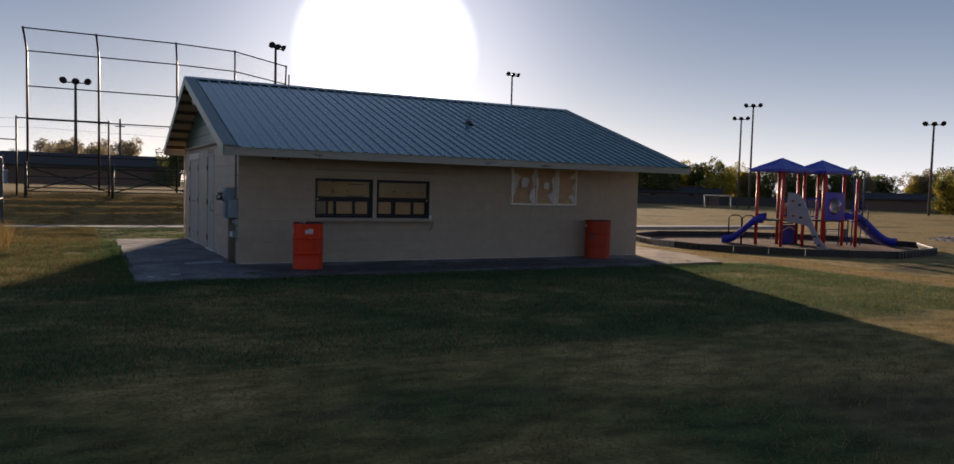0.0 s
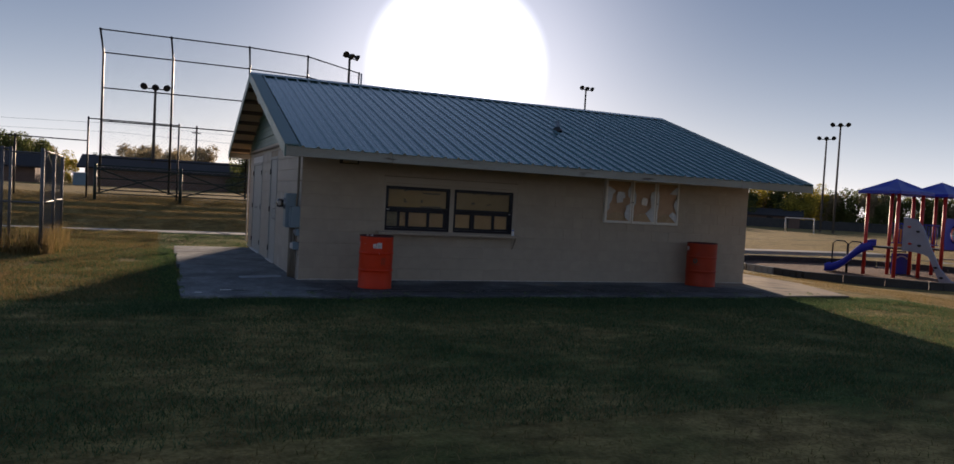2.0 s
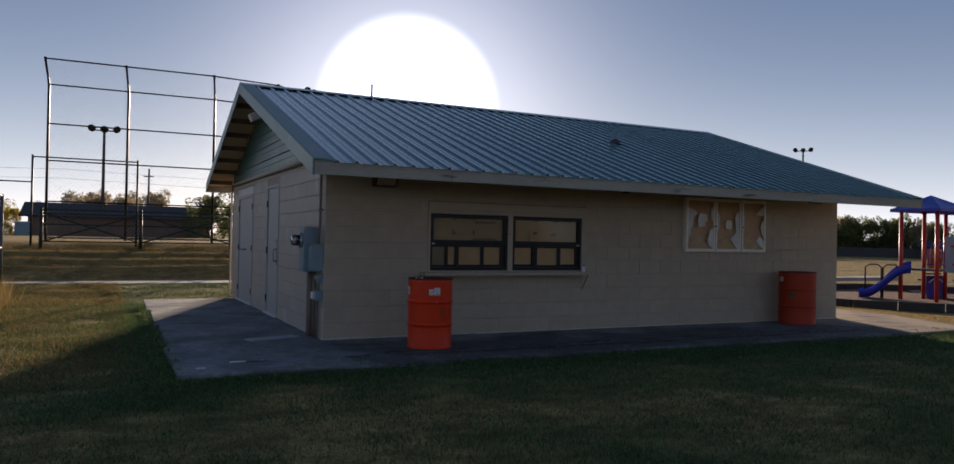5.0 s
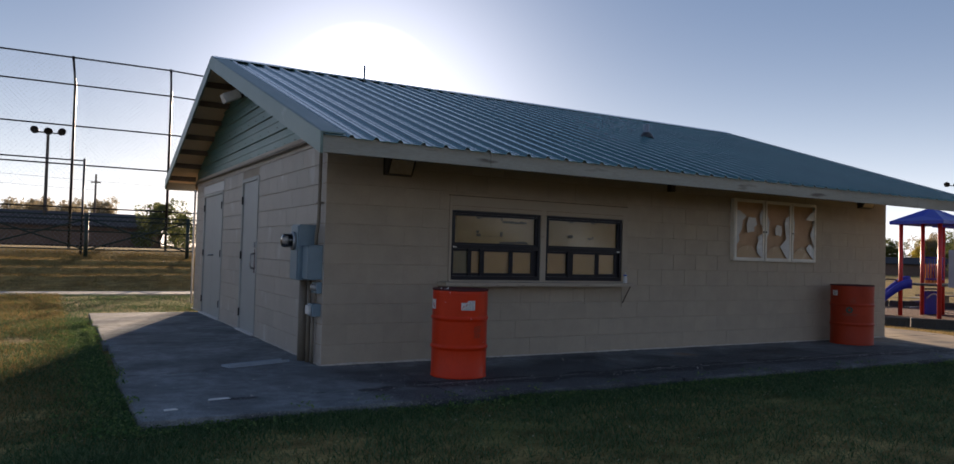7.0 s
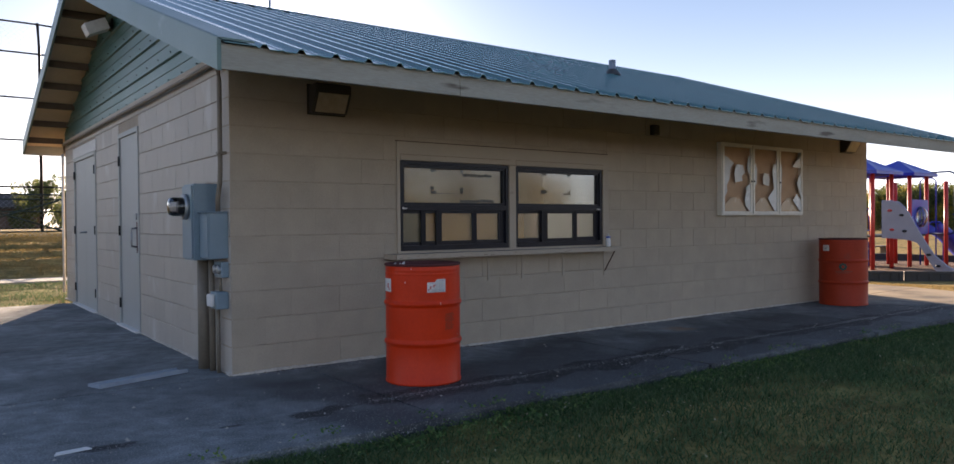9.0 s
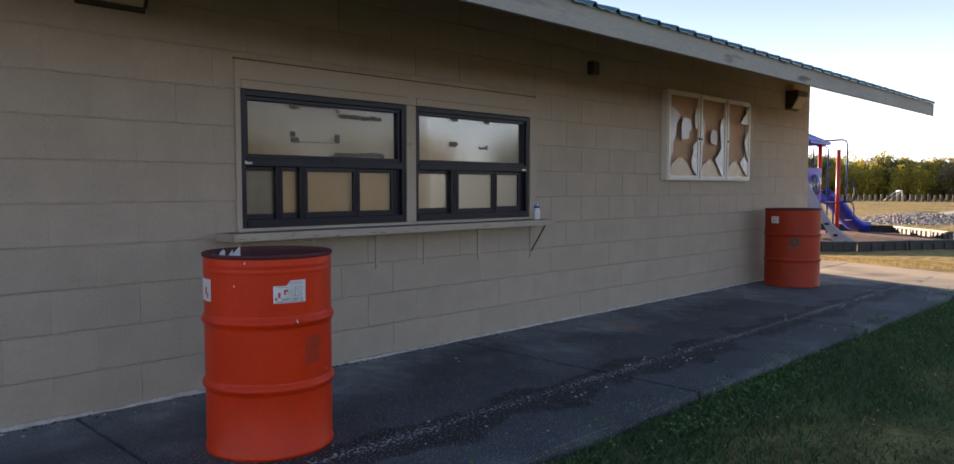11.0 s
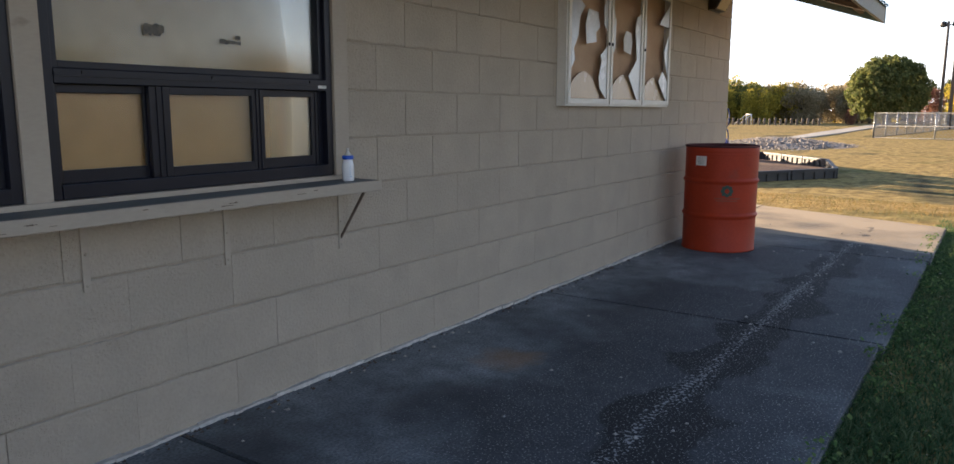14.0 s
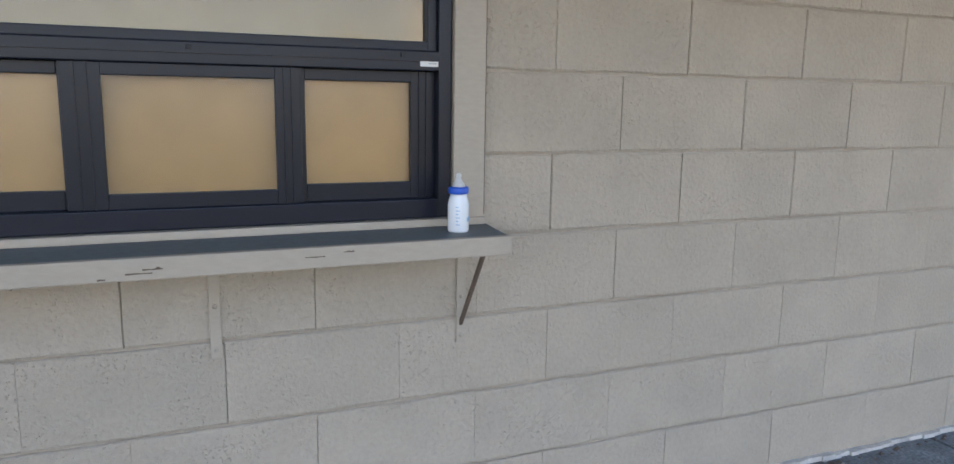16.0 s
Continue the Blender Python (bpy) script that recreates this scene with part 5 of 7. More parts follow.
whole("grit", bm, M_walk, "small stones and crumbs scattered over the concrete", "gravel", kind="stuff")


# ---- playground ----
PZ = -0.45
mulch = bmesh.new()
PIT = [(16.4, 7.4), (16.3, 4.9), (18.4, 2.3), (20.9, 0.80), (24.4, 1.6), (27.2, 4.0), (27.4, 8.0), (25.0, 11.0), (20.5, 11.8), (17.6, 10.2)]
plate(mulch, PIT, "z", PZ - 0.2, 0.24)
whole("mulch", mulch, M_mulch, "brown wood mulch filling the play pit", "mulch", kind="stuff")
border = thing("pit_border", "black plastic timber border round the mulch pit", "border", (20, 6, PZ))
bpale = mat("pale_plastic", (0.40, 0.37, 0.33), (0.30, 0.28, 0.25), 0.6, bump=0.1)
n = len(PIT)
for i in range(n):
    a, b = Vector((*PIT[i], 0)), Vector((*PIT[(i + 1) % n], 0))
    d = b - a
    k = max(1, round(d.length / 1.25))
    for j in range(k):
        p, q = a + d * (j / k), a + d * ((j + 1) / k)
        ln = (q - p).length
        bm = bmesh.new()
        # a hollow moulded timber: rails, uprights and recessed panels
        box(bm, 0.01, ln - 0.01, -0.05, 0.05, 0.20, 0.27, bevel=0.01)
        box(bm, 0.01, ln - 0.01, -0.05, 0.05, -0.12, 0.03, bevel=0.01)
        box(bm, 0.01, ln - 0.01, -0.02, 0.02, 0.03, 0.20)
        for u in (0.03, ln * 0.27, ln * 0.5, ln * 0.73, ln - 0.10):
            box(bm, u, u + 0.07, -0.049, 0.049, 0.03, 0.20, bevel=0.005)
        bmesh.ops.transform(bm, matrix=Matrix.Translation((p.x, p.y, PZ)) @ Matrix.Rotation(math.atan2(d.y, d.x), 4, "Z"), verts=bm.verts)
        under(part("timber", bm, bpale if (i == 0 and j == 0) else M_black, border), border)

play = thing("play_structure", "red and blue playground climbing frame with two pyramid roofs and slides", "playground", (22.5, 6.0, PZ))


def pp(name, bm, m, label=""):
    return under(part(name, bm, m, play, label), play)


DECK = 0.62
towers = ((21.70, 6.15), (23.95, 6.08))
S = 0.60
for cx, cy in towers:
    for sx in (-1, 1):
        for sy in (-1, 1):
            bm = bmesh.new()
            tube(bm, [(cx + sx * S, cy + sy * S, PZ - 0.1), (cx + sx * S, cy + sy * S, 2.62)], 0.062, 12)
            post = pp("post", bm, M_post, "red powder-coated steel post" if sx == sy == -1 else "")
    bm = B(cx - S, cx + S, cy - S, cy + S, DECK - 0.06, DECK)
    pp("deck", bm, M_black, "dark perforated deck")
    # pyramid roof with raised hips and a lip
    bm = bmesh.new()
    E_, zl, za = 0.84, 2.56, 3.02
    lo = [bm.verts.new((cx + sx * E_, cy + sy * E_, zl)) for sx, sy in ((-1, -1), (1, -1), (1, 1), (-1, 1))]
    lo2 = [bm.verts.new((v.co.x, v.co.y, zl - 0.10)) for v in lo]
    inn = [bm.verts.new((cx + (v.co.x - cx) * 0.93, cy + (v.co.y - cy) * 0.93, zl - 0.09)) for v in lo]
    ap, ap2 = bm.verts.new((cx, cy, za)), bm.verts.new((cx, cy, za - 0.06))
    for k in range(4):
        mid = bm.verts.new((lo[k].co + lo[(k + 1) % 4].co) / 2 + Vector((0, 0, 0.0)))
        ms = bm.verts.new((mid.co * 0.55 + ap.co * 0.45) - Vector((0, 0, 0.04)))
        bm.faces.new((lo[k], mid, ms))
        bm.faces.new((mid, lo[(k + 1) % 4], ms))
        bm.faces.new((lo[k], ms, ap))
        bm.faces.new((ms, lo[(k + 1) % 4], ap))
        bm.faces.new((lo2[k], lo2[(k + 1) % 4], lo[(k + 1) % 4], mid, lo[k]))
        bm.faces.new((lo2[k], inn[k], inn[(k + 1) % 4], lo2[(k + 1) % 4]))
        bm.faces.new((inn[k], ap2, inn[(k + 1) % 4]))
    pp("roof", bm, M_blue, "blue plastic pyramid roof")
(ax, ay), (cx, cy) = towers
# bridge deck and rails between the towers
pp("bridge", B(ax + S, cx - S, cy - 0.3, ay + 0.3, DECK - 0.05, DECK), M_black)
for yy in (cy - 0.45, ay + 0.5):
    bm = bmesh.new()
    tube(bm, [(ax + S, yy, 1.45), (cx - S, yy, 1.45)], 0.022, 8)
    tube(bm, [(ax + S, yy, 0.75), (cx - S, yy, 0.75)], 0.022, 8)
    for k in range(7):
        xx = ax + S + (cx - ax - 2 * S) * (k + 0.5) / 7
        tube(bm, [(xx, yy, 0.75), (xx, yy, 1.45)], 0.012, 6)
    pp("rail", bm, M_blue)


def slide(p0, p1, wdt, name, label, side_h=0.20):
    """A moulded chute: level start, slope, run-out."""
    p0, p1 = Vector(p0), Vector(p1)
    d = Vector((p1.x - p0.x, p1.y - p0.y, 0))
    ln = d.length
    d.normalize()
    s = Vector((-d.y, d.x, 0))
    bm = bmesh.new()
    prof = [(-0.5, side_h), (-0.47, side_h + 0.02), (-0.40, 0.02), (-0.2, 0.0), (0.2, 0.0), (0.40, 0.02), (0.47, side_h + 0.02), (0.5, side_h), (0.46, -0.04), (0.2, -0.06), (-0.2, -0.06), (-0.46, -0.04)]
    rings = []
    for i in range(15):
        u = i / 14
        z = p0.z + (p1.z - p0.z) * smooth(0.05, 0.9, u)
        c = p0 + d * (ln * u)
        rings.append([bm.verts.new((c.x + s.x * a * wdt, c.y + s.y * a * wdt, z + h)) for a, h in prof])
    m = len(prof)
    for q0, q1 in zip(rings, rings[1:]):
        for k in range(m):
            f = bm.faces.new((q0[k], q0[(k + 1) % m], q1[(k + 1) % m], q1[k]))
            f.smooth = True
    bm.faces.new(rings[0])
    bm.faces.new(rings[-1][::-1])
    return pp(name, bm, M_blue, label)


slide((ax - 0.15, ay + 0.55, DECK), (ax - 0.95, ay + 1.85, PZ + 0.12), 0.5, "slide", "blue plastic double slide")
slide((ax - 0.68, ay + 0.2, DECK - 0.1), (ax - 1.5, ay + 1.45, PZ + 0.12), 0.45, "slide", "blue plastic double slide")
slide((cx + S + 0.3, cy - 0.6, DECK + 0.05), (cx + 2.9, cy - 1.25, PZ + 0.12), 0.55, "slide", "blue plastic curved slide", 0.25)
M_bluetube = mat("blue_tube", (0.03, 0.055, 0.16), (0.02, 0.04, 0.12), 0.4, bump=0.03)
pp("handrail", tube(bmesh.new(), [(24.62, 5.46, 2.6), (24.62, 4.83, 2.61), (24.62, 4.72, 2.57), (24.62, 4.67, 2.45), (24.62, 4.67, 0.9), (24.62, 4.70, 0.7), (24.62, 4.79, 0.62), (24.62, 5.46, 0.62)], 0.028, 8), M_bluetube, "dark blue bent tube handrail")
for zz in (1.02, 0.42):
    pp("handle", tube(bmesh.new(), [(24.62, 4.75, zz + 0.22), (24.62, 4.55, zz + 0.22), (24.62, 4.46, zz + 0.15), (24.62, 4.43, zz), (24.62, 4.43, zz - 0.28), (24.62, 4.49, zz - 0.36), (24.62, 4.73, zz - 0.36)], 0.022, 8), M_bluetube)

# curved climbing board on the west side: an upright panel that swoops to the ground
edge_top = [(0.0, 1.64), (0.25, 1.63), (0.50, 1.58), (0.65, 1.44), (0.78, 1.26), (0.90, 1.03), (1.05, 0.76), (1.25, 0.45), (1.50, 0.08), (1.90, -0.22), (2.40, PZ)]
edge_bot = [(0.0, 0.55), (0.30, 0.54), (0.60, 0.52), (0.85, 0.48), (1.02, 0.42), (1.13, 0.28), (1.24, 0.10), (1.36, -0.08), (1.48, -0.25), (1.57, -0.36), (1.66, PZ)]
bm = bmesh.new()
rows = []
for (s0, z0), (s1, z1) in zip(edge_bot, edge_top):
    def at_(s_, z_, o_):
        return (21.06 - 0.08 * s_ * s_ + o_, 5.25 - s_, z_)
    rows.append([bm.verts.new(c) for c in (at_(s0, z0, -0.04), at_(s1, z1, -0.04), at_(s1, z1 + 0.03, 0.0), at_(s1, z1, 0.04), at_(s0, z0, 0.04))])
for q0, q1 in zip(rows, rows[1:]):
    for k in range(5):
        bm.faces.new((q0[k], q0[(k + 1) % 5], q1[(k + 1) % 5], q1[k]))
bm.faces.new(rows[0])
bm.faces.new(rows[-1][::-1])
cp = pp("climbing_board", bm, M_climb, "grey-blue moulded climbing board with hand holds")
rng = random.Random(3)
for hx, hz, mt in ((0.24, 1.36, M_post), (0.58, 1.22, M_dark), (0.30, 0.80, M_post), (0.66, 0.76, M_dark), (1.36, 0.10, M_dark), (1.62, -0.20, M_dark), (1.92, -0.36, M_dark)):
    bm = bmesh.new()
    bmesh.ops.create_uvsphere(bm, u_segments=10, v_segments=6, radius=0.055)
    bmesh.ops.scale(bm, vec=(0.6, 1.3, 0.7), verts=bm.verts)
    bmesh.ops.translate(bm, vec=(21.0 - 0.08 * hx * hx, 5.25 - hx, hz), verts=bm.verts)
    part("hand_hold", bm, mt, cp)
# bubble panel, play panels, steps and loops
bm = bmesh.new()
x0, y0 = cx - 0.02, cy - S - 0.07
outer = [(-0.58, 0.62), (0.58, 0.62), (0.58, 1.72), (-0.58, 1.72)]
m = 24
for k in range(m):
    a0, a1 = 2 * math.pi * k / m, 2 * math.pi * (k + 1) / m

    def edge(a):
        c, s_ = math.cos(a), math.sin(a)
        t = min(0.58 / max(abs(c), 1e-6), 0.55 / max(abs(s_), 1e-6))
        return c * t, 1.17 + s_ * t
    (ox0, oz0), (ox1, oz1) = edge(a0), edge(a1)
    ix0, iz0, ix1, iz1 = 0.30 * math.cos(a0), 1.17 + 0.34 * math.sin(a0), 0.30 * math.cos(a1), 1.17 + 0.34 * math.sin(a1)
    for yy, fl in ((y0, 1), (y0 + 0.05, -1)):
        q = [bm.verts.new((x0 + u, yy, v)) for u, v in ((ox0, oz0), (ox1, oz1), (ix1, iz1), (ix0, iz0))]
        bm.faces.new(q if fl > 0 else q[::-1])
    q = [bm.verts.new((x0 + u, yy, v)) for u, v, yy in ((ix0, iz0, y0), (ix1, iz1, y0), (ix1, iz1, y0 + 0.05), (ix0, iz0, y0 + 0.05))]
    bm.faces.new(q)
    q = [bm.verts.new((x0 + u, yy, v)) for u, v, yy in ((ox0, oz0, y0), (ox1, oz1, y0), (ox1, oz1, y0 + 0.05), (ox0, oz0, y0 + 0.05))]
    bm.faces.new(q)
bmesh.ops.remove_doubles(bm, verts=bm.verts, dist=0.0005)
bp_ = pp("bubble_panel", bm, M_blue, "blue panel with a clear bubble window")
bm = bmesh.new()
bmesh.ops.create_uvsphere(bm, u_segments=24, v_segments=12, radius=0.33)
bmesh.ops.scale(bm, vec=(0.93, 0.6, 1.05), verts=bm.verts)
bmesh.ops.translate(bm, vec=(x0, y0, 1.17), verts=bm.verts)
for f in bm.faces:
    f.smooth = True
part("bubble", bm, M_bubble, bp_, "clear domed plastic bubble")
px0, py0 = 22.72, 6.86
pp("play_panel", B(px0, px0 + 0.75, py0, py0 + 0.05, 0.60, 1.25, bevel=0.015), M_yellow, "yellow-orange play panel")
for k in range(3):
    xx = px0 + 0.14 + 0.22 * k
    pp("panel_groove", tube(bmesh.new(), [(xx, py0 - 0.01, 0.66), (xx + 0.06, py0 - 0.01, 0.84), (xx, py0 - 0.01, 1.0), (xx + 0.06, py0 - 0.01, 1.18)], 0.022, 6), M_post)
lp = pp("lower_panel", B(22.67, 23.60, 6.85, 6.91, PZ, 0.36, bevel=0.02), M_blue, "dark blue lower play panel")
bm = bmesh.new()
tube(bm, [(22.73 + 0.1 * k, 6.845, 0.12 + 0.14 * math.sin(math.pi * k / 8)) for k in range(9)], 0.026, 6)
part("painted_wave", bm, M_label, lp, "white wavy mark")
for k, (hx, hy, hz) in enumerate(((20.9, 6.95, 0.72), (20.7, 7.45, 0.72), (cx + 0.95, cy - 0.5, 2.45), (cx + 1.5, cy - 0.5, 1.0))):
    bm = bmesh.new()
    h0 = PZ
    wv = 0.17
    tube(bm, [(hx - wv, hy + wv, h0), (hx - wv, hy + wv, hz - 0.1), (hx - wv + 0.08, hy + wv - 0.08, hz), (hx + wv - 0.08, hy - wv + 0.08, hz), (hx + wv, hy - wv, hz - 0.1), (hx + wv, hy - wv, h0)], 0.024, 8)
    pp("grab_loop", bm, M_blue if k > 1 else M_dark, "bent steel grab loop")
for px, py, top in ((24.62, 4.93, 2.30), (25.05, 6.68, 2.35)):
    pp("post", tube(bmesh.new(), [(px, py, PZ), (px, py, top)], 0.062, 12), M_post)
bm = bmesh.new()
for k in range(5):
    box(bm, ax + S + 0.3, ax + S + 0.95, ay + S + 0.2 * k, ay + S + 0.2 * k + 0.2, DECK - 0.22 * (k + 1), DECK - 0.22 * (k + 1) + 0.05)
pp("steps", bm, M_black)
bn = thing("park_bench", "low weathered wooden bench beyond the climbing frame", "bench", (29.5, 9.5, -0.42))
part("seat", B(-0.9, 0.9, -0.15, 0.15, 0.40, 0.45, bevel=0.008), M_wood, bn)
for sx in (-0.75, 0.75):
    part("leg", B(sx - 0.05, sx + 0.05, -0.12, 0.12, 0, 0.40, bevel=0.005), M_wood, bn)


# ---- ball field: backstop, rails, fence ----
def mesh_wire(bm, p, u, v, nu, step, r=0.0035):
    """Diamond chain-link wires over the parallelogram p, p+u, p+v."""
    p, u, v = Vector(p), Vector(u), Vector(v)
    lu, lv = u.length, v.length
    un, vn = u / lu, v / lv
    nrm = un.cross(vn).normalized()
    for sgn in (1, -1):
        c = -lv
        while c < lu:
            a0, b0 = (c, 0.0) if sgn > 0 else (c, lv)
            a1, b1 = (c + lv, lv) if sgn > 0 else (c + lv, 0.0)
            t0, t1 = max(0, -a0 / (a1 - a0)), min(1, (lu - a0) / (a1 - a0))
            if t1 > t0:
                q = [p + un * (a0 + (a1 - a0) * t) + vn * (b0 + (b1 - b0) * t) for t in (t0, t1)]
                d = (q[1] - q[0]).normalized()
                s = d.cross(nrm) * r
                ring = [[bm.verts.new(e + w_) for w_ in (s, nrm * r - s * 0.5, -nrm * r - s * 0.5)] for e in q]
                for k in range(3):
                    bm.faces.new((ring[0][k], ring[0][(k + 1) % 3], ring[1][(k + 1) % 3], ring[1][k]))
            c += step


back = thing("backstop", "tall dark steel baseball backstop with chain-link mesh and a leaning top", "backstop", (0, 24, 0.95))


def bk(name, bm, m, label=""):
    return under(part(name, bm, m, back, label), back)


BP = [Vector((-4.44, 24.0, 0)), Vector((-1.66, 24.0, 0)), Vector((1.63, 24.0, 0)), Vector((4.35, 24.5, 0)), Vector((7.6, 27.6, 0))]
GZ = 0.95
LEAN = Vector((-0.12, -0.6, 0))
for p in BP:
    bk("post", tube(bmesh.new(), [(p.x, p.y, GZ - 0.3), (p.x, p.y, 6.95), (p.x + LEAN.x, p.y + LEAN.y, 7.86)], 0.05, 8), M_dark, "dark steel pipe post bent at the top")
for zz, lx in ((7.82, 1), (6.95, 0), (5.44, 0), (4.02, 0), (2.45, 0), (1.05, 0)):
    for a, b in zip(BP, BP[1:]):
        o_ = LEAN * lx
        bk("rail", tube(bmesh.new(), [(a.x + o_.x, a.y + o_.y, zz), (b.x + o_.x, b.y + o_.y, zz)], 0.03, 6), M_dark)
bm = bmesh.new()
for a, b in zip(BP, BP[1:]):
    mesh_wire(bm, (a.x, a.y, GZ), b - a, (0, 0, 6.95 - GZ), 0, 0.17, 0.002)
    mesh_wire(bm, (a.x, a.y, 6.95), b - a, (LEAN.x, LEAN.y, 0.91), 0, 0.17, 0.002)
bk("chain_link", bm, M_galv_dull, "galvanised chain-link mesh")

railing = thing("cross_braced_railing", "dark green steel railing with crossed braces and mesh on the bank", "railing", (0, 19.2, 0.85))
for i, xa in enumerate((-4.3, -1.3, 1.7, 4.7, 7.7)):
    xb = xa + 3.0
    zb, zt = 0.84, 2.02
    y = 19.3
    under(part("post", tube(bmesh.new(), [(xa, y, 0.5), (xa, y, zt + 0.05)], 0.06, 8), M_green_steel, railing), railing)
    for zz in (zb + 0.12, (zb + zt) / 2 + 0.1, zt - 0.14, zt):
        under(part("rail", tube(bmesh.new(), [(xa, y, zz), (xb, y, zz)], 0.024, 6), M_green_steel, railing), railing)
    for z0, z1 in ((zb + 0.1, zt - 0.1), (zt - 0.1, zb + 0.1)):
        under(part("brace", tube(bmesh.new(), [(xa, y - 0.03, z0), (xb, y - 0.03, z1)], 0.028, 6), M_green_steel, railing), railing)
    bm = bmesh.new()
    mesh_wire(bm, (xa, y, zb), (3.0, 0, 0), (0, 0, zt - zb), 0, 0.14)
    under(part("chain_link", bm, M_galv, railing), railing)
for xx, top in ((-4.62, 3.85), (-1.42, 3.85), (-7.0, 3.02), (-10.0, 3.02), (-13.0, 3.02), (-16.0, 3.02)):
    whole("fence_post", tube(bmesh.new(), [(xx, 19.8, 0.5), (xx, 19.8, top)], 0.035, 8), M_dark, "thin dark steel fence post on the bank", "fence post", group="bank fence posts")
whole("fence_rail", tube(bmesh.new(), [(-4.62, 19.8, 3.78), (-1.42, 19.8, 3.78)], 0.025, 6), M_dark, "dark steel rail between two fence posts", "fence rail")
whole("fence_rail", tube(bmesh.new(), [(-16, 19.8, 2.98), (-4.6, 19.8, 2.93)], 0.025, 6), M_dark, "long dark steel rail on the bank", "fence rail")
whole("pavement_path", B(-60, 30, 12.7, 13.9, -0.2, -0.045), M_walk, "narrow pale concrete path across the lawn", "path", kind="structure")
whole("pavement_path", plate(bmesh.new(), [(44.0, 7.1), (60.0, 7.0), (84.0, 7.6), (112.0, 8.3), (112.0, 10.2), (84.0, 9.4), (60.0, 8.6), (44.0, 7.7)], "z", -0.8, 0.43), M_walk, "worn grey track crossing the dry field", "path", kind="structure")

# nearer chain-link enclosure
enc = thing("chain_link_fence", "galvanised chain-link fence corner with weeds at its foot", "fence", (-4.5, 4.5, -0.07))


def en(name, bm, m, label=""):
    return under(part(name, bm, m, enc, label), enc)


FP = [(-13.0, 4.4), (-10.0, 4.45), (-7.0, 4.5), (-4.95, 4.62), (-4.80, 4.55)]
FH = 1.98
for x, y in FP + [(-4.24, 4.42), (-4.26, 6.4), (-4.30, 8.4)]:
    en("post", tube(bmesh.new(), [(x, y, -0.1), (x, y, FH + 0.04)], 0.035 if x > -4.5 else 0.028, 10), M_galv_dull)
for (xa, ya), (xb, yb) in list(zip(FP, FP[1:])) + [((-4.24, 4.42), (-4.26, 6.4)), ((-4.26, 6.4), (-4.30, 8.4))]:
    for zz in (FH, 0.95, 0.05):
        en("rail", tube(bmesh.new(), [(xa, ya, zz), (xb, yb, zz)], 0.02, 8), M_galv_dull)
    bm = bmesh.new()
    mesh_wire(bm, (xa, ya, 0.02), (xb - xa, yb - ya, 0), (0, 0, FH - 0.02), 0, 0.075, 0.0016)
    en("chain_link", bm, M_galv_dull)
for zz in (FH - 0.06, 0.95):
    en("gate_rail", tube(bmesh.new(), [(-4.80, 4.55, zz), (-4.24, 4.42, zz)], 0.018, 8), M_galv_dull)
ws = thing("windscreen_panel", "dark fabric windscreen laced to tall steel posts inside the fence", "windscreen", (-6.4, 6.0, -0.07))
under(part("fabric", B(-8.6, -5.46, 5.99, 6.01, 0.8, 2.22, bevel=0.004), M_screen, ws), ws)
for px in (-8.6, -7.0, -5.42):
    under(part("post", tube(bmesh.new(), [(px, 6.03, -0.1), (px, 6.03, 2.58)], 0.03, 8), M_galv_dull, ws), ws)
rng = random.Random(31)
bm = bmesh.new()
for _ in range(2600):
    t = rng.random()
    x, y = (-4.3 - 5 * t * t, 4.5) if rng.random() < 0.6 else (-4.25 + 0.05 * t, 4.45 + 3 * t)
    x, y = x + rng.gauss(0, 0.13), y + rng.gauss(0, 0.13)
    h = rng.uniform(0.12, 0.55)
    a = rng.uniform(0, 6.28)
    wv = Vector((math.cos(a), math.sin(a), 0)) * 0.006
    tip = Vector((x + rng.gauss(0, 0.12), y + rng.gauss(0, 0.12), h))
    b0 = Vector((x, y, -0.08))
    bm.faces.new([bm.verts.new(c) for c in (b0 - wv, b0 + wv, tip)])
whole("weeds", bm, M_blade_dry, "dry brown weeds along the fence foot", "weeds", kind="stuff")


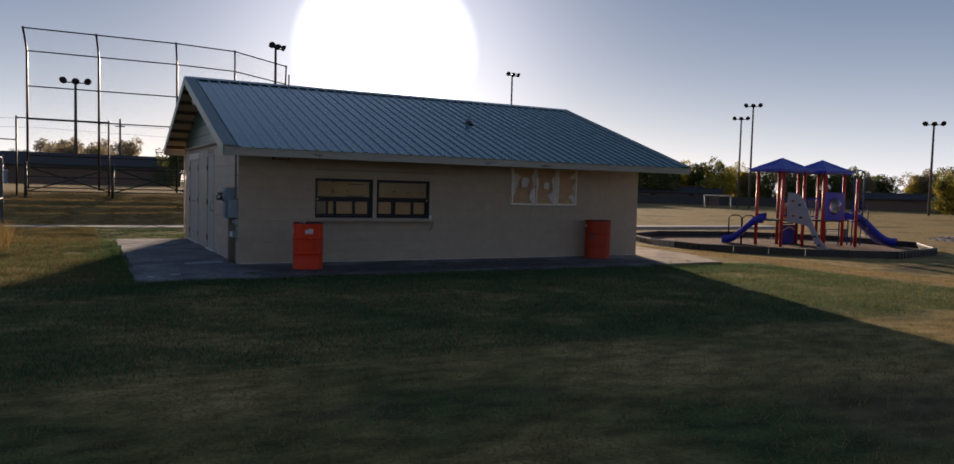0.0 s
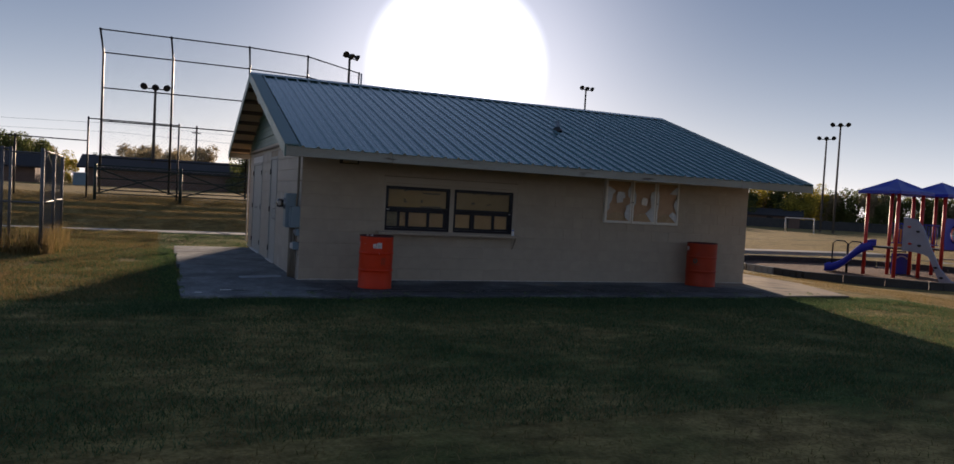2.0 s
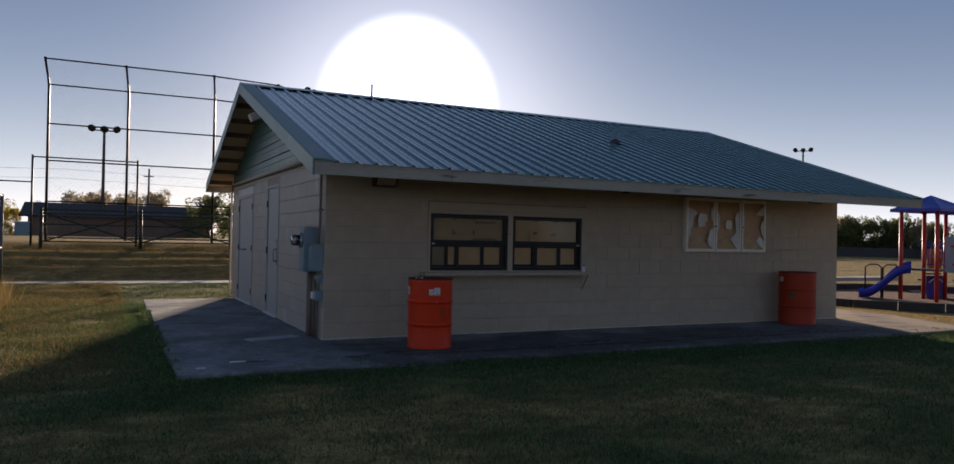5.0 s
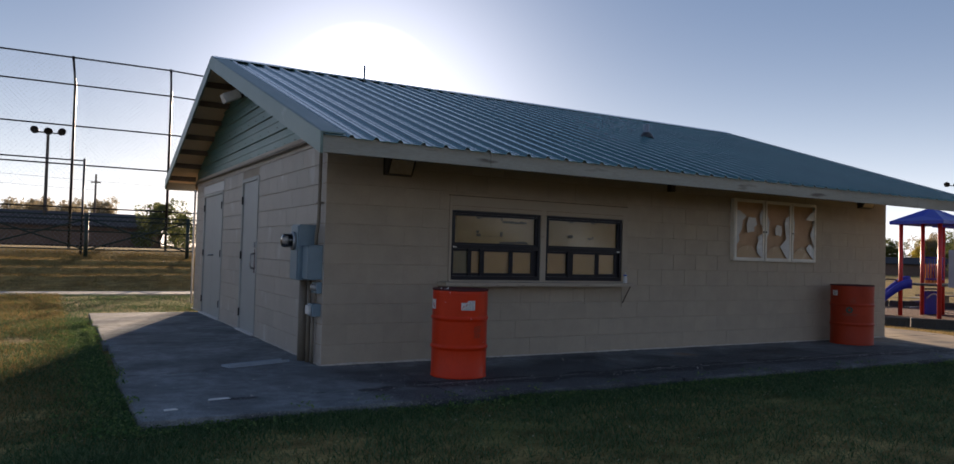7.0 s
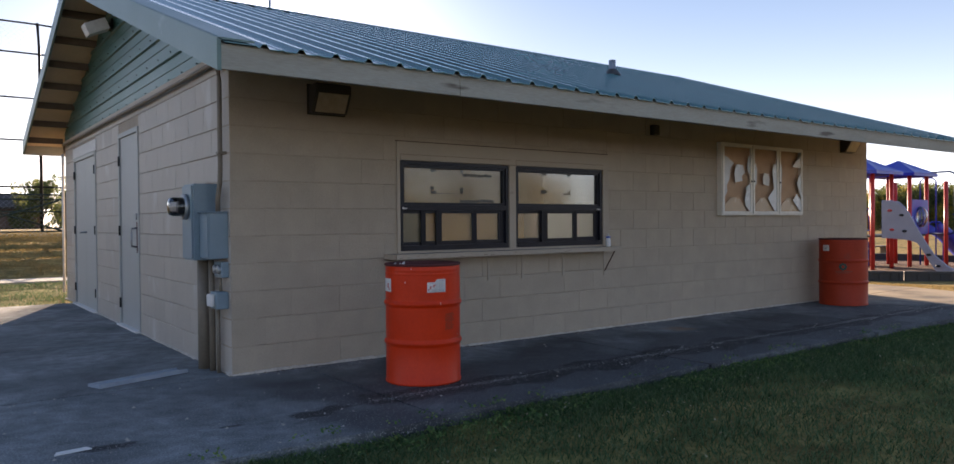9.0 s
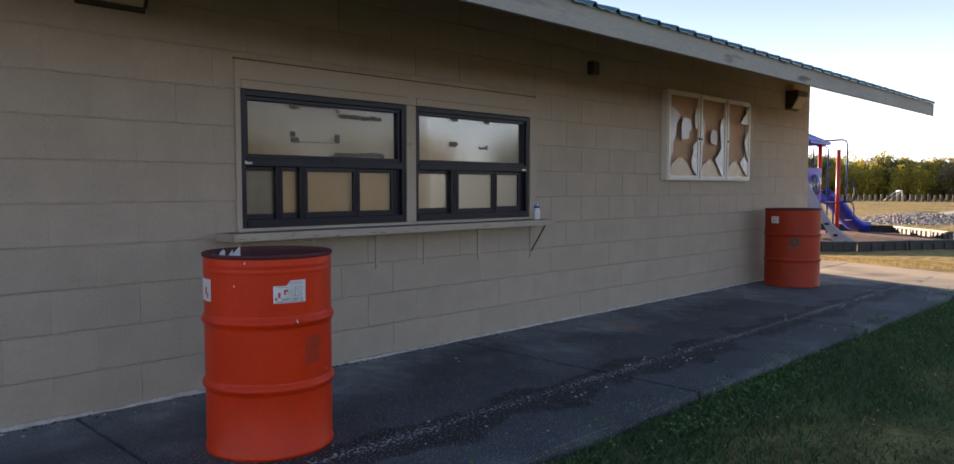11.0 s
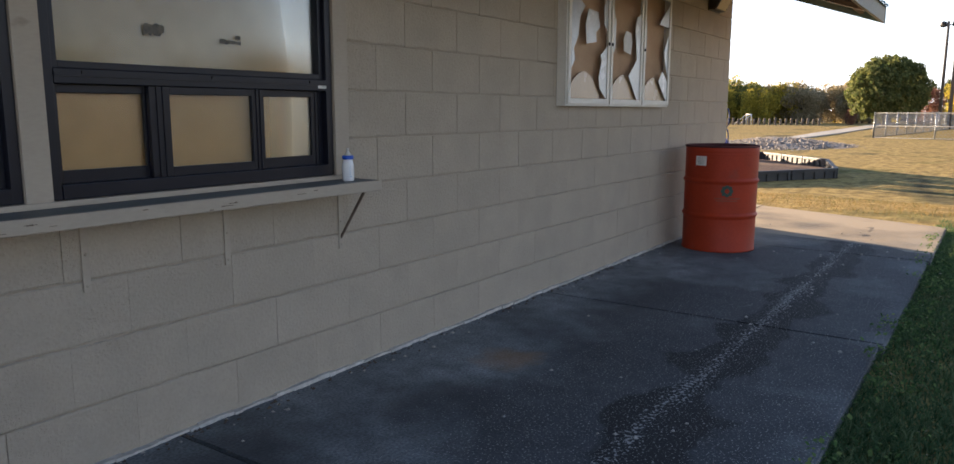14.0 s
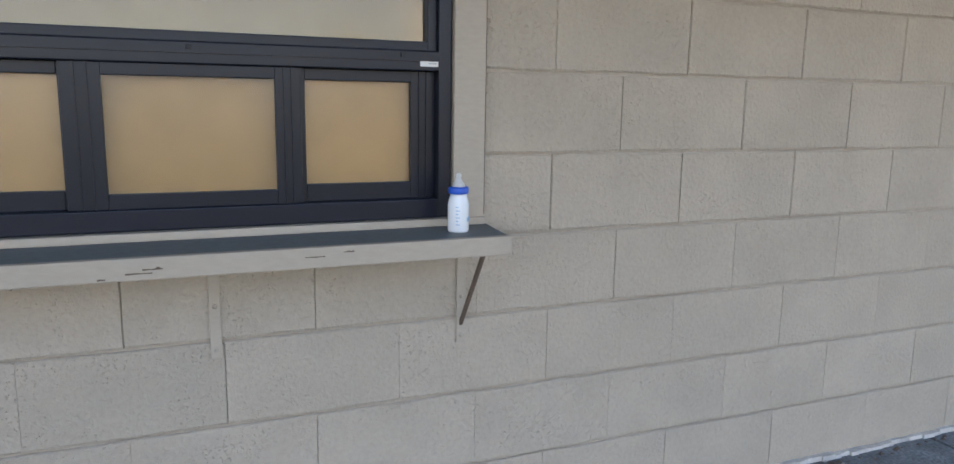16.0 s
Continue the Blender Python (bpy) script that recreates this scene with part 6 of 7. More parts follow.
# ---- light poles, utility poles ----
def light_pole(at, height, lamps, aim, label):
    t = thing("light_pole", label, "light pole", at, group="field light poles")
    part("pole", tube(bmesh.new(), [(0, 0, -0.5), (0, 0, height)], 0.17, 10, r_end=0.11), M_polewood, t)
    ca, sa = math.cos(aim), math.sin(aim)
    bm = bmesh.new()
    sp = 0.75 * (lamps - 1) / 2 + 0.3
    tube(bm, [(-sp * ca, -sp * sa, height - 0.35), (sp * ca, sp * sa, height - 0.35)], 0.06, 6)
    part("cross_arm", bm, M_dark, t)
    for k in range(lamps):
        o_ = (k - (lamps - 1) / 2) * 0.85
        bm = bmesh.new()
        lathe(bm, [(0.0001, 0), (0.12, 0.02), (0.32, 0.34), (0.33, 0.40), (0.30, 0.40), (0.0001, 0.30)], seg=14)
        bmesh.ops.rotate(bm, verts=bm.verts, cent=(0, 0, 0), matrix=Matrix.Rotation(radians(125), 3, "X") if k % 2 else Matrix.Rotation(radians(118), 3, "X"))
        bmesh.ops.rotate(bm, verts=bm.verts, cent=(0, 0, 0), matrix=Matrix.Rotation(aim + (k - 1) * 0.4, 3, "Z"))
        bmesh.ops.translate(bm, vec=(o_ * ca, o_ * sa, height - 0.05), verts=bm.verts)
        part("floodlight", bm, M_dark, t)
    return t


FZ = -0.47
light_pole((84, 64, FZ), 15.2, 3, -0.9, "tall brown field light pole with three floodlights")
light_pole((88.7, 70.5, FZ), 14.1, 3, -0.9, "tall brown field light pole with three floodlights")
light_pole((-2.5, 64, 0.3), 10.2, 3, 0.0, "brown field light pole with three floodlights")
light_pole((15.0, 61.9, 0.3), 14.9, 3, 0.7, "tall brown field light pole behind the roof")
light_pole((52.1, 78.7, FZ), 18.4, 3, 0.2, "tall brown field light pole behind the roof")
light_pole((91.6, 42.3, FZ), 11.7, 3, -0.9, "brown field light pole by the far trees")
light_pole((80.2, 1.55, FZ), 11.7, 3, 1.5, "tall brown field light pole by the far fence")
light_pole((86.2, 2.65, FZ), 9.9, 2, 1.5, "brown field light pole by the far fence")
yp = thing("yard_light_pole", "dark wooden pole with a yard lamp on a short arm", "light pole", (-6.85, 12.0, -0.1))
part("pole", tube(bmesh.new(), [(0, 0, -0.4), (0, 0, 8.6)], 0.15, 12, r_end=0.11), M_polewood, yp)
arm = part("lamp_arm", tube(bmesh.new(), [(0.1, 0, 8.15), (0.28, 0, 8.27), (0.46, 0, 8.28)], 0.028, 8), M_dark, yp)
bm = bmesh.new()
lathe(bm, [(0.0001, 0.16), (0.07, 0.15), (0.09, 0.06), (0.21, 0.0), (0.20, -0.03), (0.11, -0.04), (0.10, -0.13), (0.0001, -0.16)], cx=0.52, cy=0.0, seg=20)
bmesh.ops.translate(bm, vec=(0, 0, 8.22), verts=bm.verts)
part("lamp_head", bm, M_galv_dull, yp, "grey round yard lamp head")
up = thing("utility_pole", "distant wooden utility pole with a cross arm", "utility pole", (1.7, 75, 0.3))
part("pole", tube(bmesh.new(), [(0, 0, 0), (0, 0, 7.6)], 0.12, 8, r_end=0.09), M_polewood, up)
part("cross_arm", B(-0.45, 0.45, -0.05, 0.05, 6.75, 6.87), M_polewood, up)
for zz in (6.5, 7.4):
    pts = [(-60 + 6 * k, 75, zz - 0.0006 * ((k * 6 - 54) % 54 - 27) ** 2 * -1 - 0.4) for k in range(21)]
    whole("power_line", tube(bmesh.new(), pts, 0.012, 5), M_dark, "thin sagging power line between poles", "cable", group="power lines")

# ---- distant buildings ----
def far_house(at, wx, wy, h, rise, rz, label):
    t = thing("house", label, "house", at, group="distant houses")
    t.rotation_euler = (0, 0, rz)
    part("wall", B(-wx / 2, wx / 2, -wy / 2, wy / 2, -0.5, h), M_farwall, t)
    bm = bmesh.new()
    e = 0.6
    for s in (-1, 1):
        plate(bm, [(s * (wy / 2 + e), h - 0.05), (0, h + rise), (0, h + rise + 0.15), (s * (wy / 2 + e), h + 0.1)], "x", -wx / 2 - e, wx + 2 * e)
    part("roof", bm, M_shingle, t, "dark shingle roof")
    for k in range(3 if at[1] > 90 else 0):
        w_ = part("window", B(-wx / 2 + wx * (k + 0.6) / 3.4, -wx / 2 + wx * (k + 0.6) / 3.4 + 1.2, -wy / 2 - 0.03, -wy / 2 + 0.02, 0.9, 2.0), M_farwall, t)
        part("window_glass", B(-wx / 2 + wx * (k + 0.6) / 3.4 + 0.1, -wx / 2 + wx * (k + 0.6) / 3.4 + 1.1, -wy / 2 - 0.045, -wy / 2 - 0.032, 1.0, 1.9), M_dark, w_)
    return t


far_house((-0.9, 66, 0.6), 14.0, 9, 1.9, 1.15, 0.0, "long low building with dark shingles beyond the ball field")
far_house((-16.6, 70, 0.5), 8.6, 7, 1.8, 1.35, 0.0, "low brown-roofed house with pale eaves beyond the ball field")
far_house((52, 118, FZ), 26, 10, 2.2, 1.2, -0.5, "distant low house with a dark roof")
far_house((98, 100, FZ), 24, 10, 2.1, 1.2, -0.8, "distant low house with a dark roof")
far_house((126, 62, FZ), 20, 10, 1.9, 1.0, -1.1, "distant low house with a dark roof")
eq = thing("equipment_shed", "small pale blue shed at the ball field", "shed", (-7.95, 58, 0.8))
part("wall", B(-0.5, 0.5, -0.45, 0.45, 0, 1.15, bevel=0.02), M_grey, eq)
part("roof", B(-0.55, 0.55, -0.5, 0.5, 1.15, 1.23, bevel=0.02), M_label, eq)


def goal(at, rz, w_=4.0, h=2.0):
    t = thing("soccer_goal", "white tubular soccer goal far across the field", "soccer goal", at, group="soccer goals")
    t.rotation_euler = (0, 0, rz)
    for sx in (-w_ / 2, w_ / 2):
        part("upright", tube(bmesh.new(), [(sx, 0, 0), (sx, 0, h)], 0.05, 8), M_label, t)
        part("stay", tube(bmesh.new(), [(sx, 0, h), (sx, 1.5, 0)], 0.045, 8), M_label, t)
    part("crossbar", tube(bmesh.new(), [(-w_ / 2, 0, h), (w_ / 2, 0, h)], 0.07, 8), M_label, t)


goal((74, 60.4, FZ), -0.9, 3.4, 1.9)
goal((94, 22.4, FZ), 0.6, 1.7, 1.2)

# gravel mound and path beyond the pit
bm = bmesh.new()
rows = []
for i in range(13):
    u = i / 12
    row = []
    for j in range(41):
        a = 2 * math.pi * j / 40
        r = 1 - u
        x, y = 38.5 + 6.2 * r * math.cos(a), 6.2 + 4.2 * r * math.sin(a)
        row.append(bm.verts.new((x, y, FZ - 0.05 + 0.42 * smooth(0, 1, u) + (0.10 * noise.noise(Vector((x * 1.7, y * 1.7, 0))) if 0 < i else 0))))
    rows.append(row)
for r0, r1 in zip(rows, rows[1:]):
    for k in range(40):
        bm.faces.new((r0[k], r0[k + 1], r1[k + 1], r1[k]))
rk = random.Random(8)
for _ in range(2400):
    a, q = rk.uniform(0, 6.283), math.sqrt(rk.random()) * 0.97
    x, y = 38.5 + 6.2 * q * math.cos(a), 6.2 + 4.2 * q * math.sin(a)
    z, s = FZ - 0.04 + 0.42 * smooth(0, 1, 1 - q), rk.uniform(0.03, 0.095)
    o6 = [bm.verts.new((x + s * dx * rk.uniform(0.7, 1.3), y + s * dy * rk.uniform(0.7, 1.3), z + s * dz * rk.uniform(0.5, 1.0))) for dx, dy, dz in ((1, 0, 0), (0, 1, 0), (-1, 0, 0), (0, -1, 0), (0, 0, 1), (0, 0, -1))]
    for k in range(4):
        bm.faces.new((o6[k], o6[(k + 1) % 4], o6[4]))
        bm.faces.new((o6[(k + 1) % 4], o6[k], o6[5]))
whole("gravel_mound", bm, M_sand, "low grey gravel mound on the lawn", "gravel", kind="stuff")
bm = bmesh.new()
pts = [(30, 16), (45, 11.5), (60, 9.5), (80, 10), (110, 16)]
L_, R_ = [], []
for i, (x, y) in enumerate(pts):
    L_.append(bm.verts.new((x, y + 1.6, FZ + 0.03)))
    R_.append(bm.verts.new((x, y - 1.6, FZ + 0.03)))
for i in range(len(pts) - 1):
    bm.faces.new((L_[i], R_[i], R_[i + 1], L_[i + 1]))
whole("road", bm, M_road, "grey asphalt path across the park", "path", kind="structure")
for k in range(26):
    x, y = 90.5 + 0.1 * k, 28.5 - 0.56 * k
    whole("wooden_bollard", tube(bmesh.new(), [(x, y, FZ - 0.2), (x, y, FZ + 0.78 + 0.06 * math.sin(k * 2.3))], 0.13, 7), M_wood, "short weathered wooden bollard in a long row", "bollard", group="bollard row")
ff = thing("field_fence", "grey chain-link field fence with pale posts", "fence", (52, 4, FZ))
runs = (((51.8, 3.9), (48.0, -40.0)), ((51.8, 3.9), (84.0, 1.2)))
for (xa, ya), (xb, yb) in runs:
    d = Vector((xb - xa, yb - ya, 0))
    k = int(d.length / 3.0)
    for j in range(k + 1):
        p = Vector((xa, ya, 0)) + d * (j / k)
        under(part("post", tube(bmesh.new(), [(p.x, p.y, FZ - 0.2), (p.x, p.y, FZ + 1.55)], 0.045, 6), M_galv, ff), ff)
    for zz in (1.5, 0.75, 0.06):
        under(part("rail", tube(bmesh.new(), [(xa, ya, FZ + zz), (xb, yb, FZ + zz)], 0.024, 6), M_galv_dull, ff), ff)
    bm = bmesh.new()
    mesh_wire(bm, (xa, ya, FZ), d, (0, 0, 1.5), 0, 0.22, 0.006)
    under(part("chain_link", bm, M_galv, ff), ff)


# ---- trees ----
def crown_mesh(name, rx, rz, zc, leaves, material, seed, size=0.28, lobes=9):
    """Clumps of small leaf quads round a few lobes, with gaps."""
    r = random.Random(seed)
    cs = [(Vector((r.uniform(-0.68, 0.68) * rx, r.uniform(-0.68, 0.68) * rx, zc + r.uniform(-0.7, 0.72) * rz)), r.uniform(0.20, 0.46)) for _ in range(lobes)]
    vs, fs = [], []
    for _ in range(leaves):
        c, k = r.choice(cs)
        d = Vector((r.gauss(0, 1), r.gauss(0, 1), r.gauss(0, 1))).normalized()
        p = c + Vector((d.x * rx, d.y * rx, d.z * rz)) * (k * r.uniform(0.55, 1.0))
        if p.z < zc - rz * 0.95:
            continue
        n_ = Vector((r.gauss(0, 1), r.gauss(0, 1), r.gauss(0, 1))).normalized()
        a = n_.orthogonal().normalized() * size * r.uniform(0.6, 1.3)
        b = n_.cross(a) * 0.75
        i = len(vs)
        vs += [p - a, p + b * 0.8, p + a, p - b * 0.8]
        fs.append((i, i + 1, i + 2, i + 3))
    me = bpy.data.meshes.new(name)
    me.from_pydata([tuple(v) for v in vs], [], fs)
    me.materials.append(material)
    return me


def crown_dome(name, rx, rz, zc, leaves, material, seed, size):
    """One broad rounded crown: leaf clumps over a bumpy dome, thinner inside."""
    r = random.Random(seed)
    vs, fs = [], []
    while len(fs) < leaves:
        d = Vector((r.gauss(0, 1), r.gauss(0, 1), r.gauss(0, 1))).normalized()
        if d.z < -0.8:
            continue
        bump = 1 + 0.17 * noise.noise(d * 3.1 + Vector((seed, 0, 0))) + 0.16 * noise.noise(d * 7.3)
        p = Vector((d.x * rx, d.y * rx, d.z * rz)) * bump * r.uniform(0.66, 1.0) ** 0.6
        if noise.noise(p * 1.5 + Vector((0, seed, 0))) < -0.22:
            continue
        p.z += zc
        n_ = Vector((r.gauss(0, 1), r.gauss(0, 1), r.gauss(0, 1))).normalized()
        a = n_.orthogonal().normalized() * size * r.uniform(0.6, 1.3)
        b = n_.cross(a) * 0.75
        i = len(vs)
        vs += [tuple(p - a), tuple(p + b * 0.8), tuple(p + a), tuple(p - b * 0.8)]
        fs.append((i, i + 1, i + 2, i + 3))
    me = bpy.data.meshes.new(name)
    me.from_pydata(vs, [], fs)
    me.materials.append(material)
    return me


def trunk_bm(h, r0, seed, zc, rx):
    r = random.Random(seed)
    bm = bmesh.new()
    tube(bm, [(0, 0, -0.3), (r.uniform(-0.1, 0.1), 0, h * 0.5), (r.uniform(-0.2, 0.2), r.uniform(-0.2, 0.2), h)], r0, 8, r_end=r0 * 0.5)
    for k in range(6):
        a = k * 1.05 + r.uniform(0, 0.4)
        z0 = h * r.uniform(0.55, 0.95)
        tube(bm, [(0, 0, z0), (math.cos(a) * rx * 0.35, math.sin(a) * rx * 0.35, zc), (math.cos(a) * rx * 0.6, math.sin(a) * rx * 0.6, zc + rx * 0.3)], r0 * 0.4, 5, r_end=r0 * 0.1)
    return bm


KINDS = {}
for key, m_, n_ in (("green", M_leaf_green, 3), ("yellow", M_leaf_yellow, 2), ("rust", M_leaf_rust, 2), ("red", M_leaf_red, 1)):
    for k in range(n_):
        sd_ = len(key) * 17 + k
        KINDS[key, k] = (crown_mesh("crown", 2.7, 2.9, 2.8, 6500, m_, sd_, 0.13, 26), finish("trunk", trunk_bm(2.2, 0.20, sd_, 3.2, 2.0), M_bark))
TREE_LABEL = {"green": "dark green tree in the distant tree line", "yellow": "yellowing autumn tree in the distant tree line", "rust": "russet autumn tree in the distant tree line", "red": "dark red autumn tree in the distance"}


def tree(x, y, z, key, k, s, rz, label=""):
    t = thing("tree", label or TREE_LABEL[key], "tree", (x, y, z), group="distant trees")
    t.scale = (s, s, s * random.Random(int(x * 7 + y)).uniform(0.9, 1.15))
    t.rotation_euler = (0, 0, rz)
    cm, tm = KINDS[key, k]
    for nm, me_ in (("trunk", tm), ("crown", cm)):
        o_ = new(nm, me_)
        o_.parent = t


rng = random.Random(77)
MIX = (("green", 0), ("green", 1), ("green", 2), ("yellow", 0), ("yellow", 1), ("rust", 0), ("rust", 1), ("green", 1))


def belt(x0, y0, x1, y1, count, lo, hi, mix, depth=7.0, z=FZ):
    for i in range(count):
        u = (i + rng.uniform(0.2, 0.8)) / count
        key, k = rng.choice(mix)
        tree(x0 + (x1 - x0) * u + rng.uniform(-depth, depth), y0 + (y1 - y0) * u + rng.uniform(-depth, depth), z, key, k, rng.uniform(lo, hi), rng.uniform(0, 6.28))


belt(30, 128, 118, 96, 42, 1.05, 1.75, MIX)
belt(118, 96, 140, 40, 36, 1.0, 1.4, MIX)
belt(106, 50, 108, 23, 38, 0.8, 1.2, (("green", 0), ("yellow", 0), ("yellow", 1), ("yellow", 0), ("green", 1)), 3.0)
belt(108, 22, 113, 10, 18, 0.8, 1.1, (("rust", 0), ("rust", 1), ("yellow", 1), ("rust", 0)), 3.0)
belt(150, 12, 160, -60, 22, 1.0, 1.4, MIX)
belt(-50, -64, 18, -62, 14, 0.5, 0.9, MIX, 8, -0.1)
belt(18, -56, 70, -40, 20, 0.75, 1.15, MIX, 5, -0.1)
belt(-60, 105, 28, 120, 20, 0.8, 1.25, (("rust", 0), ("yellow", 0), ("green", 0), ("rust", 1)), 6, 0.4)
belt(-70, 60, -60, 100, 8, 0.9, 1.3, MIX, 6, 0.3)
tree(-15.6, 80, 0.4, "green", 1, 1.0, 1.0)
tree(-18.0, 82, 0.4, "green", 2, 1.05, 2.0)
tree(-11.6, 80, 0.4, "yellow", 1, 0.72, 2.2)
tree(-13.2, 79, 0.4, "green", 0, 0.8, 0.7)
tree(-26.5, 55, 0.4, "rust", 0, 1.1, 3.0)
tree(3.4, 66, 0.4, "green", 0, 0.5, 1.4)
tree(-0.5, 84, 0.4, "rust", 1, 0.95, 2.4)
tree(-3.6, 88, 0.4, "rust", 0, 0.9, 0.4)
tree(-8.0, 92, 0.4, "green", 1, 0.8, 0.9)
tree(5.9, 60, 0.4, "green", 2, 0.78, 0.4)
tree(97.0, 4.3, FZ, "red", 0, 0.72, 0.5)
tree(99.0, 12.2, FZ, "red", 0, 0.3, 2.9)
# the round specimen tree
rt = thing("tree", "large round dark green tree standing alone by the field fence", "tree", (84.5, 7.05, FZ))
o_ = new("trunk", finish("trunk", trunk_bm(2.0, 0.35, 5, 3.6, 3.2), M_bark))
o_.parent = rt
o_ = new("crown", crown_dome("crown", 3.5, 3.2, 3.55, 28000, M_leaf_green, 9, 0.14))
o_.parent = rt

# a sign across the lawn behind the walk, seen mirrored in the window panes
sg = thing("park_sign", "pale sunlit park sign on a wooden post", "sign", (10.0, -18.7, -0.05))
part("post", B(-0.06, 0.06, -0.10, 0.0, -0.3, 3.6, bevel=0.01), M_wood, sg)
part("sign_board", B(-0.32, 0.32, 0.0, 0.04, 2.75, 3.65, bevel=0.01), M_label, sg)
arcp = [(-0.2 + 0.4 * k / 12, 3.0 + 0.42 * math.sin(math.pi * k / 12)) for k in range(13)]
arci = [(-0.1 + 0.2 * k / 12, 3.0 + 0.26 * math.sin(math.pi * k / 12)) for k in range(13)]
part("painted_arch", plate(bmesh.new(), arcp + arci[::-1], "y", 0.041, 0.004), M_pipe, sg, "faded brown arch shape")

# grey board fence along the far side of the field
bf = thing("board_fence", "long grey weathered board fence at the far edge of the field", "fence", (110, 80, FZ))
M_greywood = mat("grey_boards", (0.085, 0.08, 0.076), (0.055, 0.052, 0.05), 0.9, scale=2, bump=0.2)
line = [(44, 112), (80, 100), (112, 84), (130, 44), (140, 10)]
for (xa, ya), (xb, yb) in zip(line, line[1:]):
    d = Vector((xb - xa, yb - ya, 0))
    k = int(d.length / 2.6)
    for j in range(k):
        p = Vector((xa, ya, 0)) + d * (j / k)
        bm = B(0.03, d.length / k - 0.03, -0.02, 0.02, 0.05, 1.65)
        box(bm, -0.06, 0.06, -0.06, 0.06, -0.2, 1.75)
        box(bm, 0.06, d.length / k - 0.06, -0.05, -0.02, 1.35, 1.45)
        bmesh.ops.transform(bm, matrix=Matrix.Translation((p.x, p.y, FZ)) @ Matrix.Rotation(math.atan2(d.y, d.x), 4, "Z"), verts=bm.verts)
        under(part("panel", bm, M_greywood, bf), bf)


# ---- grass ----
def blades(name, regions, count, hmin, hmax, material, label, seed, keep=None):
    r = random.Random(seed)
    vs, fs = [], []
    tot = sum((b - a) * (d - c) for a, b, c, d in regions)
    for a, b, c, d in regions:
        for _ in range(int(count * (b - a) * (d - c) / tot)):
            x, y = r.uniform(a, b), r.uniform(c, d)
            if noise.noise(Vector((x * 1.3, y * 1.3, 3.0))) < r.uniform(-0.8, 0.35):
                continue
            if keep and r.random() > keep(x, y):
                continue
            z = ground_z(x, y) - 0.004
            h = r.uniform(hmin, hmax) * (0.75 + 0.5 * noise.noise(Vector((x * 0.9, y * 0.9, 0))) + 0.2)
            t = r.uniform(0, 6.28)
            cx_, sy_ = math.cos(t), math.sin(t)
            w_ = r.uniform(0.0015, 0.0038)
            lx, ly = r.gauss(0, 0.75) * h, r.gauss(0, 0.75) * h
            i = len(vs)
            vs += [(x - cx_ * w_, y - sy_ * w_, z), (x + cx_ * w_, y + sy_ * w_, z), (x + lx * 0.4 + cx_ * w_ * 0.8, y + ly * 0.4 + sy_ * w_ * 0.8, z + h * 0.65), (x + lx * 0.4 - cx_ * w_ * 0.8, y + ly * 0.4 - sy_ * w_ * 0.8, z + h * 0.65), (x + lx, y + ly, z + h)]
            fs += [(i, i + 1, i + 2, i + 3), (i + 3, i + 2, i + 4)]
    me = bpy.data.meshes.new(name)
    me.from_pydata(vs, [], fs)
    me.materials.append(material)
    tagged(new(name, me), label, "grass", kind="stuff")


def fringe(x, y):
    """Longer, denser grass close to the concrete edge, thinning outwards unevenly."""
    d = max(FY - y, LX - x, x - 10.35, 0)
    return math.exp(-d / (0.45 + 0.3 * noise.noise(Vector((x * 0.8, y * 0.8, 9)))))


blades("grass", [(-3.4, 11.4, -3.9, -1.84), (-3.4, LX - 0.005, -1.95, 6.3)], 480000, 0.028, 0.066, M_blade, "short green grass blades along the concrete edge", 1, fringe)
blades("grass", [(-4.5, 11.4, -8.0, -1.84), (-4.2, LX - 0.005, -1.95, 6.5)], 300000, 0.022, 0.05, M_blade, "short green grass on the lawn", 2)
blades("dry_grass", [(-5, 9, -13.0, -5.0), (9, 16, -9, -2.5), (11.5, 16, -2.5, 4), (-7, -2, 6.8, 12.6), (-4, 9, -5.0, -3)], 110000, 0.02, 0.055, M_blade_dry, "dry tan grass blades on the lawn", 3)

blades("dry_grass", [(-8.5, 6.0, 14.2, 20.6)], 120000, 0.035, 0.09, M_blade_dry, "dry golden grass blades on the bank", 4)
# gold blades over the green west lawn put the sun's glow into its colour
blades("dry_grass", [(-8.0, -2.1, -2.0, 13.0)], 170000, 0.03, 0.075, M_blade_dry, "grass blades on the sunlit lawn, golden to paint the low sun", 7)
blades("grass", [(-7.0, LX - 0.02, 1.0, 13.0), (LX - 0.02, 5.0, BY + 0.02, 12.6)], 90000, 0.03, 0.075, M_blade, "short sunlit grass beside the concrete", 5)

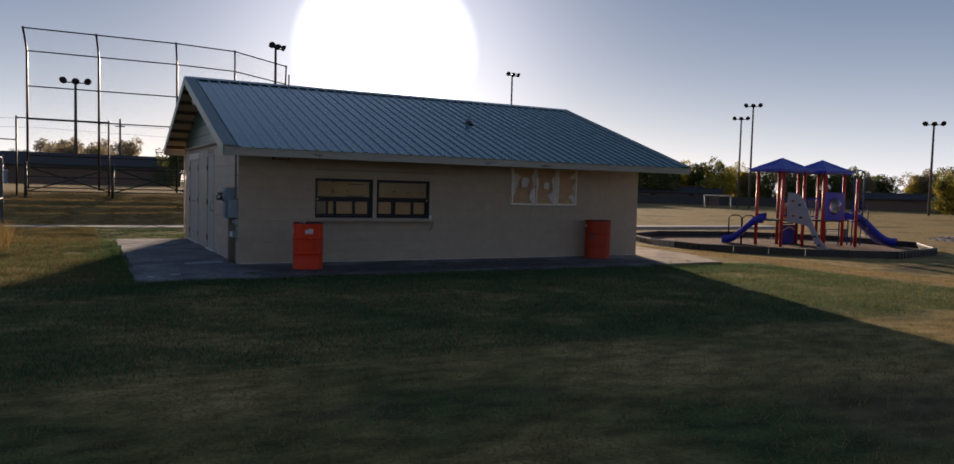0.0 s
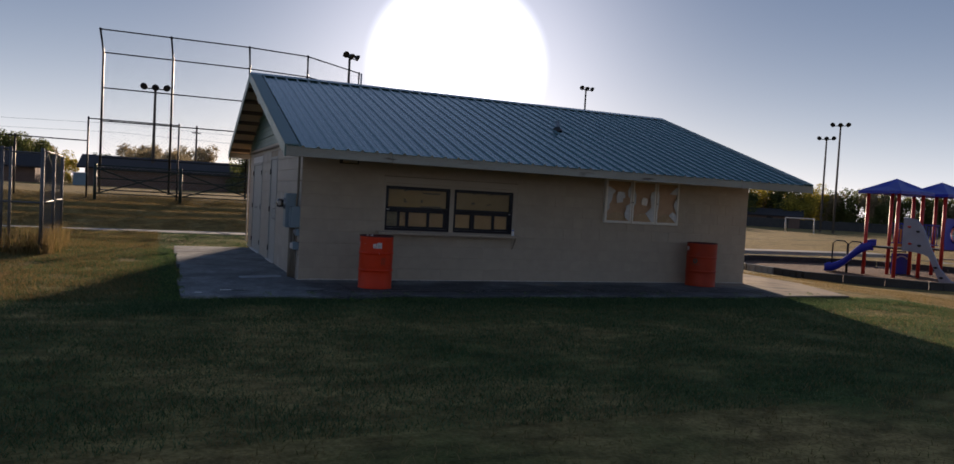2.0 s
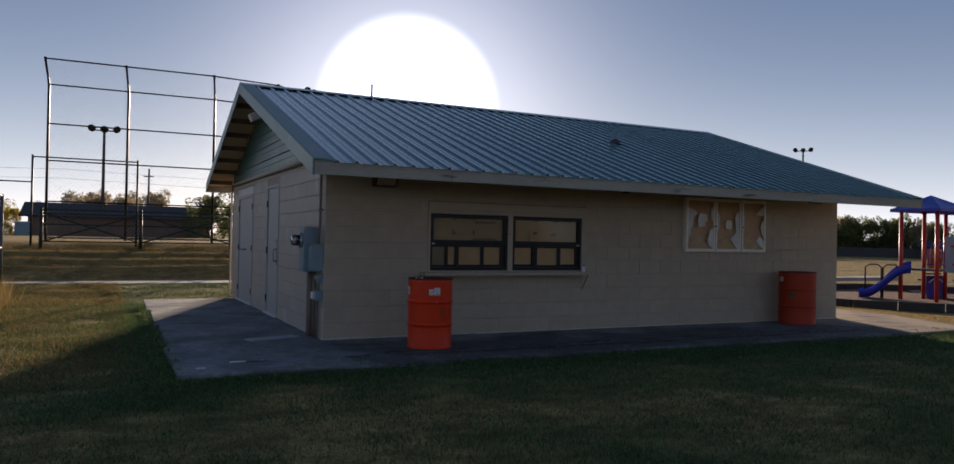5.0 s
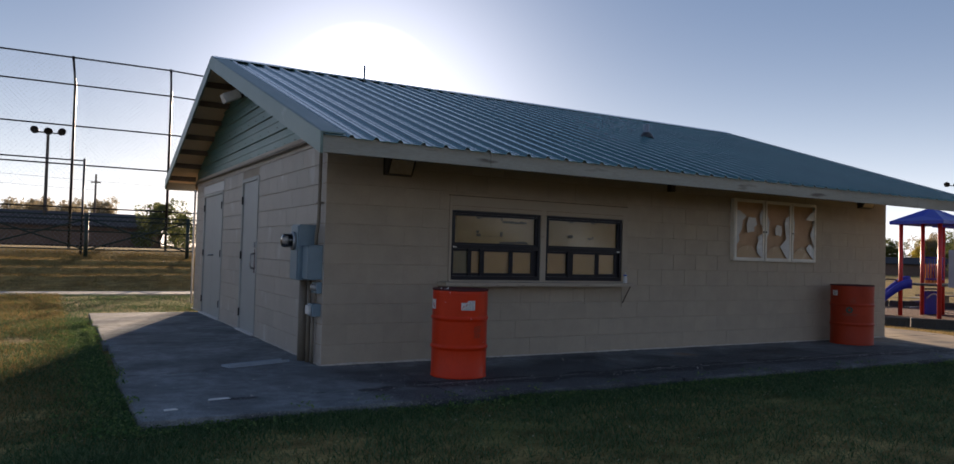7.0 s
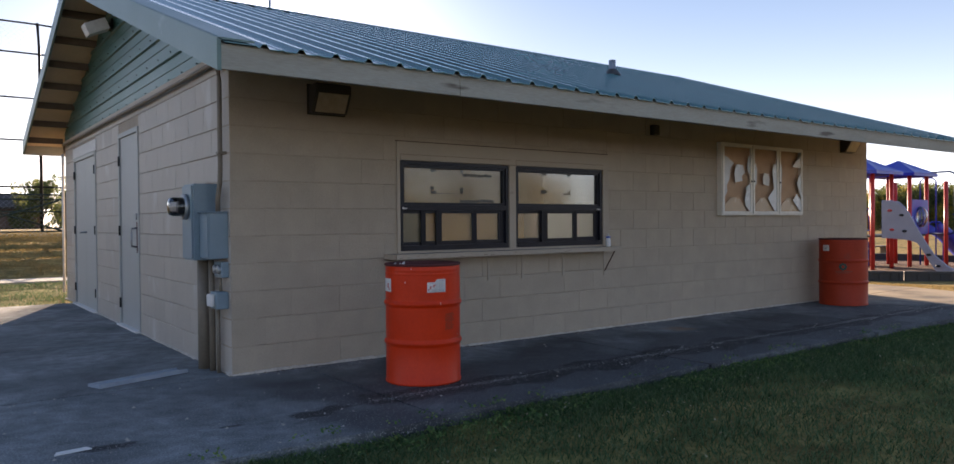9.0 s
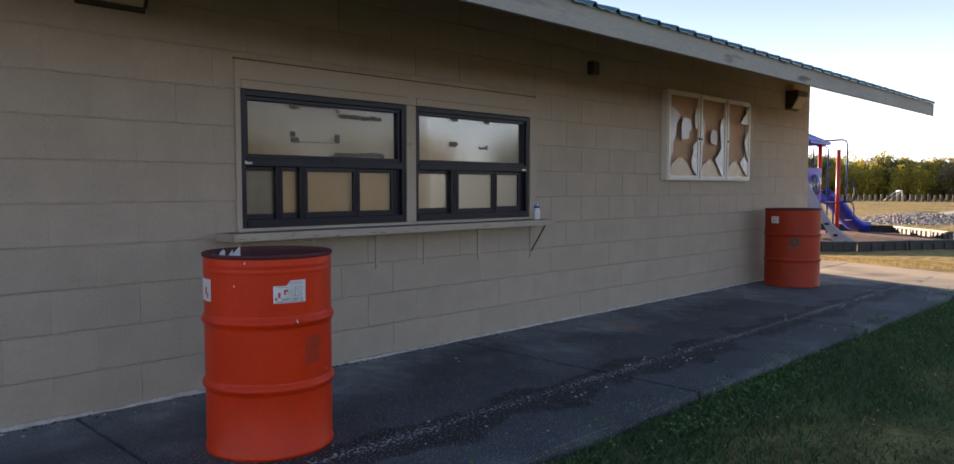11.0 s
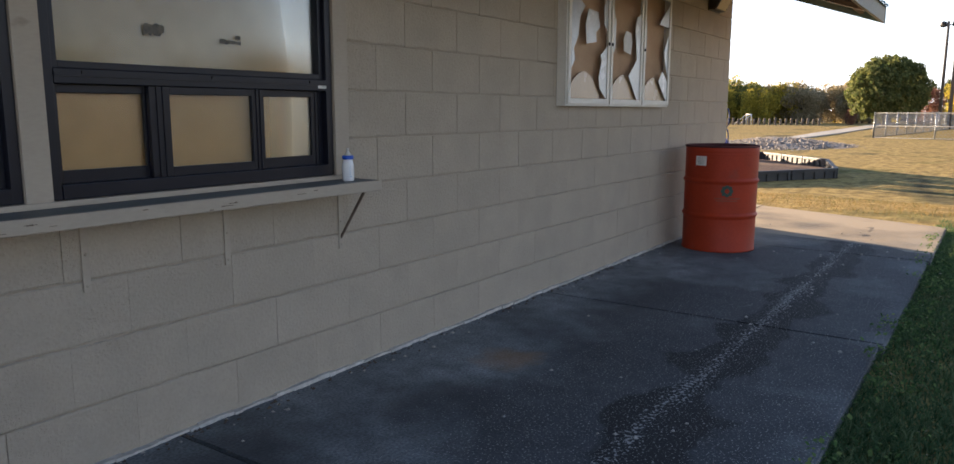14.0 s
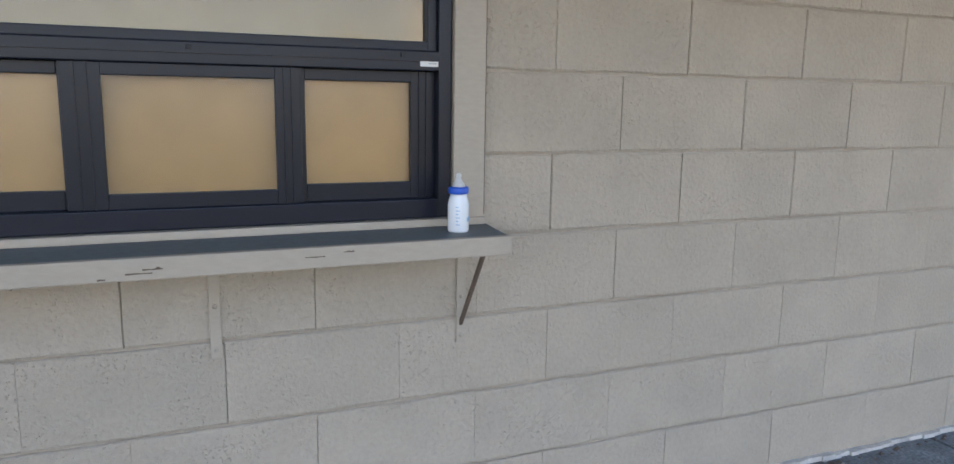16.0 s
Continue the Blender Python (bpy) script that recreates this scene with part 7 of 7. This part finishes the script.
# ---- low leafy weeds creeping over the concrete edge ----
M_clover = leaf_mat("clover_leaves", (0.05, 0.105, 0.032), (0.115, 0.20, 0.06), (0.25, 0.31, 0.10))
r = random.Random(52)
vs, fs = [], []
for _ in range(2600):
    if r.random() < 0.5:
        u = r.uniform(LX, 10.2)
        o_ = abs(r.gauss(0, 0.16)) - 0.045 * max(0.0, noise.noise(Vector((u * 2.1, 8.0, 0))) + 0.25)
        px, py, n_ = u, FY + 0.04 - o_, noise.noise(Vector((u * 1.2, 2.0, 0)))
    else:
        u = r.uniform(FY - 0.2, 5.5)
        o_ = abs(r.gauss(0, 0.2)) - 0.06 * max(0.0, noise.noise(Vector((u * 2.1, 1.0, 0))) + 0.3)
        px, py, n_ = LX - o_, u, noise.noise(Vector((u * 1.2, 7.0, 0))) + 0.2
    if n_ < r.uniform(-0.45, 0.3):
        continue
    z0 = max(ground_z(px, py), 0.0 if o_ < 0.0 else -9.0)
    for _k in range(r.randint(8, 16)):
        x, y = px + r.gauss(0, 0.03), py + r.gauss(0, 0.03)
        z, q = z0 + r.uniform(0.012, 0.05), r.uniform(0.006, 0.012)
        a = r.uniform(0, 6.28)
        ux, uy = math.cos(a) * q, math.sin(a) * q
        d1, d2 = r.gauss(0, 0.45) * q, r.gauss(0, 0.45) * q
        j = len(vs)
        vs += [(x - ux, y - uy, z - d1), (x + uy * 0.8, y - ux * 0.8, z - d2), (x + ux, y + uy, z + d1), (x - uy * 0.8, y + ux * 0.8, z + d2)]
        fs.append((j, j + 1, j + 2, j + 3))
me = bpy.data.meshes.new("clover")
me.from_pydata(vs, [], fs)
me.materials.append(M_clover)
tagged(new("clover", me), "low green leafy weeds creeping over the concrete edge", "weeds", kind="stuff")

# ---- dark crumbs and bits of leaf along the wall foot ----
r = random.Random(77)
bm = bmesh.new()
for _ in range(420):
    x = r.uniform(0.1, WX - 0.1)
    if noise.noise(Vector((x * 1.7, 4.0, 0))) < r.uniform(-0.5, 0.25):
        continue
    y, q = -0.035 - abs(r.gauss(0, 0.022)), r.uniform(0.005, 0.014)
    a = r.uniform(0, 6.28)
    p = [bm.verts.new((x + q * r.uniform(0.6, 1.2) * math.cos(a + k), y + q * r.uniform(0.5, 0.9) * math.sin(a + k), 0.0)) for k in (0, 1.6, 3.1, 4.7)]
    top = bm.verts.new((x, y, q * r.uniform(0.5, 0.9)))
    for k in range(4):
        bm.faces.new((p[k], p[(k + 1) % 4], top))
    bm.faces.new(p[::-1])
whole("debris", bm, M_bark, "dark crumbs and leaf bits along the wall foot", "debris", kind="stuff")

# ---- fallen leaves on the lawn ----
r = random.Random(31)
vs, fs = [], []
for _ in range(1600):
    x, y = r.uniform(-4, 12), FY - 0.03 - abs(r.gauss(0, 1.6))
    z = ground_z(x, y) + r.uniform(0.03, 0.055)
    a, s = r.uniform(0, 6.28), r.uniform(0.004, 0.012)
    ca, sa, tilt = math.cos(a) * s, math.sin(a) * s, r.uniform(-0.6, 0.6) * s
    i = len(vs)
    vs += [(x - ca, y - sa, z - tilt), (x + sa * 0.6, y - ca * 0.6, z + 0.002), (x + ca, y + sa, z + tilt), (x - sa * 0.6, y + ca * 0.6, z)]
    fs.append((i, i + 1, i + 2, i + 3))
me = bpy.data.meshes.new("fallen_leaves")
me.from_pydata(vs, [], fs)
me.materials.append(leaf_mat("dry_leaves", (0.16, 0.10, 0.05), (0.34, 0.26, 0.15), (0.50, 0.44, 0.30)))
tagged(new("fallen_leaves", me), "small pale dry leaves scattered over the grass", "leaves", kind="stuff")


# ---- concrete blocks ----
COURSE, BLOCK = 0.2032, 0.4064
SHARED = {}


def block_mesh(length, height, seed, low, m):
    """A block face with chamfered, slightly uneven edges; origin at its lower left, front at y = 0."""
    key = (round(length, 3), round(height, 3), seed, low, m.name)
    if key not in SHARED:
        r = random.Random(seed + int(length * 1000))
        g, c = 0.0034, 0.005
        # paint fills most of the upright joints, above all in the lower courses
        ends = [((0.0006, 0.0018) if low else (0.0011, 0.0028)) if r.random() > (0.3, 0.6, 0.95)[low] else (0.0001, 0.0004) for _ in range(2)]
        vs, cut = [], (0.0, 0.27, 0.52, 0.78, 1.0)
        wave = [(r.uniform(-0.0016, 0.0016), r.uniform(-0.0016, 0.0016)) for _ in cut]
        for s_, iv, y in ((0, g, 0.012), (0, g, 0.003), (1, g + c, 0.0)):
            ua, ub = ends[0][0] + s_ * ends[0][1], length - ends[1][0] - s_ * ends[1][1]
            vs += [(ua + (ub - ua) * q, y, iv + wv[0]) for q, wv in zip(cut, wave)]
            vs += [(ua + (ub - ua) * q, y, height - iv * 0.7 + wv[1]) for q, wv in zip(cut[::-1], wave[::-1])]
        fs = [tuple(range(20, 30))]
        for k in range(10):
            n_ = (k + 1) % 10
            fs += [(k, n_, 10 + n_, 10 + k), (10 + k, 10 + n_, 20 + n_, 20 + k)]
        me = bpy.data.meshes.new("block")
        me.from_pydata(vs, [], fs)
        me.materials.append(m)
        SHARED[key] = me
    return SHARED[key]


def lay(parent, length, courses, holes, place, offset, m):
    r = random.Random(17)
    for k in range(courses):
        z0, z1 = k * COURSE, (k + 1) * COURSE
        shift = offset if k % 2 == 0 else offset + BLOCK / 2
        joints = [0.0]
        x = shift
        while x < 0.12:
            x += BLOCK
        while x < length - 0.08:
            joints.append(x)
            x += BLOCK
        joints.append(length)
        for a, b in zip(joints, joints[1:]):
            spans = [(a, b)]
            for h in holes:
                if h[2] < z1 - 0.02 and h[3] > z0 + 0.02:
                    nxt = []
                    for s0, s1 in spans:
                        if h[1] <= s0 or h[0] >= s1:
                            nxt.append((s0, s1))
                        else:
                            if h[0] - s0 > 0.03:
                                nxt.append((s0, h[0]))
                            if s1 - h[1] > 0.03:
                                nxt.append((h[1], s1))
                    spans = nxt
            for s0, s1 in spans:
                ob = new("block", block_mesh(s1 - s0, COURSE, r.randrange(8), 2 if s1 < 1.8 and parent == wall_front else 1 if k < 4 else 0, m))
                ob.parent = parent
                ob.matrix_local = place(s0, s1, z0)


lay(wall_front, WX, 12, [(1.40, 3.92, 0.87, 1.785)], lambda a, b, z: Matrix.Translation((a, -0.001, z)), 0.056, M_block)
lay(wall_left, WY, 12, [(a, b, 0.0, t) for a, b, t in DOORS], lambda a, b, z: Matrix.Translation((-0.001, b, z)) @ Matrix.Rotation(-math.pi / 2, 4, "Z"), 0.0, M_block_west)
